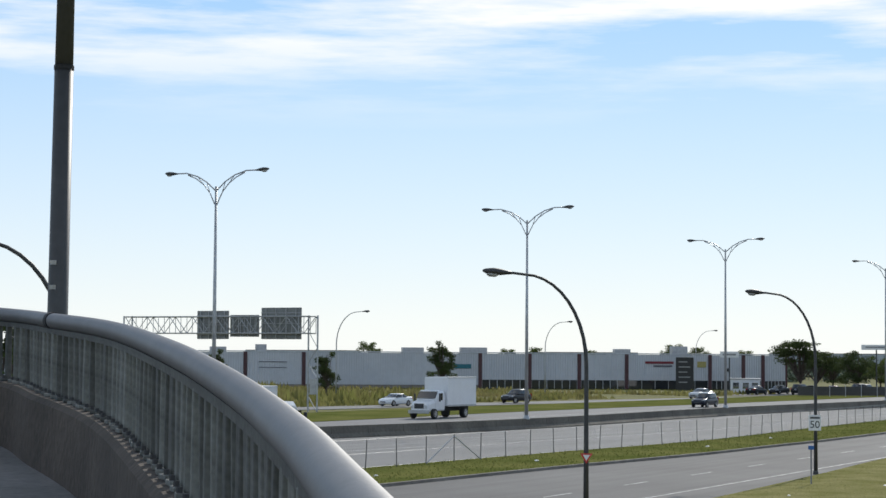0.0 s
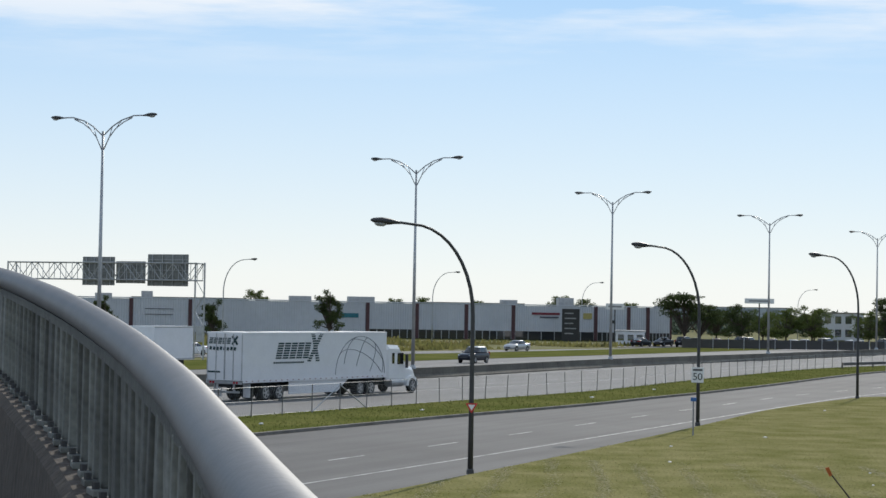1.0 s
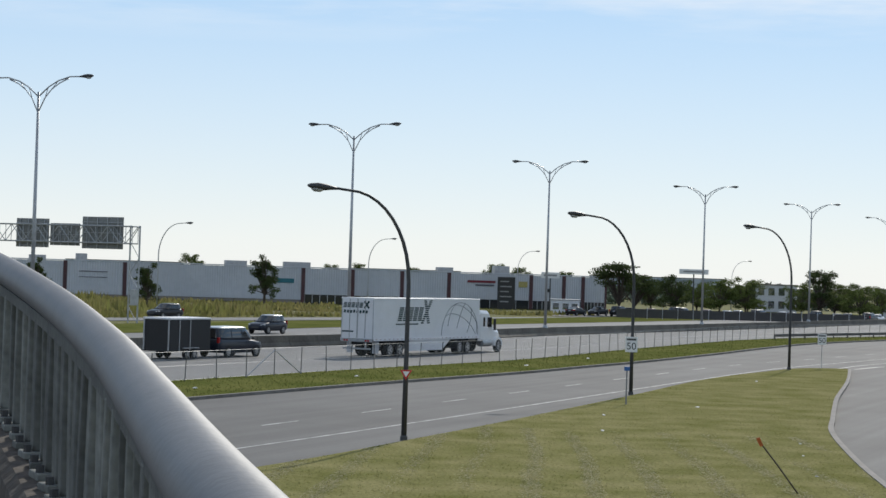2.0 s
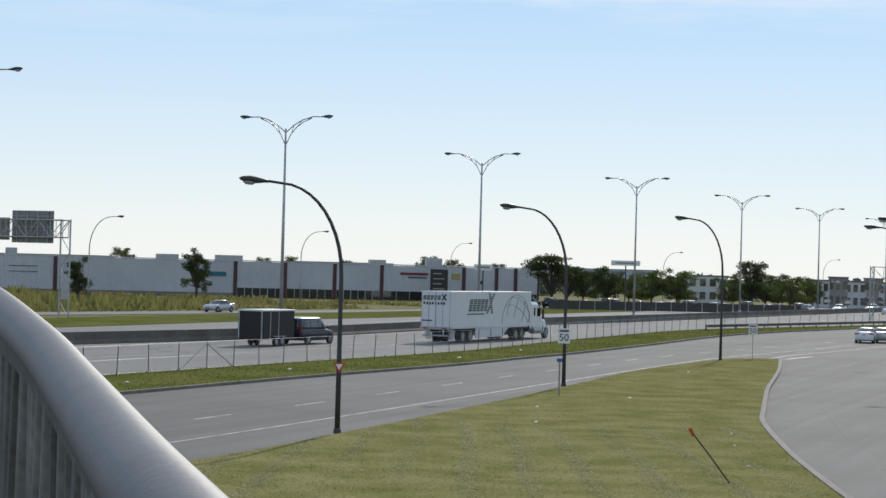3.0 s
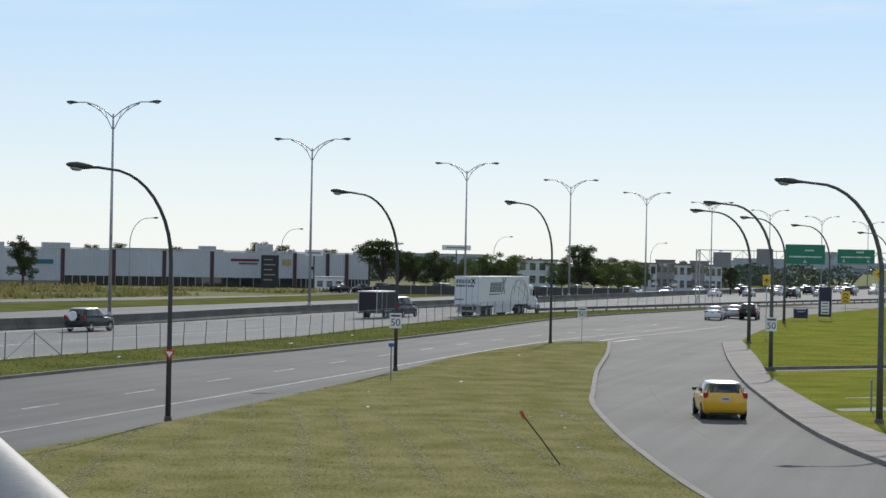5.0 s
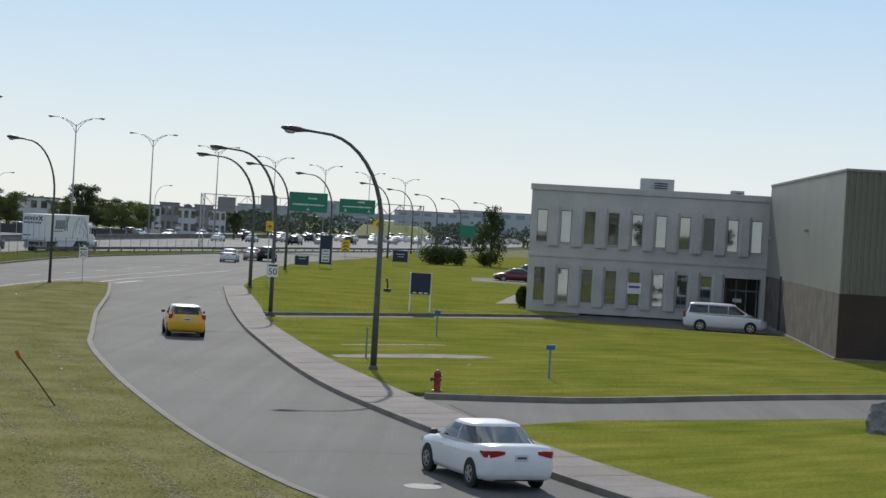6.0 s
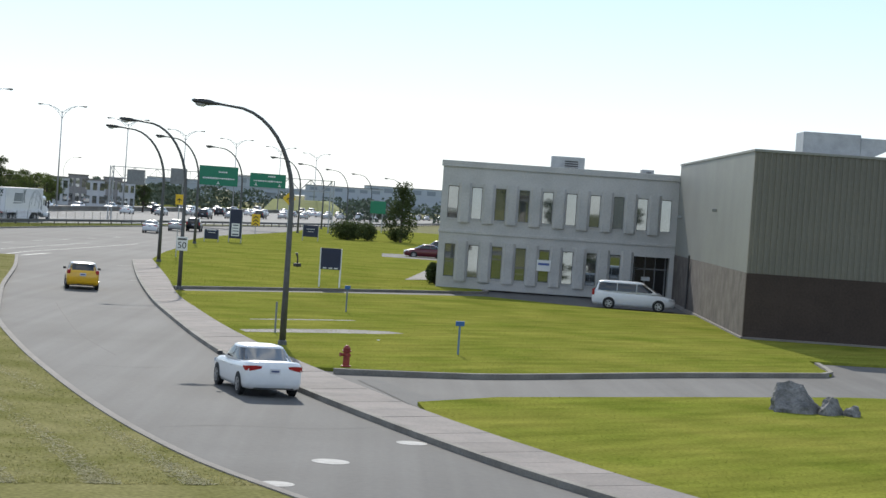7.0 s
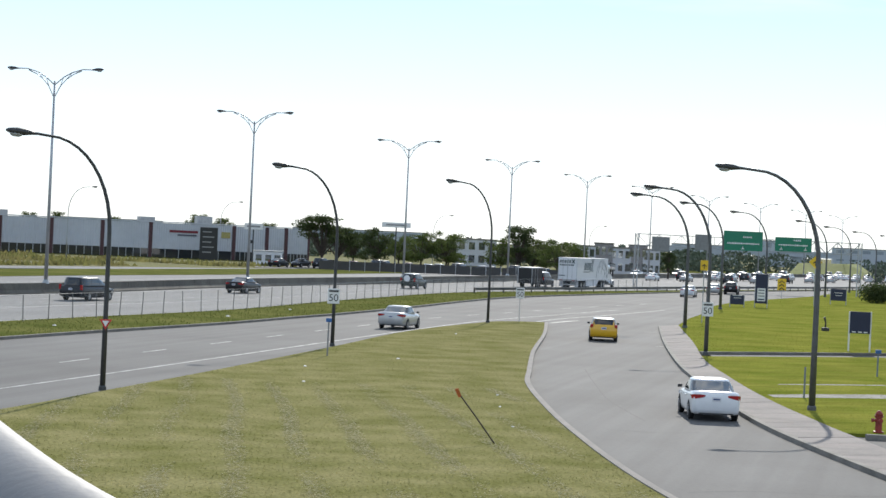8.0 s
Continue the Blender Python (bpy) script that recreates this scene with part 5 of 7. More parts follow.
tagged(part("embankment", bm, mat("sunny_grass_bank", (0.16, 0.18, 0.03), 0.95, vary=0.2, scale=0.1, fine=1.0)), "sunlit yellow green grass bank by the overpass", "", "", "structure")


# ---- trees, bushes, weeds ----
def leaf_mat(name, c, c2):
    m = mat(name, c, 0.8, vary=0.35, scale=0.5, fine=3.0, color2=c2, spec=0.2)
    return translucent(m, 0.35)


def translucent(m, share):
    """Thin leaves: part of the light passes through."""
    n, l = m.node_tree.nodes, m.node_tree.links
    b = n["Principled BSDF"]
    src = b.inputs["Base Color"].links[0].from_socket
    tr, mx, out = n.new("ShaderNodeBsdfTranslucent"), n.new("ShaderNodeMixShader"), n["Material Output"]
    mx.inputs["Fac"].default_value = share
    l.new(src, tr.inputs["Color"])
    l.new(b.outputs["BSDF"], mx.inputs[1])
    l.new(tr.outputs["BSDF"], mx.inputs[2])
    l.new(mx.outputs["Shader"], out.inputs["Surface"])
    return m


M_LEAF = leaf_mat("dark_leaves", (0.07, 0.092, 0.032), (0.045, 0.062, 0.022))
M_LEAF2 = leaf_mat("light_leaves", (0.11, 0.14, 0.04), (0.08, 0.105, 0.03))
M_BARK = mat("bark", (0.09, 0.07, 0.055), 0.95, vary=0.3, scale=3, fine=20, bump=0.5)


def leaf_mesh(rng, lobes, n, size, open_crown=False):
    """Many small leaf faces spread over the shells of several lobes."""
    verts, faces = [], []
    w = np.array([l[3] * l[4] for l in lobes])
    pick = rng.choice(len(lobes), n, p=w / w.sum())
    for k in pick:
        cx, cy, cz, rx, rz = lobes[k]
        d = rng.normal(size=3)
        d /= np.linalg.norm(d)
        r = rng.uniform(0.15, 1.6) ** 0.7 if open_crown else rng.uniform(0.45, 1.08) ** 0.6
        c = np.array([cx, cy, cz]) + d * r * np.array([rx, rx, rz])
        a, b2 = rng.normal(size=3), rng.normal(size=3)
        a /= np.linalg.norm(a)
        b2 -= a * a.dot(b2)
        b2 /= np.linalg.norm(b2)
        s = size * rng.uniform(0.6, 1.4)
        i = len(verts)
        verts += [tuple(c - a * s), tuple(c + b2 * s * 0.55), tuple(c + a * s), tuple(c - b2 * s * 0.55)]
        faces.append((i, i + 1, i + 2, i + 3))
    me = bpy.data.meshes.new("crown")
    me.from_pydata(verts, [], faces)
    return me


def tree(seed, h, w, label, material, flat=False, n=4200, cone=False):
    rng = np.random.default_rng(seed)
    ob = empty("tree")
    tagged(ob, label, "tree", "trees")
    tb = h * (0.2 if not cone else 0.06)
    bm = bmesh.new()
    lean = rng.normal(size=2) * 0.02 * h
    tube(bm, [(0, 0, -0.05), (lean[0] * 0.4, lean[1] * 0.4, tb), (lean[0], lean[1], h * 0.8)], [h * 0.028, h * 0.02, h * 0.006], 8)
    lobes = []
    for k in range(34):
        a = rng.uniform(0, 6.28)
        if cone:
            f = k / 33
            z, r = tb + (h - tb) * (0.06 + 0.86 * f), w / 2 * (0.75 - 0.55 * f)
            c = (math.cos(a) * r, math.sin(a) * r, z)
            lobes.append((*c, w * rng.uniform(0.13, 0.24), h * rng.uniform(0.06, 0.12)))
        else:
            r = w / 2 * rng.uniform(0.15, 0.68)
            z = tb + (h - tb) * (rng.uniform(0.5, 0.92) if flat else rng.uniform(0.12, 0.86))
            z -= (r / (w / 2)) * (h - tb) * (0.1 if flat else 0.22)
            c = (math.cos(a) * r, math.sin(a) * r, z)
            lobes.append((*c, w * rng.uniform(0.06, 0.14), (h - tb) * rng.uniform(0.03, 0.08)))
            tube(bm, [(lean[0] * 0.4, lean[1] * 0.4, tb * rng.uniform(0.8, 1.3)), (c[0] * 0.5, c[1] * 0.5, (z + tb) / 2), c], [h * 0.012, h * 0.008, h * 0.003], 5)
    part("trunk", bm, M_BARK, ob)
    me = leaf_mesh(rng, lobes, n, max(h, w) * 0.016, not cone)
    me.materials.append(material)
    o = new("crown", me)
    o.parent = ob
    return ob


def at_polar(a, r):
    return -math.sin(radians(a)) * r, math.cos(radians(a)) * r


TREES = [tree(1, 8.7, 5.4, "dark green broadleaf tree beside the far road", M_LEAF), tree(2, 8.8, 10.5, "wide flat-crowned dark tree by the car park", M_LEAF, True, 5200),
         tree(3, 8.0, 7.6, "dense dark green tree by the car park", M_LEAF, False, 5200), tree(4, 9.7, 8.6, "tall dense dark green tree", M_LEAF, False, 5200),
         tree(5, 6.3, 8.0, "low light green tree by the car park", M_LEAF2), tree(6, 9.2, 6.6, "pale green tree behind the warehouse", M_LEAF2),
         tree(7, 8.3, 4.9, "ragged dark green tree on the lawn", M_LEAF, False, 5200, True)]
SPOTS = [(0, 7.55, 318, 1.12), (1, -2.85, 330, 1.05), (2, -4.45, 340, 1.1), (3, -8.6, 360, 1.05), (4, -5.75, 362, 1.25), (5, 9.7, 410, 1.1), (6, -20.55, 262, 1),
         (4, -6.5, 365, 1.3), (4, -9.75, 355, 1.2), (2, -9.4, 372, 1.0), (5, 0.8, 425, 1.1), (5, 5.6, 430, 0.95), (5, 4.8, 428, 1.0), (0, 10.95, 262, 0.85), (0, 14.1, 300, 0.9), (5, 15.7, 420, 0.9),
         (0, -13.0, 385, 0.8), (3, 20.3, 128, 1.0), (5, 2.2, 440, 0.9), (5, -1.3, 430, 0.95), (2, -3.75, 372, 0.95), (5, 0.1, 455, 1.05), (2, -10.4, 396, 0.85),
         (4, -5.1, 375, 1.15), (2, -6.55, 380, 0.92), (4, -8.1, 372, 1.2), (4, -9.05, 366, 1.25), (4, -10.2, 372, 1.1), (1, -3.3, 345, 0.85), (5, 3.2, 460, 0.95), (5, 6.5, 470, 0.95)]
placed = set()
for k, a, r, s in SPOTS:
    x, y = at_polar(a, r)
    m = pose(x, y, 0, 0, 0, (r * 37) % 360) @ Matrix.Diagonal((s, s, s, 1))
    if k not in placed:
        TREES[k].matrix_basis = m
        placed.add(k)
    else:
        o = copy_thing(TREES[k], m)
        o.scale = (s, s, s)

# Unseen trees behind the bridge, added for the office windows to mirror.
for a, r, s in ((150, 60, 1.1), (165, 75, 1.2), (182, 70, 1.0), (196, 82, 1.3), (210, 66, 1.1), (222, 90, 1.2), (140, 85, 1.2), (232, 75, 1.1)):
    x, y = at_polar(a, r)
    copy_thing(TREES[3], pose(x, y, 0, 0, 0, a)).scale = (s, s, s)
rng0 = np.random.default_rng(5)
far_l = []
for k in range(150):
    a, r = rng0.uniform(-26, 26), rng0.uniform(480, 640)
    x, y = at_polar(a, r)
    hh = rng0.uniform(2.4, 4.0)
    far_l.append((x, y, hh * 0.7, hh * rng0.uniform(0.9, 2.2), hh))
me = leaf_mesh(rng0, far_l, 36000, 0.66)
# The greyed green carries the distance haze.
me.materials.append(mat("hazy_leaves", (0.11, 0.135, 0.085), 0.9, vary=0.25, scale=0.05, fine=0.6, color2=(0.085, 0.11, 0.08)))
tagged(new("far_woods", me), "distant line of trees with haze in its colour", "woods", "", "stuff")


def bush(x, y, w, h, seed, label):
    rng = np.random.default_rng(seed)
    ob = empty("bush", x, y, 0.1)
    tagged(ob, label, "bush", "bushes")
    lobes = [(rng.uniform(-0.25, 0.25) * w, rng.uniform(-0.25, 0.25) * w, h * rng.uniform(0.4, 0.6), w * 0.34, h * 0.45) for k in range(7)]
    me = leaf_mesh(rng, lobes, 2600, max(0.09, w * 0.035))
    me.materials.append(M_LEAF)
    o = new("foliage", me)
    o.parent = ob
    bm = bmesh.new()
    for k in range(5):
        a = k * 1.26
        tube(bm, [(0, 0, -0.05), (math.cos(a) * w * 0.2, math.sin(a) * w * 0.2, h * 0.5)], [0.05, 0.02], 5)
    part("stems", bm, M_BARK, ob)


bush(83.5, 242.5, 4.3, 2.7, 1, "large clipped round dark green bush")
bush(87.0, 244.5, 3.2, 2.5, 2, "clipped round dark green bush")
bush(92.0, 247.5, 2.2, 1.8, 3, "small round green bush")
bush(50.2, 126.5, 1.3, 1.5, 4, "small shrub with red flowers beside the office")
bush(108.0, 262, 2.0, 1.8, 8, "small round green bush by the parking")

verts, faces = [], []
for k in range(15000):
    y = rng0.uniform(206, 335)
    x = rng0.uniform(-95, 12)
    if y < 205 + (x + 40) * 1.9 + 22 or noise.noise(Vector((x * 0.05, y * 0.05, 0))) < -0.12 + 0.1 * (y > 300):
        continue
    hh = rng0.uniform(0.35, 1.15) * (1.5 if noise.noise(Vector((x * 0.03, y * 0.03, 5))) > 0.22 else 0.75)
    a = rng0.uniform(0, 6.28)
    w2 = rng0.uniform(0.15, 0.5)
    dx, dy = math.cos(a) * w2, math.sin(a) * w2
    ex, ey = rng0.uniform(-0.3, 0.3), rng0.uniform(-0.3, 0.3)
    i = len(verts)
    verts += [(x - dx, y - dy, -0.1), (x + dx, y + dy, -0.1), (x + ex, y + ey, hh)]
    faces.append((i, i + 1, i + 2))
me = bpy.data.meshes.new("tall_weeds")
me.from_pydata(verts, [], faces)
me.materials.append(translucent(mat("dry_weeds", (0.17, 0.175, 0.055), 0.95, vary=0.35, scale=0.06, fine=0.5, color2=(0.21, 0.18, 0.08), spec=0.1), 0.5))
tagged(new("tall_weeds", me), "tall dry weeds in the waste field", "weeds", "", "stuff")

# grass blades and raked hay rows
def inside(poly, x, y):
    """Which of the points lie inside an outline."""
    hit = np.zeros(len(x), bool)
    n = len(poly)
    for k in range(n):
        (x0, y0), (x1, y1) = poly[k][:2], poly[(k + 1) % n][:2]
        if y0 == y1:
            continue
        c = ((y0 > y) != (y1 > y)) & (x < (x1 - x0) * (y - y0) / (y1 - y0) + x0)
        hit ^= c
    return hit


def blades(name, poly, n, y0, y1, z, low, high, wide, material, label, near=1.0, rows=None, flat=False):
    rng = np.random.default_rng(len(label) + n)
    poly = [(p[0], p[1]) for p in poly]
    xs = [p[0] for p in poly if y0 - 15 < p[1] < y1 + 15]
    y = y0 + (y1 - y0) * rng.random(n) ** near
    x = rng.uniform(min(xs), max(xs), n)
    ok = inside(poly, x, y)
    if rows:
        wob = np.array([noise.noise(Vector((a * 0.2, b2 * 0.07, 0))) for a, b2 in zip(x, y)])
        pat = np.array([noise.noise(Vector((a * 0.25, b2 * 0.12, 3))) for a, b2 in zip(x, y)])
        ok &= (np.sin(x * rows + 0.012 * (y - 50) * x + 1.6 * wob) > rng.uniform(0.3, 1.1, n)) & (pat > rng.uniform(-0.35, 0.15, n))
    x, y = x[ok], y[ok]
    m = len(x)
    a = rng.uniform(0, 6.28, m)
    w = rng.uniform(0.5, 1.0, m) * wide
    h = rng.uniform(low, high, m)
    dx, dy = np.cos(a) * w, np.sin(a) * w
    lean = rng.normal(size=(2, m)) * (wide * 2.2 if flat else 0.03)
    v = np.empty((m, 3, 3))
    v[:, 0] = np.stack([x - dx, y - dy, np.full(m, z)], 1)
    v[:, 1] = np.stack([x + dx, y + dy, np.full(m, z)], 1)
    v[:, 2] = np.stack([x + lean[0], y + lean[1], z + h], 1)
    me = bpy.data.meshes.new(name)
    me.from_pydata(v.reshape(-1, 3).tolist(), [], np.arange(m * 3).reshape(-1, 3).tolist())
    me.materials.append(material)
    return tagged(new(name, me), label, "grass", "", "stuff")


M_BLADE = translucent(mat("grass_blades", (0.235, 0.238, 0.047), 0.8, vary=0.25, scale=0.24, fine=5.0, color2=(0.165, 0.19, 0.03), spec=0.1), 0.62)
M_BLADE2 = translucent(mat("dry_grass_blades", (0.285, 0.262, 0.122), 0.8, vary=0.4, scale=0.45, fine=5.0, color2=(0.165, 0.17, 0.05), spec=0.1), 0.62)
M_HAY = translucent(mat("dry_hay", (0.46, 0.425, 0.275), 0.95, vary=0.25, scale=1.0, fine=6.0, color2=(0.36, 0.335, 0.2), spec=0.05), 0.3)
M_BLADE3 = translucent(mat("verge_blades", (0.125, 0.132, 0.042), 0.8, vary=0.3, scale=0.25, fine=5.0, color2=(0.08, 0.095, 0.024), spec=0.1), 0.55)
ISLAND_OUT = [*NEAR_EDGE, *reversed(ISLAND_CURB)]
blades("grass_tufts", ISLAND_OUT, 170000, 36, 138, 0.115, 0.008, 0.045, 0.03, M_BLADE2, "short dry mown grass blades", 1.7)
blades("hay_rows", ISLAND_OUT, 520000, 36, 74, 0.13, 0.004, 0.018, 0.028, M_HAY, "raked rows of dry cut grass", 1.5, 3.5, True)
blades("grass_tufts", LAWN_A, 150000, 60, 113, 0.105, 0.006, 0.028, 0.032, M_BLADE, "short green lawn grass blades", 1.3)
blades("grass_tufts", LAWN_B, 170000, 28, 57, 0.105, 0.006, 0.024, 0.026, M_BLADE, "short green lawn grass blades by the boulders")
blades("grass_tufts", LAWN_C, 90000, 107, 260, 0.11, 0.02, 0.06, 0.05, M_BLADE, "short green lawn grass blades by the signs", 1.6)
blades("grass_tufts", [*STRIP_LOW, *reversed(STRIP_UP)], 110000, 80, 240, 0.115, 0.03, 0.12, 0.045, M_BLADE3, "longer green grass along the fence", 1.3)


# ---- vehicles ----
def paint(name, c, metal=0.0, rough=0.3):
    dark = max(c) < 0.06
    return mat(name, c, rough, metal, vary=0.03, scale=1.0, fine=6.0, spec=0.25 if dark else 0.5, coat=0.2 if dark else 0.6)


M_TAIL = mat("tail_lamp_red", (0.35, 0.012, 0.014), 0.2, vary=0.05)
M_HEAD = mat("head_lamp_clear", (0.6, 0.62, 0.64), 0.15, vary=0.05)
M_RIM = mat("alloy_rim", (0.45, 0.45, 0.46), 0.35, 0.8, vary=0.05)
M_PLATE = mat("number_plate", (0.6, 0.6, 0.62), 0.5, vary=0.04)
M_PLATEB = mat("plate_bar", (0.05, 0.07, 0.2), 0.5)
# Pale base stands in for sky mirrored in the sedans' rear windows.
M_SKY_GLASS = mat("car_glass", (0.15, 0.16, 0.17), 0.06, 0.3, vary=0.05, scale=1.0, fine=6.0, spec=0.8)
WHEELS = {}


def wheel(parent, x, y, r, w, out):
    """Tyre with a spoked rim; out is +1 or -1 for the side that faces outwards."""
    key = (round(r, 3), round(w, 3))
    if key not in WHEELS:
        bm = bmesh.new()
        n = 24
        rings = []
        for yy, rr in ((-w / 2, r * 0.62), (-w / 2, r * 0.92), (-w * 0.36, r), (w * 0.36, r), (w / 2, r * 0.92), (w / 2, r * 0.62)):
            rings.append([(math.cos(2 * math.pi * k / n) * rr, yy, math.sin(2 * math.pi * k / n) * rr) for k in range(n)])
        loft(bm, rings)
        t = part("tyre", bm, M_BLACK, None)
        bm = bmesh.new()
        for k in range(5):
            a = 2 * math.pi * k / 5
            obox(bm, Matrix.Rotation(a, 4, "Y") @ pose(r * 0.32, w / 2 + 0.008, 0), r * 0.5, 0.02, r * 0.2)
        tube(bm, [(0, w / 2 - 0.02, 0), (0, w / 2 + 0.02, 0)], r * 0.16, 12)
        rings = []
        for yy, rr in ((w / 2 - 0.03, r * 0.55), (w / 2 + 0.006, r * 0.55), (w / 2 + 0.006, r * 0.64), (w / 2 - 0.03, r * 0.64)):
            rings.append([(math.cos(2 * math.pi * k / n) * rr, yy, math.sin(2 * math.pi * k / n) * rr) for k in range(n)])
        loft(bm, rings, False)
        q = part("rim", bm, M_RIM, None)
        WHEELS[key] = (t.data, q.data)
        bpy.data.objects.remove(t)
        bpy.data.objects.remove(q)
    t, q = (new(nm, me) for nm, me in zip(("tyre", "rim"), WHEELS[key]))
    hub = t
    hub.parent = parent
    hub.name = "wheel"
    hub.matrix_basis = pose(x, y, r, 0, 0, 0 if out > 0 else 180)
    q.parent = hub
    return hub


KINDS = {
    # stations: x, bottom, top, half width;  glass: rear base x, rear top x, front top x, front base x, belt, roof
    "sedan": dict(st=[(-2.26, 0.44, 0.86, 0.74), (-2.22, 0.30, 1.0, 0.81), (-2.08, 0.24, 1.055, 0.855), (-1.7, 0.21, 1.05, 0.875), (-1.0, 0.19, 1.0, 0.88), (0, 0.18, 0.965, 0.88), (1.0, 0.18, 0.95, 0.88), (1.5, 0.2, 0.90, 0.87), (1.95, 0.21, 0.80, 0.83), (2.18, 0.24, 0.70, 0.74), (2.27, 0.36, 0.58, 0.6)],
                  g=(-1.86, -0.72, 0.30, 1.38, 0.97, 1.435), wx=(-1.33, 1.34), wr=0.315, side=[(-1.45, -0.36), (-0.3, 0.95)]),
    "hatch": dict(st=[(-1.93, 0.42, 0.9, 0.76), (-1.88, 0.28, 1.0, 0.81), (-1.6, 0.2, 1.0, 0.835), (-0.8, 0.18, 0.97, 0.84), (0.5, 0.18, 0.95, 0.84), (1.15, 0.2, 0.9, 0.82), (1.6, 0.22, 0.78, 0.77), (1.85, 0.26, 0.68, 0.68), (1.93, 0.36, 0.58, 0.58)],
                  g=(-1.86, -1.55, 0.05, 1.05, 0.95, 1.39), wx=(-1.25, 1.22), wr=0.29, side=[(-1.5, -0.46), (-0.4, 0.75)]),
    "suv": dict(st=[(-2.2, 0.5, 0.98, 0.82), (-2.15, 0.36, 1.08, 0.88), (-1.8, 0.3, 1.1, 0.91), (-0.8, 0.28, 1.08, 0.915), (0.6, 0.28, 1.06, 0.915), (1.2, 0.3, 1.04, 0.90), (1.85, 0.32, 0.95, 0.86), (2.12, 0.36, 0.85, 0.78), (2.2, 0.46, 0.72, 0.66)],
                g=(-2.12, -1.86, 0.2, 1.1, 1.08, 1.72), wx=(-1.35, 1.32), wr=0.36, side=[(-1.75, -1.15), (-1.05, -0.25), (-0.17, 0.65)]),
    "minivan": dict(st=[(-2.56, 0.45, 0.98, 0.88), (-2.5, 0.3, 1.06, 0.95), (-2.2, 0.24, 1.08, 0.985), (-1.0, 0.22, 1.06, 0.995), (0.8, 0.22, 1.03, 0.995), (1.5, 0.24, 0.99, 0.97), (2.1, 0.26, 0.88, 0.9), (2.45, 0.3, 0.78, 0.8), (2.56, 0.42, 0.64, 0.66)],
                    g=(-2.48, -2.22, 0.45, 1.75, 1.05, 1.74), wx=(-1.5, 1.56), wr=0.34, side=[(-2.3, -1.06), (-1.02, 0.14), (0.18, 1.45)]),
    "van": dict(st=[(-2.7, 0.5, 1.15, 0.94), (-2.65, 0.35, 1.2, 0.98), (-2.3, 0.3, 1.2, 1.0), (-1.0, 0.28, 1.2, 1.0), (0.9, 0.28, 1.15, 1.0), (1.5, 0.3, 1.1, 0.98), (2.3, 0.32, 0.98, 0.92), (2.52, 0.36, 0.88, 0.84), (2.6, 0.46, 0.76, 0.74)],
                g=(-2.62, -2.5, 0.9, 1.7, 1.18, 2.0), wx=(-1.6, 1.7), wr=0.36, side=[(-2.3, -1.2), (-1.1, 0.0), (0.1, 0.95)]),
}


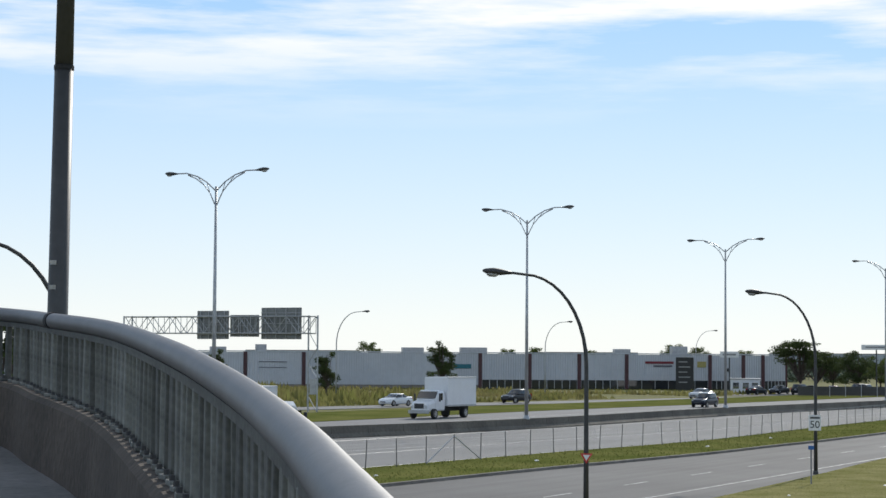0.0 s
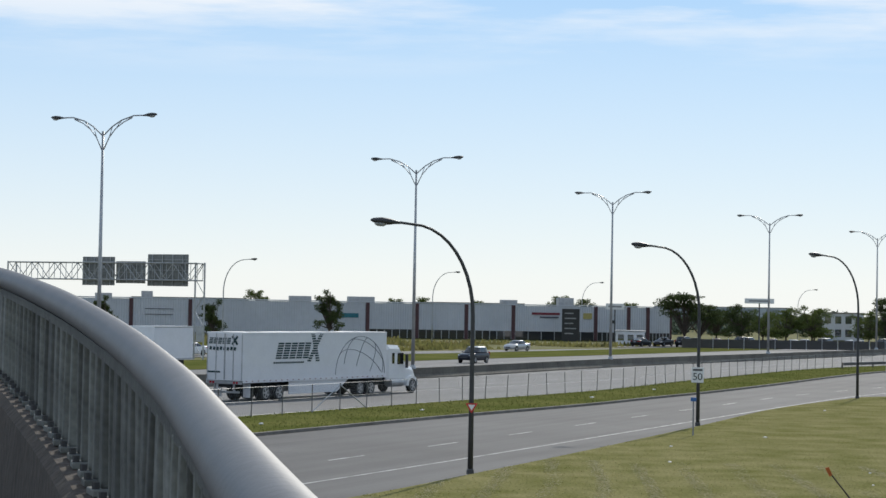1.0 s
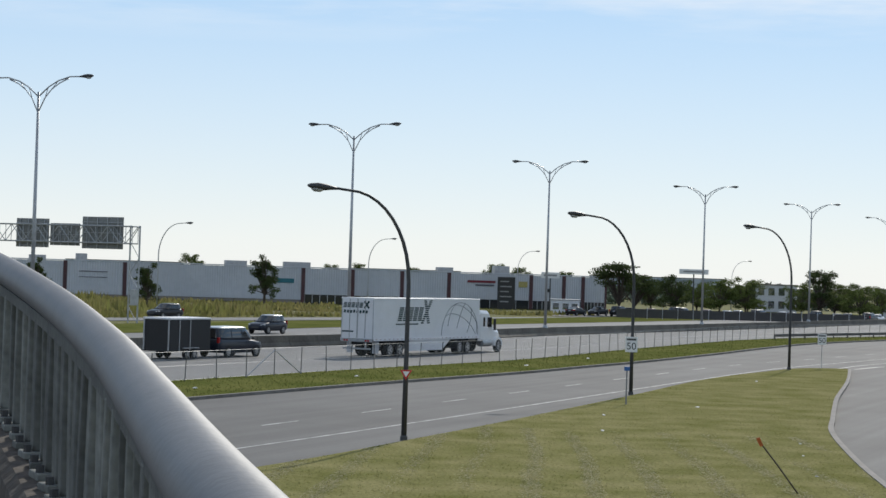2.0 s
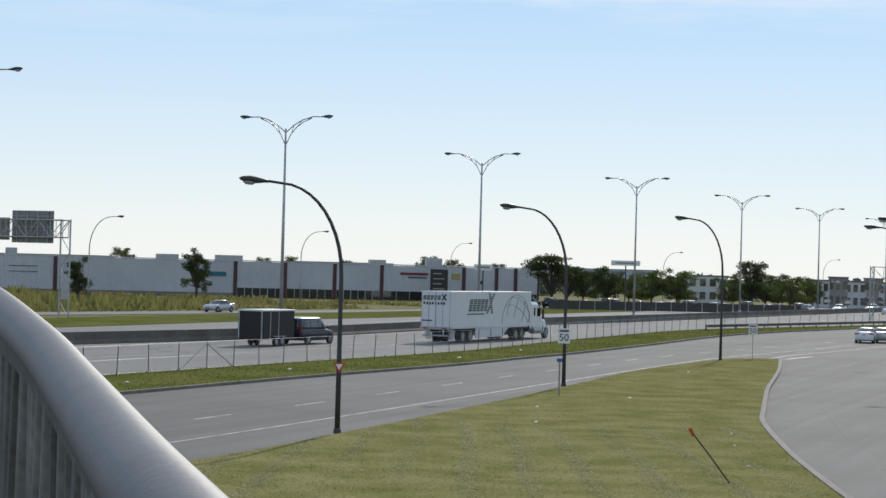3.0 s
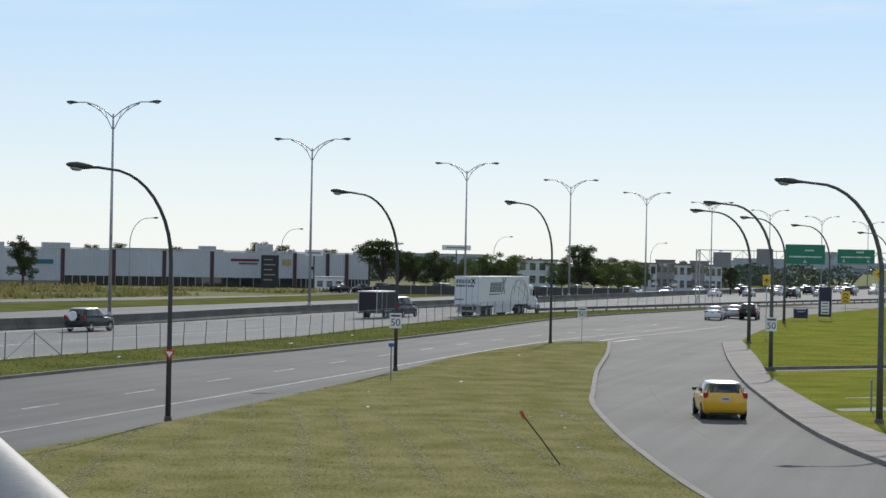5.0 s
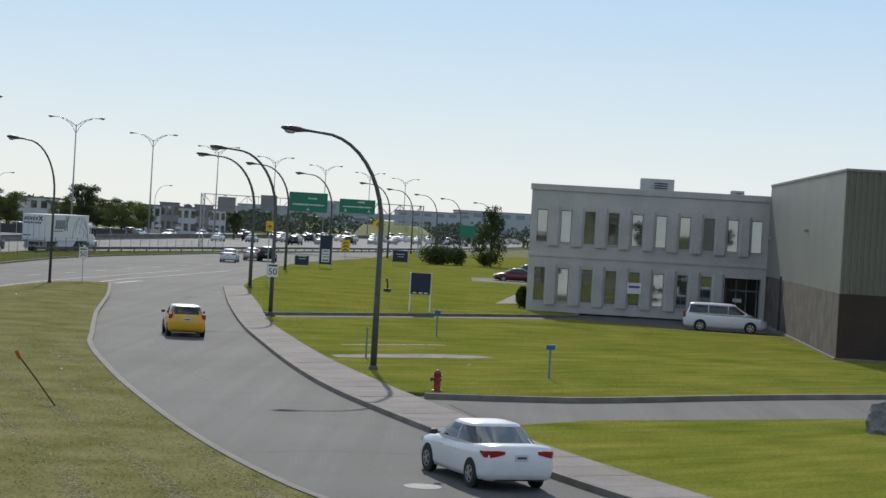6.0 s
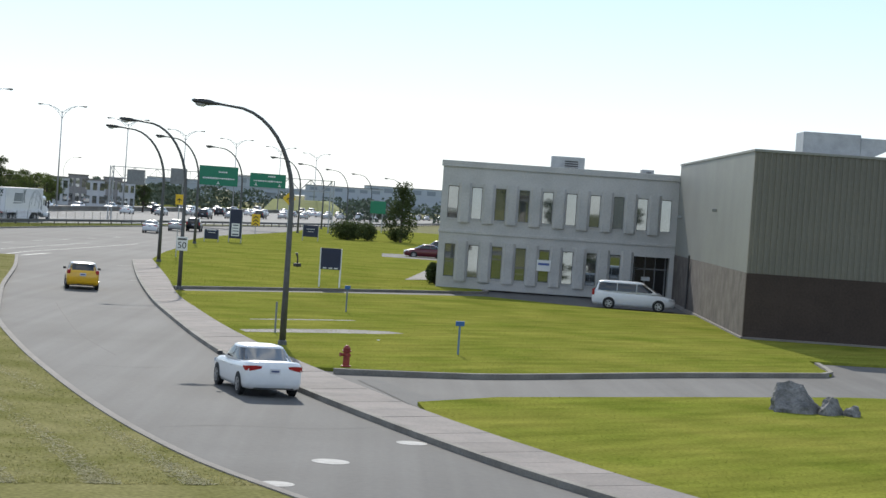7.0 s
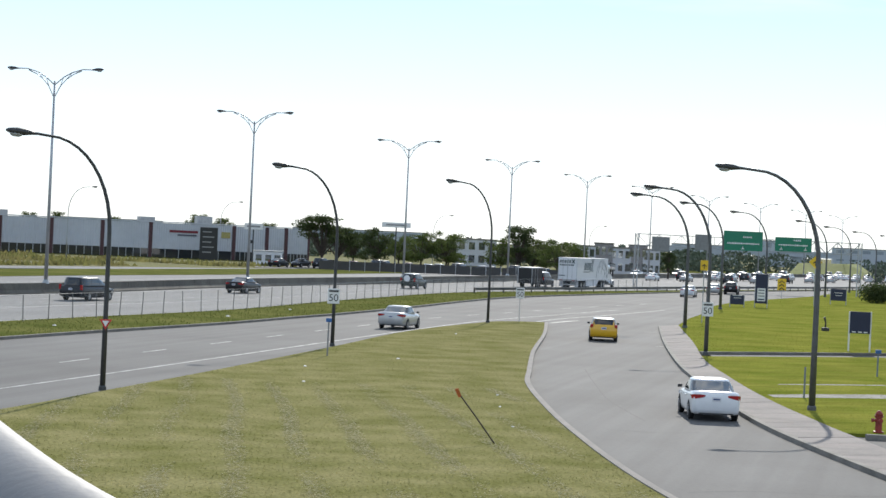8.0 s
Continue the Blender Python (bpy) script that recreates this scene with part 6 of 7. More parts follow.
def car(name, kind, label, paint_mat, roof_mat=None, category="car", detail=True):
    k = KINDS[kind]
    ob = empty(name)
    tagged(ob, label, category)
    rings = []
    for x, zb, zt, hw in k["st"]:
        hf = [(0.80, zb), (0.94, zb + 0.04), (0.99, zb + 0.16), (1.0, zb + (zt - zb) * 0.5), (0.99, zb + (zt - zb) * 0.75), (0.955, zt - 0.06), (0.89, zt - 0.012), (0.5, zt + 0.012)]
        rings.append([(x, -hw * a, z) for a, z in hf] + [(x, hw * a, z) for a, z in reversed(hf)])
    bm = bmesh.new()
    loft(bm, rings)
    part("body", bm, paint_mat, ob, smooth=True)
    hw = max(s[3] for s in k["st"])
    xr0, xr1, xf1, xf0, zb, zt = k["g"]
    ht = zt - zb

    RND = 5.0 if kind != "sedan" else 4.2

    def level(v):
        """Cabin at height share v: middle, half length, half width, height."""
        q = v ** 0.9
        xr, xf = xr0 + (xr1 - xr0) * q, xf0 + (xf1 - xf0) * q
        return (xr + xf) / 2, (xf - xr) / 2, hw * (0.935 - 0.2 * v ** 1.5), zb - 0.04 + (ht + 0.04) * v

    def end_x(v, y, sign):
        xm, a, w, z = level(v)
        return xm + sign * a * (1 - min(abs(y / w), 1) ** RND) ** (1 / RND)

    def side_y(v, x):
        xm, a, w, z = level(v)
        return w * (1 - min(abs((x - xm) / a), 1) ** RND) ** (1 / RND)

    def ring(v, shrink=1.0, dz=0.0):
        xm, a, w, z = level(v)
        out = []
        for q in range(32):
            c, e = math.cos(2 * math.pi * q / 32), math.sin(2 * math.pi * q / 32)
            out.append((xm + shrink * a * math.copysign(abs(c) ** (2 / RND), c), shrink * w * math.copysign(abs(e) ** (2 / RND), e), z + dz))
        return out
    crown = [(1.0, 0.0), (0.965, 0.03), (0.88, 0.052), (0.7, 0.07), (0.35, 0.08), (0.05, 0.082)]
    bm = bmesh.new()
    loft(bm, [ring(v) for v in (0.0, 0.2, 0.4, 0.6, 0.75)] + [ring(0.87, s2, dz * ht / 0.5) for s2, dz in crown])
    part("cabin", bm, paint_mat, ob, smooth=True)
    if roof_mat:
        bm = bmesh.new()
        loft(bm, [ring(0.87, s2 * 1.008, dz * ht / 0.5 + 0.006) for s2, dz in crown])
        part("roof_panel", bm, roof_mat, ob, smooth=True)

    def pane(name, fn, n=5, cols=8):
        """Curved glass; fn(v, u) gives a point at height share v and u across from 0 to 1."""
        bm = bmesh.new()
        grid = [[bm.verts.new(fn(0.16 + 0.68 * q / n, u / cols)) for u in range(cols + 1)] for q in range(n + 1)]
        for g0, g1 in zip(grid, grid[1:]):
            for u in range(cols):
                bm.faces.new((g0[u], g0[u + 1], g1[u + 1], g1[u]))
        part(name, bm, M_SKY_GLASS if name == "rear_window" and kind == "sedan" else M_GLASS, ob, smooth=True)

    def end_pane(v, u, sign):
        y = (2 * u - 1) * level(v)[2] * (0.88 - 0.05 * v)
        return end_x(v, y, sign) + sign * 0.012, y, level(v)[3] + 0.006
    pane("rear_window", lambda v, u: end_pane(v, u, -1))
    pane("windscreen", lambda v, u: end_pane(v, u, 1))
    for s in (-1, 1):
        for (a, b2) in k["side"]:
            def fn(v, u, a=a, b2=b2, s=s):
                xm, al, w, z = level(v)
                lo, hi = xm - al * 0.9, xm + al * 0.9
                x0, x1 = min(max(a, lo), hi), max(min(b2, hi), lo)
                x = x0 + (x1 - x0) * u
                return x, s * (side_y(v, x) + 0.008), z
            pane("side_window", fn)
    for x in k["wx"]:
        for s in (-1, 1):
            bm = bmesh.new()
            tube(bm, [(x, s * (hw - 0.06), k["wr"] + 0.02), (x, s * (hw + 0.003), k["wr"] + 0.02)], k["wr"] * 1.13, 24)
            part("wheel_arch", bm, M_BLACK, ob)
            wheel(ob, x, s * (hw - 0.085), k["wr"], 0.2, s)
    xr, xf = k["st"][0][0], k["st"][-1][0]
    zl = k["st"][1][2]
    for s in (-1, 1):
        bm = bmesh.new()
        if kind == "sedan":
            cols = [(xr - 0.022, 0.44, zl - 0.13, zl - 0.06), (xr - 0.012, 0.62, zl - 0.18, zl - 0.045), (xr + 0.005, 0.77, zl - 0.21, zl - 0.05), (xr + 0.17, 0.876, zl - 0.21, zl - 0.07), (xr + 0.38, 0.898, zl - 0.12, zl - 0.085)]
            loft(bm, [[(px, s * py, z0), (px, s * py, z1), (px + 0.1, s * (py - 0.1), z1), (px + 0.1, s * (py - 0.1), z0)] for px, py, z0, z1 in cols])
        elif kind == "hatch":
            box(bm, xr - 0.01, xr + 0.2, s * 0.63, s * 0.825, zl - 0.2, zl + 0.04, 0.05)
        else:
            box(bm, xr - 0.01, xr + 0.15, s * (hw - 0.2), s * (hw - 0.03), zl - 0.25, zl + 0.12, 0.02)
        part("tail_lamp", bm, M_TAIL, ob, "red tail lamp")
        bm = bmesh.new()
        zf = k["st"][-1][2]
        loft(bm, [[(xf - 0.05, s * (hw - 0.42), zf + 0.02), (xf - 0.05, s * (hw - 0.24), zf + 0.02), (xf - 0.05, s * (hw - 0.24), zf + 0.13), (xf - 0.05, s * (hw - 0.42), zf + 0.1)],
                  [(xf - 0.4, s * (hw - 0.15), zf + 0.08), (xf - 0.4, s * (hw - 0.02), zf + 0.1), (xf - 0.4, s * (hw - 0.03), zf + 0.2), (xf - 0.4, s * (hw - 0.15), zf + 0.22)]])
        part("headlight", bm, M_HEAD, ob, "clear headlight")
        bm = bmesh.new()
        box(bm, xf0 - 0.62, xf0 - 0.46, s * (hw - 0.02), s * (hw + 0.15), zb + 0.0, zb + 0.13, 0.04)
        part("mirror", bm, M_DKGREY if kind != "minivan" else paint_mat, ob)
        for xx in (-0.32, 0.6):
            bm = bmesh.new()
            box(bm, xx - 0.1, xx + 0.1, s * (hw - 0.02), s * (hw + 0.012), zb - 0.2, zb - 0.17)
            part("door_handle", bm, paint_mat, ob)
    bm = bmesh.new()
    box(bm, xr - 0.02, xr + 0.02, -0.16, 0.16, zl - 0.28, zl - 0.13, 0.005)
    pl = part("number_plate", bm, M_PLATE, ob)
    bm = bmesh.new()
    box(bm, xr - 0.026, xr - 0.02, -0.12, 0.12, zl - 0.23, zl - 0.18)
    part("plate_bar", bm, M_PLATEB, pl)
    bm = bmesh.new()
    box(bm, xr + 0.05, xr + 0.2, -hw * 0.7, hw * 0.7, k["st"][0][1] - 0.18, k["st"][0][1] - 0.05, 0.02)
    part("lower_bumper", bm, M_DKGREY, ob)
    bm = bmesh.new()
    box(bm, xf - 0.12, xf + 0.005, -0.4, 0.4, k["st"][-1][1] + 0.05, k["st"][-1][1] + 0.2, 0.02)
    part("grille", bm, M_DKGREY, ob)
    return ob


P_WHITE = paint("white_car_paint", (0.74, 0.75, 0.77))
P_YELLOW = paint("yellow_car_paint", (0.72, 0.40, 0.012))
P_SILVER = paint("silver_car_paint", (0.46, 0.465, 0.47), 0.4)
P_BLACK = paint("black_car_paint", (0.012, 0.012, 0.014))
P_NAVY = paint("dark_blue_car_paint", (0.014, 0.018, 0.03))
P_GREY = paint("grey_car_paint", (0.022, 0.023, 0.027))
P_MAROON = paint("maroon_car_paint", (0.11, 0.012, 0.018), 0.2)


def semi():
    ob = empty("semi_truck")
    tagged(ob, "white semi truck with a long white box trailer", "truck")
    # origin under the trailer's rear corner axis: x forward, trailer from 0 to 16.15
    W2 = 1.3
    bm = bmesh.new()
    box(bm, 0, 16.15, -W2, W2, 1.25, 4.1, 0.03)
    tr = part("trailer_box", bm, paint("trailer_white", (0.70, 0.71, 0.73), 0, 0.45), ob)
    bm = bmesh.new()
    for s in (-1, 1):
        box(bm, 0.02, 16.1, s * W2, s * (W2 + 0.035), 1.12, 1.32)
        box(bm, 0.02, 16.1, s * W2, s * (W2 + 0.03), 4.0, 4.09)
    part("side_rail", bm, M_WHITE, tr)
    bm = bmesh.new()
    for k in range(26):
        box(bm, 0.3 + k * 0.61, 0.42 + k * 0.61, -W2 - 0.045, -W2 - 0.035, 1.2, 1.25)
    part("marker_strip", bm, mat("reflector_dark", (0.25, 0.1, 0.09), 0.4), tr)
    logo = mat("dark_teal_logo", (0.008, 0.04, 0.042), 0.6)
    lg = bmesh.new()
    y = -W2 - 0.012
    # striped slanted blocks and a crossed mark, drawn as plain shapes
    def bar(mesh, x0, x1, z, h, slant=0.32):
        """Thin parallelogram on the trailer's side."""
        pts = [(x0 + slant * (z - 2.5), z), (x1 + slant * (z - 2.5), z), (x1 + slant * (z + h - 2.5), z + h), (x0 + slant * (z + h - 2.5), z + h)]
        loft(mesh, [[(px, y - 0.006, pz) for px, pz in pts], [(px, y + 0.006, pz) for px, pz in pts]])
    for r in range(7):
        z = 2.5 + r * 0.145
        for x0 in (3.35, 4.08, 4.81, 5.54, 6.27):
            bar(lg, x0, x0 + 0.6, z, 0.1)
    for r in range(12):
        z = 2.3 + r * 0.15
        for q in (-1, 1):
            bar(lg, 7.5 + q * (r - 5.5) * 0.085 - 0.2, 7.5 + q * (r - 5.5) * 0.085 + 0.2, z, 0.1, 0.24)
    for k in range(15):
        bar(lg, 3.2 + k * 0.22, 3.36 + k * 0.22, 2.22, 0.1, 0.2)
    part("logo", lg, logo, tr, "dark teal abstract logo")
    line = mat("grey_line", (0.2, 0.22, 0.24), 0.5)
    tip = Matrix.Rotation(radians(24), 3, "Y") @ Matrix.Rotation(radians(-28), 3, "X")
    curves = [[(math.cos(a), 0, math.sin(a)) for a in [math.pi * q / 24 for q in range(25)]]]
    for lon in (-50, -15, 20, 55):
        curves.append([tuple(tip @ Vector((math.sin(radians(lon)) * math.cos(e), -math.cos(radians(lon)) * math.cos(e), math.sin(e)))) for e in [radians(-20 + 110 * q / 20) for q in range(21)]])
    for lat in (5, 32, 58):
        curves.append([tuple(tip @ Vector((math.sin(a) * math.cos(radians(lat)), -math.cos(a) * math.cos(radians(lat)), math.sin(radians(lat))))) for a in [radians(-85 + 170 * q / 24) for q in range(25)]])
    for cv in curves:
        pts = [(12.95 + 2.95 * px, y, 1.42 + 2.4 * pz) for px, py, pz in cv if pz > -0.005 and py < 0.05]
        gb = bmesh.new()
        tube(gb, pts, 0.02, 5)
        part("globe_line", gb, line, tr, "thin grey line of a globe outline")
    bm = bmesh.new()
    for yy in (-1.25, -0.62, -0.02, 0.02, 0.62, 1.25):
        box(bm, -0.03, -0.004, yy - 0.02, yy + 0.02, 1.3, 4.0)
    part("door_bar", bm, M_STEEL, tr)
    lg = bmesh.new()
    for k in range(5):
        for r in range(4):
            obox(lg, pose(-0.02, 1.02 - k * 0.32 - r * 0.02, 3.44 + r * 0.095), 0.012, 0.25, 0.065)
    for q in (-1, 1):
        obox(lg, pose(-0.02 - 0.001 * q, -0.72, 3.62, 38 * q, 0, 0), 0.012, 0.13, 0.62)
    for k in range(8):
        obox(lg, pose(-0.02, 1.02 - k * 0.25, 3.14 - 0.012 * (k % 3), 14, 0, 0), 0.012, 0.15, 0.2)
    note = bmesh.new()
    obox(note, pose(-0.02, 0.75, 1.75), 0.012, 0.9, 0.1)
    part("lettering_bar", note, logo, tr)
    part("rear_logo", lg, logo, tr, "dark teal plain shapes on the doors")
    bm = bmesh.new()
    box(bm, -0.06, 0.05, -1.25, 1.25, 1.05, 1.24)
    box(bm, -0.04, 0.05, -1.1, 1.1, 0.52, 0.64)
    for s in (-0.7, 0.7):
        box(bm, -0.02, 0.05, s - 0.05, s + 0.05, 0.64, 1.05)
    part("rear_bumper", bm, M_STEEL, ob)
    for s in (-0.95, -0.75, 0.75, 0.95):
        bm = bmesh.new()
        box(bm, -0.075, -0.061, s - 0.07, s + 0.07, 1.08, 1.2)
        part("tail_lamp", bm, M_TAIL, ob, "red tail lamp")
    bm = bmesh.new()
    for s in (-1, 1):
        loft(bm, [[(4.9, s * 1.2, 0.35), (10.3, s * 1.2, 0.35), (11.6, s * 1.2, 1.12), (4.9, s * 1.2, 1.12)], [(4.9, s * 1.24, 0.35), (10.3, s * 1.24, 0.35), (11.6, s * 1.24, 1.12), (4.9, s * 1.24, 1.12)]])
    part("side_skirt", bm, M_WHITE, ob)
    bm = bmesh.new()
    box(bm, 0.1, 16.0, -0.5, 0.5, 0.85, 1.24)
    part("chassis", bm, M_BLACK, ob)
    for x in (2.45, 3.85, 13.0, 14.3):
        for s in (-1, 1):
            wheel(ob, x, s * 1.03, 0.5, 0.52, s)
        bm = bmesh.new()
        tube(bm, [(x, -0.8, 0.5), (x, 0.8, 0.5)], 0.1, 8)
        part("axle", bm, M_BLACK, ob)
    for s in (-1, 1):
        bm = bmesh.new()
        box(bm, 0.82, 0.85, s * 0.78, s * 1.28, 0.25, 1.05)
        part("mud_flap", bm, M_WHITE, ob, "pale mud flap")
    # tractor
    cabw = paint("cab_white", (0.72, 0.73, 0.74))
    bm = bmesh.new()
    rings = []
    for x, zb, zt, hw in ((16.45, 0.95, 3.1, 1.1), (16.7, 0.9, 3.25, 1.18), (18.0, 0.85, 3.2, 1.18), (18.35, 0.85, 2.85, 1.15), (18.9, 0.85, 2.05, 1.12), (19.0, 0.8, 1.95, 1.0), (20.2, 0.7, 1.7, 0.95), (20.6, 0.6, 1.3, 0.85)):
        rings.append([(x, -hw * 0.95, zb), (x, -hw, zb + 0.15), (x, -hw, zt - 0.25), (x, -hw * 0.85, zt), (x, hw * 0.85, zt), (x, hw, zt - 0.25), (x, hw, zb + 0.15), (x, hw * 0.95, zb)])
    loft(bm, rings)
    part("cab", bm, cabw, ob)
    for s in (-1, 1):
        bm = bmesh.new()
        box(bm, 17.75, 18.5, s * 1.17, s * 1.2, 1.95, 2.7, 0.005)
        part("side_window", bm, M_GLASS, ob)
        bm = bmesh.new()
        box(bm, 17.05, 17.35, s * 1.175, s * 1.2, 2.0, 2.7, 0.005)
        part("sleeper_window", bm, M_GLASS, ob)
        bm = bmesh.new()
        tube(bm, [(16.25, s * 1.05, 0.9), (16.25, s * 1.05, 3.7), (16.2, s * 1.05, 3.85)], 0.085, 10)
        part("exhaust_stack", bm, M_DKGREY, ob)
        bm = bmesh.new()
        box(bm, 18.55, 18.65, s * 1.3, s * 1.5, 1.7, 2.6, 0.02)
        part("mirror", bm, M_DKGREY, ob)
        bm = bmesh.new()
        loft(bm, [[(18.95 + 0.75 - 0.72 * math.cos(a), s * 0.72, 0.5 + 0.68 * math.sin(a)) for a in [math.pi * q / 10 for q in range(11)]], [(18.95 + 0.75 - 0.72 * math.cos(a), s * 1.22, 0.5 + 0.66 * math.sin(a)) for a in [math.pi * q / 10 for q in range(11)]]])
        part("fender", bm, cabw, ob)
        wheel(ob, 19.7, s * 1.1, 0.5, 0.3, s)
        bm = bmesh.new()
        tube(bm, [(16.9, s * 1.0, 0.75), (18.5, s * 1.0, 0.75)], 0.3, 14)
        part("fuel_tank", bm, M_STEEL, ob)
    bm = bmesh.new()
    loft(bm, [[(18.34, -0.95, 2.75), (18.34, 0.95, 2.75), (18.93, 1.0, 2.06), (18.93, -1.0, 2.06)], [(18.38, -0.95, 2.77), (18.38, 0.95, 2.77), (18.97, 1.0, 2.08), (18.97, -1.0, 2.08)]])
    part("windscreen", bm, M_GLASS, ob)
    bm = bmesh.new()
    box(bm, 12.6, 20.3, -0.45, 0.45, 0.6, 0.88)
    part("frame_rail", bm, M_BLACK, ob)
    return ob


def box_truck():
    ob = empty("box_truck")
    tagged(ob, "white medium box truck with a square cargo body", "truck")
    wh = paint("box_white", (0.72, 0.73, 0.75), 0, 0.45)
    bm = bmesh.new()
    box(bm, -3.6, 2.0, -1.25, 1.25, 1.15, 3.85, 0.03)
    bx = part("cargo_box", bm, wh, ob)
    bm = bmesh.new()
    for s in (-1, 1):
        box(bm, -3.58, 1.98, s * 1.25, s * 1.28, 1.1, 1.25)
        box(bm, -3.58, 1.98, s * 1.25, s * 1.28, 3.74, 3.84)
    part("edge_rail", bm, M_STEEL, bx)
    bm = bmesh.new()
    rings = []
    for x, zb, zt, hw in ((2.2, 0.8, 2.55, 1.05), (2.4, 0.75, 2.65, 1.1), (3.3, 0.75, 2.6, 1.1), (3.9, 0.75, 1.85, 1.08), (4.0, 0.75, 1.75, 1.0), (5.0, 0.65, 1.55, 0.95), (5.2, 0.6, 1.3, 0.85)):
        rings.append([(x, -hw * 0.95, zb), (x, -hw, zb + 0.15), (x, -hw, zt - 0.25), (x, -hw * 0.86, zt), (x, hw * 0.86, zt), (x, hw, zt - 0.25), (x, hw, zb + 0.15), (x, hw * 0.95, zb)])
    loft(bm, rings)
    part("cab", bm, wh, ob)
    bm = bmesh.new()
    loft(bm, [[(3.33, -0.95, 2.5), (3.33, 0.95, 2.5), (3.92, 1.0, 1.88), (3.92, -1.0, 1.88)], [(3.38, -0.95, 2.52), (3.38, 0.95, 2.52), (3.97, 1.0, 1.9), (3.97, -1.0, 1.9)]])
    part("windscreen", bm, M_GLASS, ob)
    for s in (-1, 1):
        bm = bmesh.new()
        box(bm, 2.7, 3.4, s * 1.09, s * 1.115, 1.7, 2.35, 0.005)
        part("side_window", bm, M_GLASS, ob)
        bm = bmesh.new()
        box(bm, 3.6, 3.7, s * 1.25, s * 1.42, 1.6, 2.3, 0.02)
        part("mirror", bm, M_DKGREY, ob)
        bm = bmesh.new()
        box(bm, 5.08, 5.2, s * 0.62, s * 0.86, 0.95, 1.2, 0.02)
        part("headlight", bm, M_HEAD, ob)
        for x, w in ((4.3, 0.3), (-1.6, 0.5)):
            wheel(ob, x, s * (1.1 if x > 0 else 0.98), 0.47, w, s)
    bm = bmesh.new()
    box(bm, 5.14, 5.225, -0.5, 0.5, 0.95, 1.42, 0.02)
    part("grille", bm, M_DKGREY, ob, "dark grille")
    bm = bmesh.new()
    box(bm, 5.15, 5.32, -1.1, 1.1, 0.5, 0.82, 0.03)
    part("bumper", bm, M_STEEL, ob, "chrome bumper")
    bm = bmesh.new()
    box(bm, -3.5, 4.5, -0.45, 0.45, 0.65, 1.1)
    part("chassis", bm, M_BLACK, ob)
    return ob


def cargo_trailer():
    ob = empty("cargo_trailer")
    tagged(ob, "black enclosed cargo trailer with a pale roof", "trailer")
    bm = bmesh.new()
    box(bm, -2.2, 2.2, -1.05, 1.05, 0.5, 2.55, 0.04)
    part("box", bm, mat("black_trailer_skin", (0.014, 0.014, 0.015), 0.6, vary=0.1), ob)
    bm = bmesh.new()
    box(bm, -2.22, 2.22, -1.07, 1.07, 2.5, 2.62, 0.03)
    part("roof", bm, M_WHITE, ob, "pale roof")
    bm = bmesh.new()
    for s in (-1, 1):
        box(bm, -2.24, -2.2, s * 0.95 - 0.05, s * 0.95 + 0.05, 0.55, 2.5)
    box(bm, -1.25, -1.17, -1.075, -1.05, 0.55, 2.5)
    box(bm, -0.1, -0.02, -1.075, -1.05, 0.55, 2.5)
    part("door_frame", bm, M_STEEL, ob)
    for x in (-0.4, 0.4):
        for s in (-1, 1):
            wheel(ob, x, s * 1.02, 0.33, 0.2, s)
    bm = bmesh.new()
    part("fender", box(bm, -0.85, 0.85, -1.16, -0.95, 0.68, 0.74, 0.01), M_STEEL, ob)
    part("fender", box(bmesh.new(), -0.85, 0.85, 0.95, 1.16, 0.68, 0.74, 0.01), M_STEEL, ob)
    bm = bmesh.new()
    tube(bm, [(2.2, 0, 0.5), (3.4, 0, 0.5)], 0.06, 8)
    part("drawbar", bm, M_STEEL, ob)
    return ob


SEMI = semi()
BOXT = box_truck()
CVAN = car("passenger_van", "van", "dark blue passenger van with a pale roof", P_NAVY, P_SILVER, "van")
CTRL = cargo_trailer()
SUVW = car("sport_utility_car", "suv", "dark blue grey sport utility car on the highway", P_NAVY, P_SILVER)
JEEP = car("off_road_car", "suv", "dark green off-road car with a spare wheel", paint("dark_green_paint", (0.03, 0.04, 0.035)), P_SILVER)
wheel(JEEP, -2.33, 0.0, 0.34, 0.2, 1).matrix_basis = pose(-2.33, 0, 1.15, 0, 0, 90)
bm = bmesh.new()
tube(bm, [(-2.44, 0, 1.15), (-2.47, 0, 1.15), (-2.49, 0, 1.15)], [0.36, 0.36, 0.3], 24)
part("spare_wheel_cover", bm, P_WHITE, JEEP, "white round spare wheel cover")
BLKS = car("sedan_car", "sedan", "black sedan car on the highway", P_BLACK)
MINI = car("minivan", "minivan", "dark grey minivan on the highway", P_GREY, None, "minivan")
SILV = car("sedan_car", "sedan", "silver sedan car on the service road", P_SILVER)
CIVIC = car("sedan_car", "sedan", "white sedan car on the curved ramp", P_WHITE)
CIVIC.scale = (0.95, 0.95, 0.95)
YELL = car("hatchback_car", "hatch", "yellow hatchback car with a white roof", P_YELLOW, P_WHITE)
FARW = car("sedan_car", "sedan", "white sedan car far along the road", P_WHITE)
FARG = car("sedan_car", "sedan", "grey sedan car far along the road", P_SILVER)
FARD = car("sport_utility_car", "suv", "black sport utility car far along the road", P_BLACK)
Q_A = car("sport_utility_car", "suv", "grey sport utility car on the far side road", P_GREY)
Q_B = car("sedan_car", "sedan", "pale grey sedan on the far side road", P_SILVER)
Q_C = car("sedan_car", "sedan", "white sedan on the far side road", P_WHITE)
PVAN = car("minivan", "minivan", "white minivan parked before the office", P_WHITE, None, "minivan")
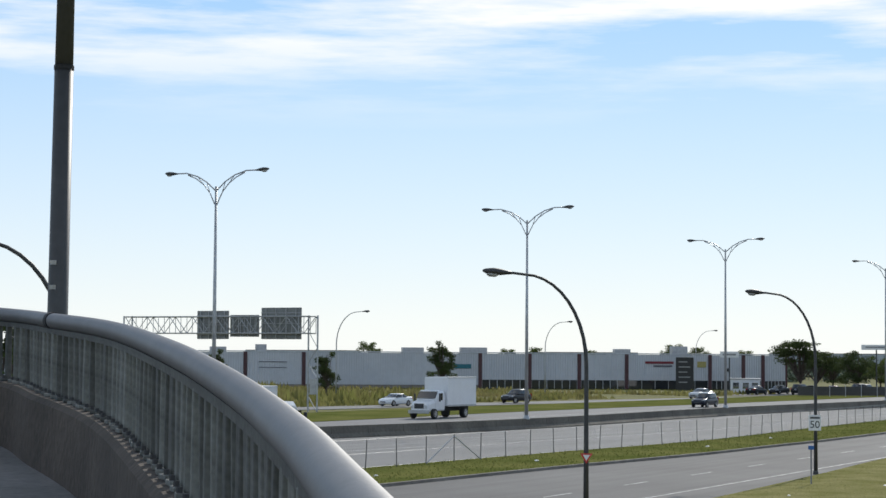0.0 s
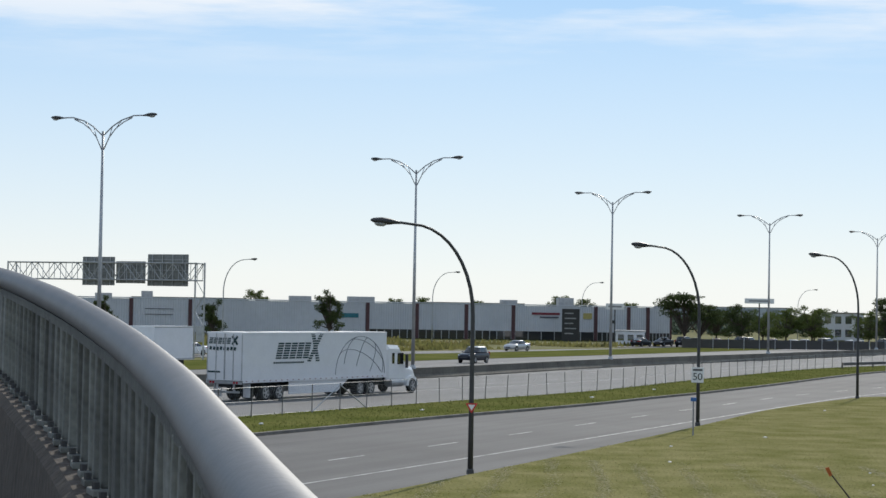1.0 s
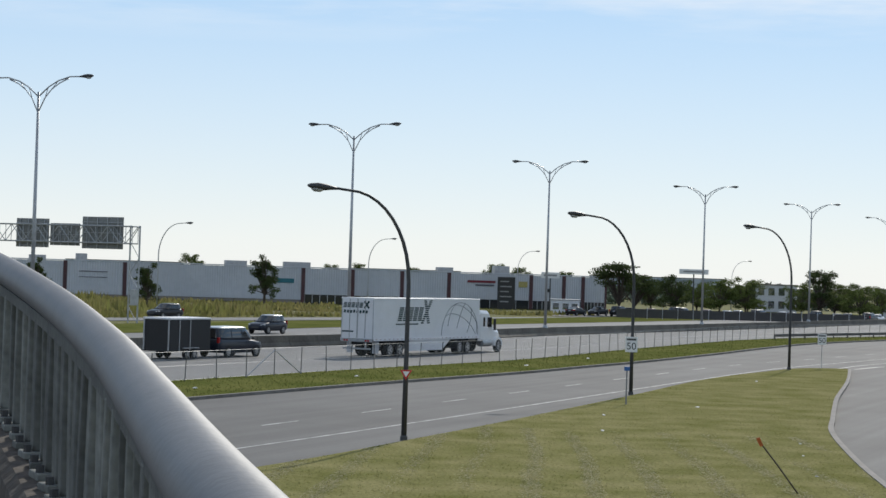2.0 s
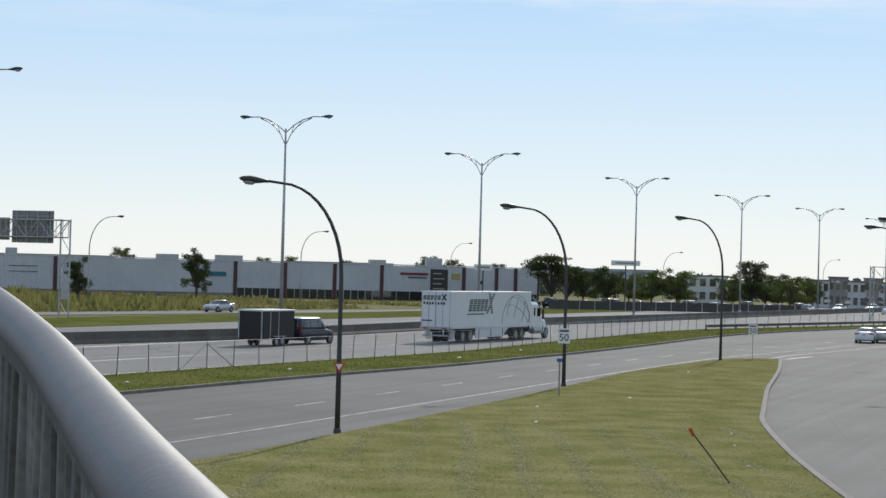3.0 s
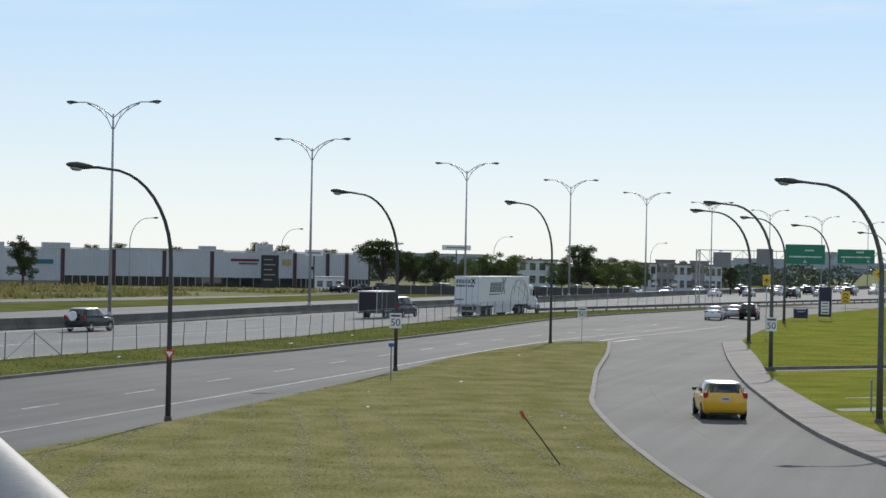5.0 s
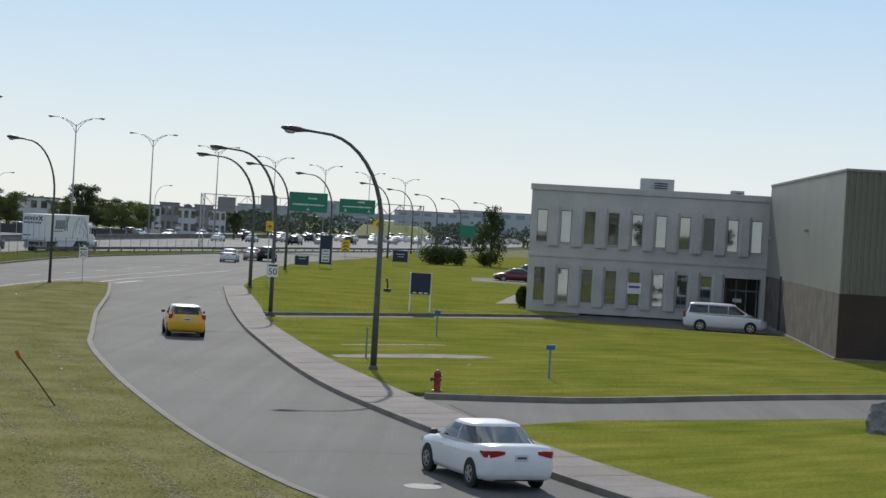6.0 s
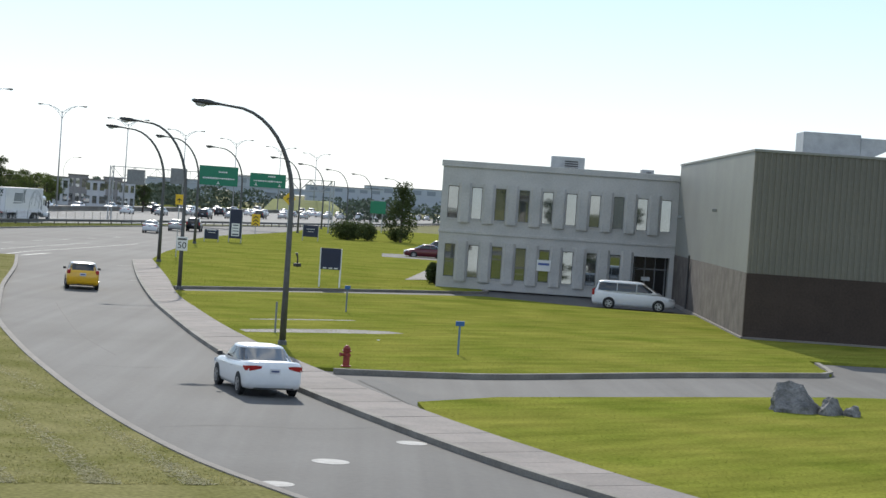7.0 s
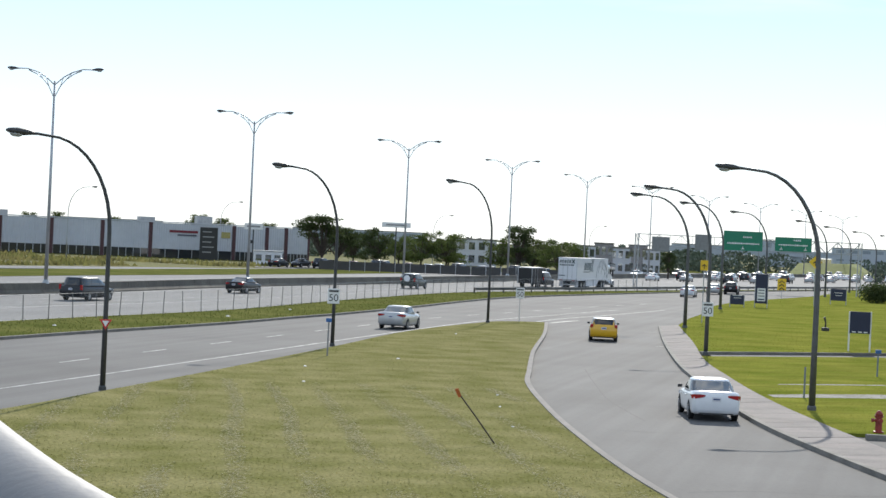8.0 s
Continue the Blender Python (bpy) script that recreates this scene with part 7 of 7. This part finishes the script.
PVAN.matrix_basis = pose(56.15, 107.9, 0.0, 0, 0, -29)
PMAR = car("sedan_car", "sedan", "maroon sedan parked beyond the office", P_MAROON)
PMAR.matrix_basis = pose(72.6, 186, 0.02, 0, 0, 165)
PGRY = car("sport_utility_car", "suv", "dark sport utility car parked beyond the office", P_GREY)
PGRY.matrix_basis = pose(76.5, 193, 0.02, 0, 0, 160)
sheet("side_parking", [(66, 181), (70, 192), (95, 200), (95, 176), (72, 178)], 0.12, M_ASPHALT, "asphalt parking strip beyond the office")

# car park by the trees and queue of traffic in the distance
park = [BLKS, Q_A, FARG, BLKS, PMAR, MINI, FARD, Q_A, FARW]
for k in range(17):
    a = -1.6 - k * 0.52 - 0.12 * (k % 3)
    r = 318 + 6 * (k % 2) + k * 1.5
    x, y = at_polar(a, r)
    o = copy_thing(park[(k * 3 + k // 4) % len(park)], pose(x, y, 0, 0, 0, 60 + 180 * (k % 2)))
    tagged(o, "parked car by the trees across the highway", "", "parked cars")
sheet("car_park", [at_polar(-0.9, 308), at_polar(-0.9, 342), at_polar(-11.5, 372), at_polar(-11.5, 330)], -0.03, M_ASPHALT, "asphalt car park across the highway")
screen = empty("screen_fence")
tagged(screen, "dark mesh screen fence along the car park", "fence")
bm = bmesh.new()
box(bm, -1.2, 1.2, -0.02, 0.02, 0.15, 1.55)
first = part("panel", bm, mat("dark_screen_mesh", (0.075, 0.072, 0.07), 0.85, vary=0.2, scale=0.5), screen)
bm = bmesh.new()
box(bm, -0.05, 0.05, -0.05, 0.05, 0, 1.8)
stake = part("post", bm, M_STEEL, screen)
for k in range(16):
    x, y = at_polar(-3.0 - 0.455 * 0.98 * k, 306 + 0.9 * k)
    m = pose(x, y, 0, 0, 0, -4 + k * 1.2)
    for src in (first, stake):
        o = src if k == 0 else new(src.name.split(".")[0], src.data)
        o.parent = screen
        o.matrix_basis = m @ pose(1.22 if src is stake else 0, 0, 0)
rq = random.Random(11)
for k in range(60):
    lane = k % 4
    yy = 345 + (k // 4) * 19 + rq.uniform(-8, 8)
    bx = np.interp(yy, [p.y for p in BARRIER], [p.x for p in BARRIER])
    off = (5.5, 9.5, 18.5, -6.5)[lane]
    o = copy_thing(rq.choice([FARW, FARG, FARG, FARD, FARW, Q_B, PVAN, FARG, Q_C, MINI]), pose(bx + off * 1.1 + (yy - 300) * 0.05, yy, 0.01, 0, 0, 64 + (180 if off < 0 else 0)))
    tagged(o, "car queueing in the distant traffic", "", "distant traffic")


# ---- paving slabs of the sidewalk ----
def paving():
    walkway = bpy.data.objects["sidewalk"]
    inner, outer = [p for p in RAMP_CURB if 26 < p.y], [p for p in WALK_EDGE if 26 < p.y]

    def cum(line):
        acc = [0.0]
        for a, b2 in zip(line, line[1:]):
            acc.append(acc[-1] + (b2 - a).length)
        return acc
    ca, cb = cum(inner), cum(outer)
    n = int(ca[-1] / 1.6)

    def pt(line, acc, f):
        return np.interp(acc[-1] * f, acc, [p.x for p in line]), np.interp(acc[-1] * f, acc, [p.y for p in line])
    m = mat("sidewalk_slab", (0.225, 0.195, 0.178), 0.9, vary=0.14, scale=0.8, fine=12.0, bump=0.25, color2=(0.17, 0.15, 0.138), piece=0.12)
    for k in range(n):
        f0, f1 = (k + 0.008) / n, (k + 0.992) / n
        bm = bmesh.new()
        q = [pt(inner, ca, f0), pt(outer, cb, f0), pt(outer, cb, f1), pt(inner, ca, f1)]
        c = (sum(p[0] for p in q) / 4, sum(p[1] for p in q) / 4)
        dz = random.uniform(-0.004, 0.004)
        loft(bm, [[(p[0], p[1], 0.06) for p in q], [(c[0] + (p[0] - c[0]) * 0.995, c[1] + (p[1] - c[1]) * 0.995, 0.135 + dz) for p in q]])
        part("paving_slab", bm, m, walkway)


paving()


def crack(pts, w, label):
    bm = bmesh.new()
    line = resample(pts, 0.4)
    for i, (a, b2) in enumerate(zip(line, line[1:])):
        d = (b2 - a).normalized()
        r = Vector((d.y, -d.x, 0)) * w * random.uniform(0.5, 1.0)
        j = Vector((random.uniform(-0.03, 0.03), random.uniform(-0.03, 0.03), 0))
        bm.faces.new([bm.verts.new((p.x, p.y, 0.0045)) for p in (a - r + j, a + r + j, b2 + r, b2 - r)])
    tagged(part("crack", bm, mat("tar_filled_crack", (0.045, 0.045, 0.046), 0.8, vary=0.2)), label, "", "", "structure")


crack([(11.2, 45.5), (13.0, 46.1), (15.2, 45.8), (17.2, 46.4)], 0.03, "dark tar-filled crack across the ramp")
crack([(12.2, 60.5), (14.0, 60.1), (15.5, 60.8)], 0.03, "dark tar-filled crack in the ramp")
crack([(14.2, 64), (14.6, 72), (15.6, 80), (17.0, 90)], 0.025, "long dark seam along the ramp")
crack([(13.5, 70.5), (16.0, 70.2), (18.6, 70.8)], 0.03, "dark tar-filled crack across the ramp")
crack([(17.2, 88), (19.5, 87.6), (21.3, 88.2)], 0.03, "dark tar-filled crack across the ramp")
crack([(-8, 66), (-2, 84), (5, 104), (12, 124)], 0.03, "long dark seam along the service road")
crack([(-12.5, 76), (-4.5, 73)], 0.03, "dark tar-filled crack across the service road")
crack([(-2.0, 104), (6.0, 100)], 0.03, "dark tar-filled crack across the service road")


# ---- all that moves ----
def drive(ob, rows, z=0.006, back=0.0):
    """Rows of (seconds, x, y); the heading follows the way, back shifts the origin along it."""
    out = []
    for i, (t, x, y) in enumerate(rows):
        a, b2 = rows[max(i - 1, 0)], rows[min(i + 1, len(rows) - 1)]
        h = math.atan2(b2[2] - a[2], b2[1] - a[1])
        out.append((t, pose(x + math.cos(h) * back, y + math.sin(h) * back, z, 0, 0, math.degrees(h))))
    walk(ob, out)



def motions():
    drive(SEMI, [(0.0, -22.92, 109.96), (0.5, -17.82, 120.66), (1.0, -12.72, 131.36), (1.5, -7.74, 141.81), (3.5, 11.96, 183.12), (5.5, 31.45, 223.99), (8.0, 53.21, 269.64)], back=-19.7)
    drive(BOXT, [(0.0, -23.89, 183.53), (1.0, -34.83, 156.03), (3.0, -57.0, 101.0), (8.0, -111.4, -36.43)])
    drive(SUVW, [(0.0, 0.42, 232.81), (0.5, -5.96, 217.88), (1.0, -11.79, 204.22), (3.0, -34.5, 150.0), (8.0, -93.44, 13.05)])
    drive(CVAN, [(0.0, -34.52, 96.66), (1.5, -22.73, 121.4), (3.0, -10.93, 146.13), (3.5, -5.44, 157.65), (4.0, -0.35, 168.32), (5.5, 17.43, 205.62), (8.0, 42.51, 258.21)])
    drive(CTRL, [(0.0, -34.52, 96.66), (1.5, -22.73, 121.4), (3.0, -10.93, 146.13), (3.5, -5.44, 157.65), (4.0, -0.35, 168.32), (5.5, 17.43, 205.62), (8.0, 42.51, 258.21)], back=-6.0)
    drive(JEEP, [(0.0, -66.61, 35.17), (4.2, -22.53, 127.63), (5.3, -10.98, 151.85), (7.6, 16.95, 210.42), (8.0, 21.53, 220.04)])
    drive(BLKS, [(0.0, -66.93, 34.5), (4.0, -32.5, 106.7), (8.0, 1.93, 178.93)])
    drive(MINI, [(0.0, -78.82, 2.6), (4.0, -44.4, 74.8), (8.0, -9.96, 147.02)])
    drive(Q_A, [(0.0, -23.06, 244.73), (1.5, -35.65, 223.75), (8.0, -90.2, 132.83)])
    drive(Q_B, [(0.0, -0.01, 283.15), (1.0, -9.49, 267.35), (3.0, -28.45, 235.74), (3.5, -32.81, 228.49), (4.0, -37.87, 220.06), (8.0, -78.33, 152.62)])
    drive(Q_C, [(0.0, -35.2, 224.51), (1.0, -43.33, 210.95), (8.0, -100.27, 116.06)])
    drive(SILV, [(0.0, -62.0, -58.0), (3.0, -34.0, 8.0), (5.0, -14.5, 52.0), (6.5, -1.3, 89.0), (7.6, 7.97, 114.11), (8.0, 11.23, 123.03)])
    drive(FARW, [(0.0, 29.74, 157.84), (3.5, 40.42, 188.34), (5.5, 46.52, 205.77), (6.5, 50.69, 217.69), (8.0, 57.5, 237.3)])
    drive(FARG, [(0.0, 31.5, 163.0), (3.5, 42.6, 190.5), (5.5, 50.96, 214.75), (6.5, 56.93, 231.8), (8.0, 66.0, 258.0)])
    drive(FARD, [(0.0, 36.0, 168.0), (3.5, 46.0, 195.0), (5.5, 51.77, 211.35), (6.5, 59.46, 233.32), (8.0, 69.5, 262.0)])
    drive(YELL, [(0.0, 24.2, 6.5), (1.0, 19.6, 18.5), (2.0, 16.2, 31.0), (3.0, 15.1, 43.9), (4.0, 15.27, 56.29), (4.2, 15.45, 59.47), (5.5, 17.0, 78.5), (6.5, 19.0, 92.9), (7.0, 20.4, 101.0), (7.5, 21.8, 109.3), (8.0, 23.1, 116.6)], back=1.93)
    drive(CIVIC, [(0.0, 42.0, -42.0), (3.0, 27.6, -2.0), (4.0, 23.2, 11.5), (5.0, 18.2, 24.8), (5.5, 16.6, 31.5), (6.0, 15.75, 39.3), (6.5, 15.85, 45.8), (7.0, 16.15, 52.3), (7.6, 16.25, 59.6), (8.0, 16.8, 64.6)], back=2.2)


motions()
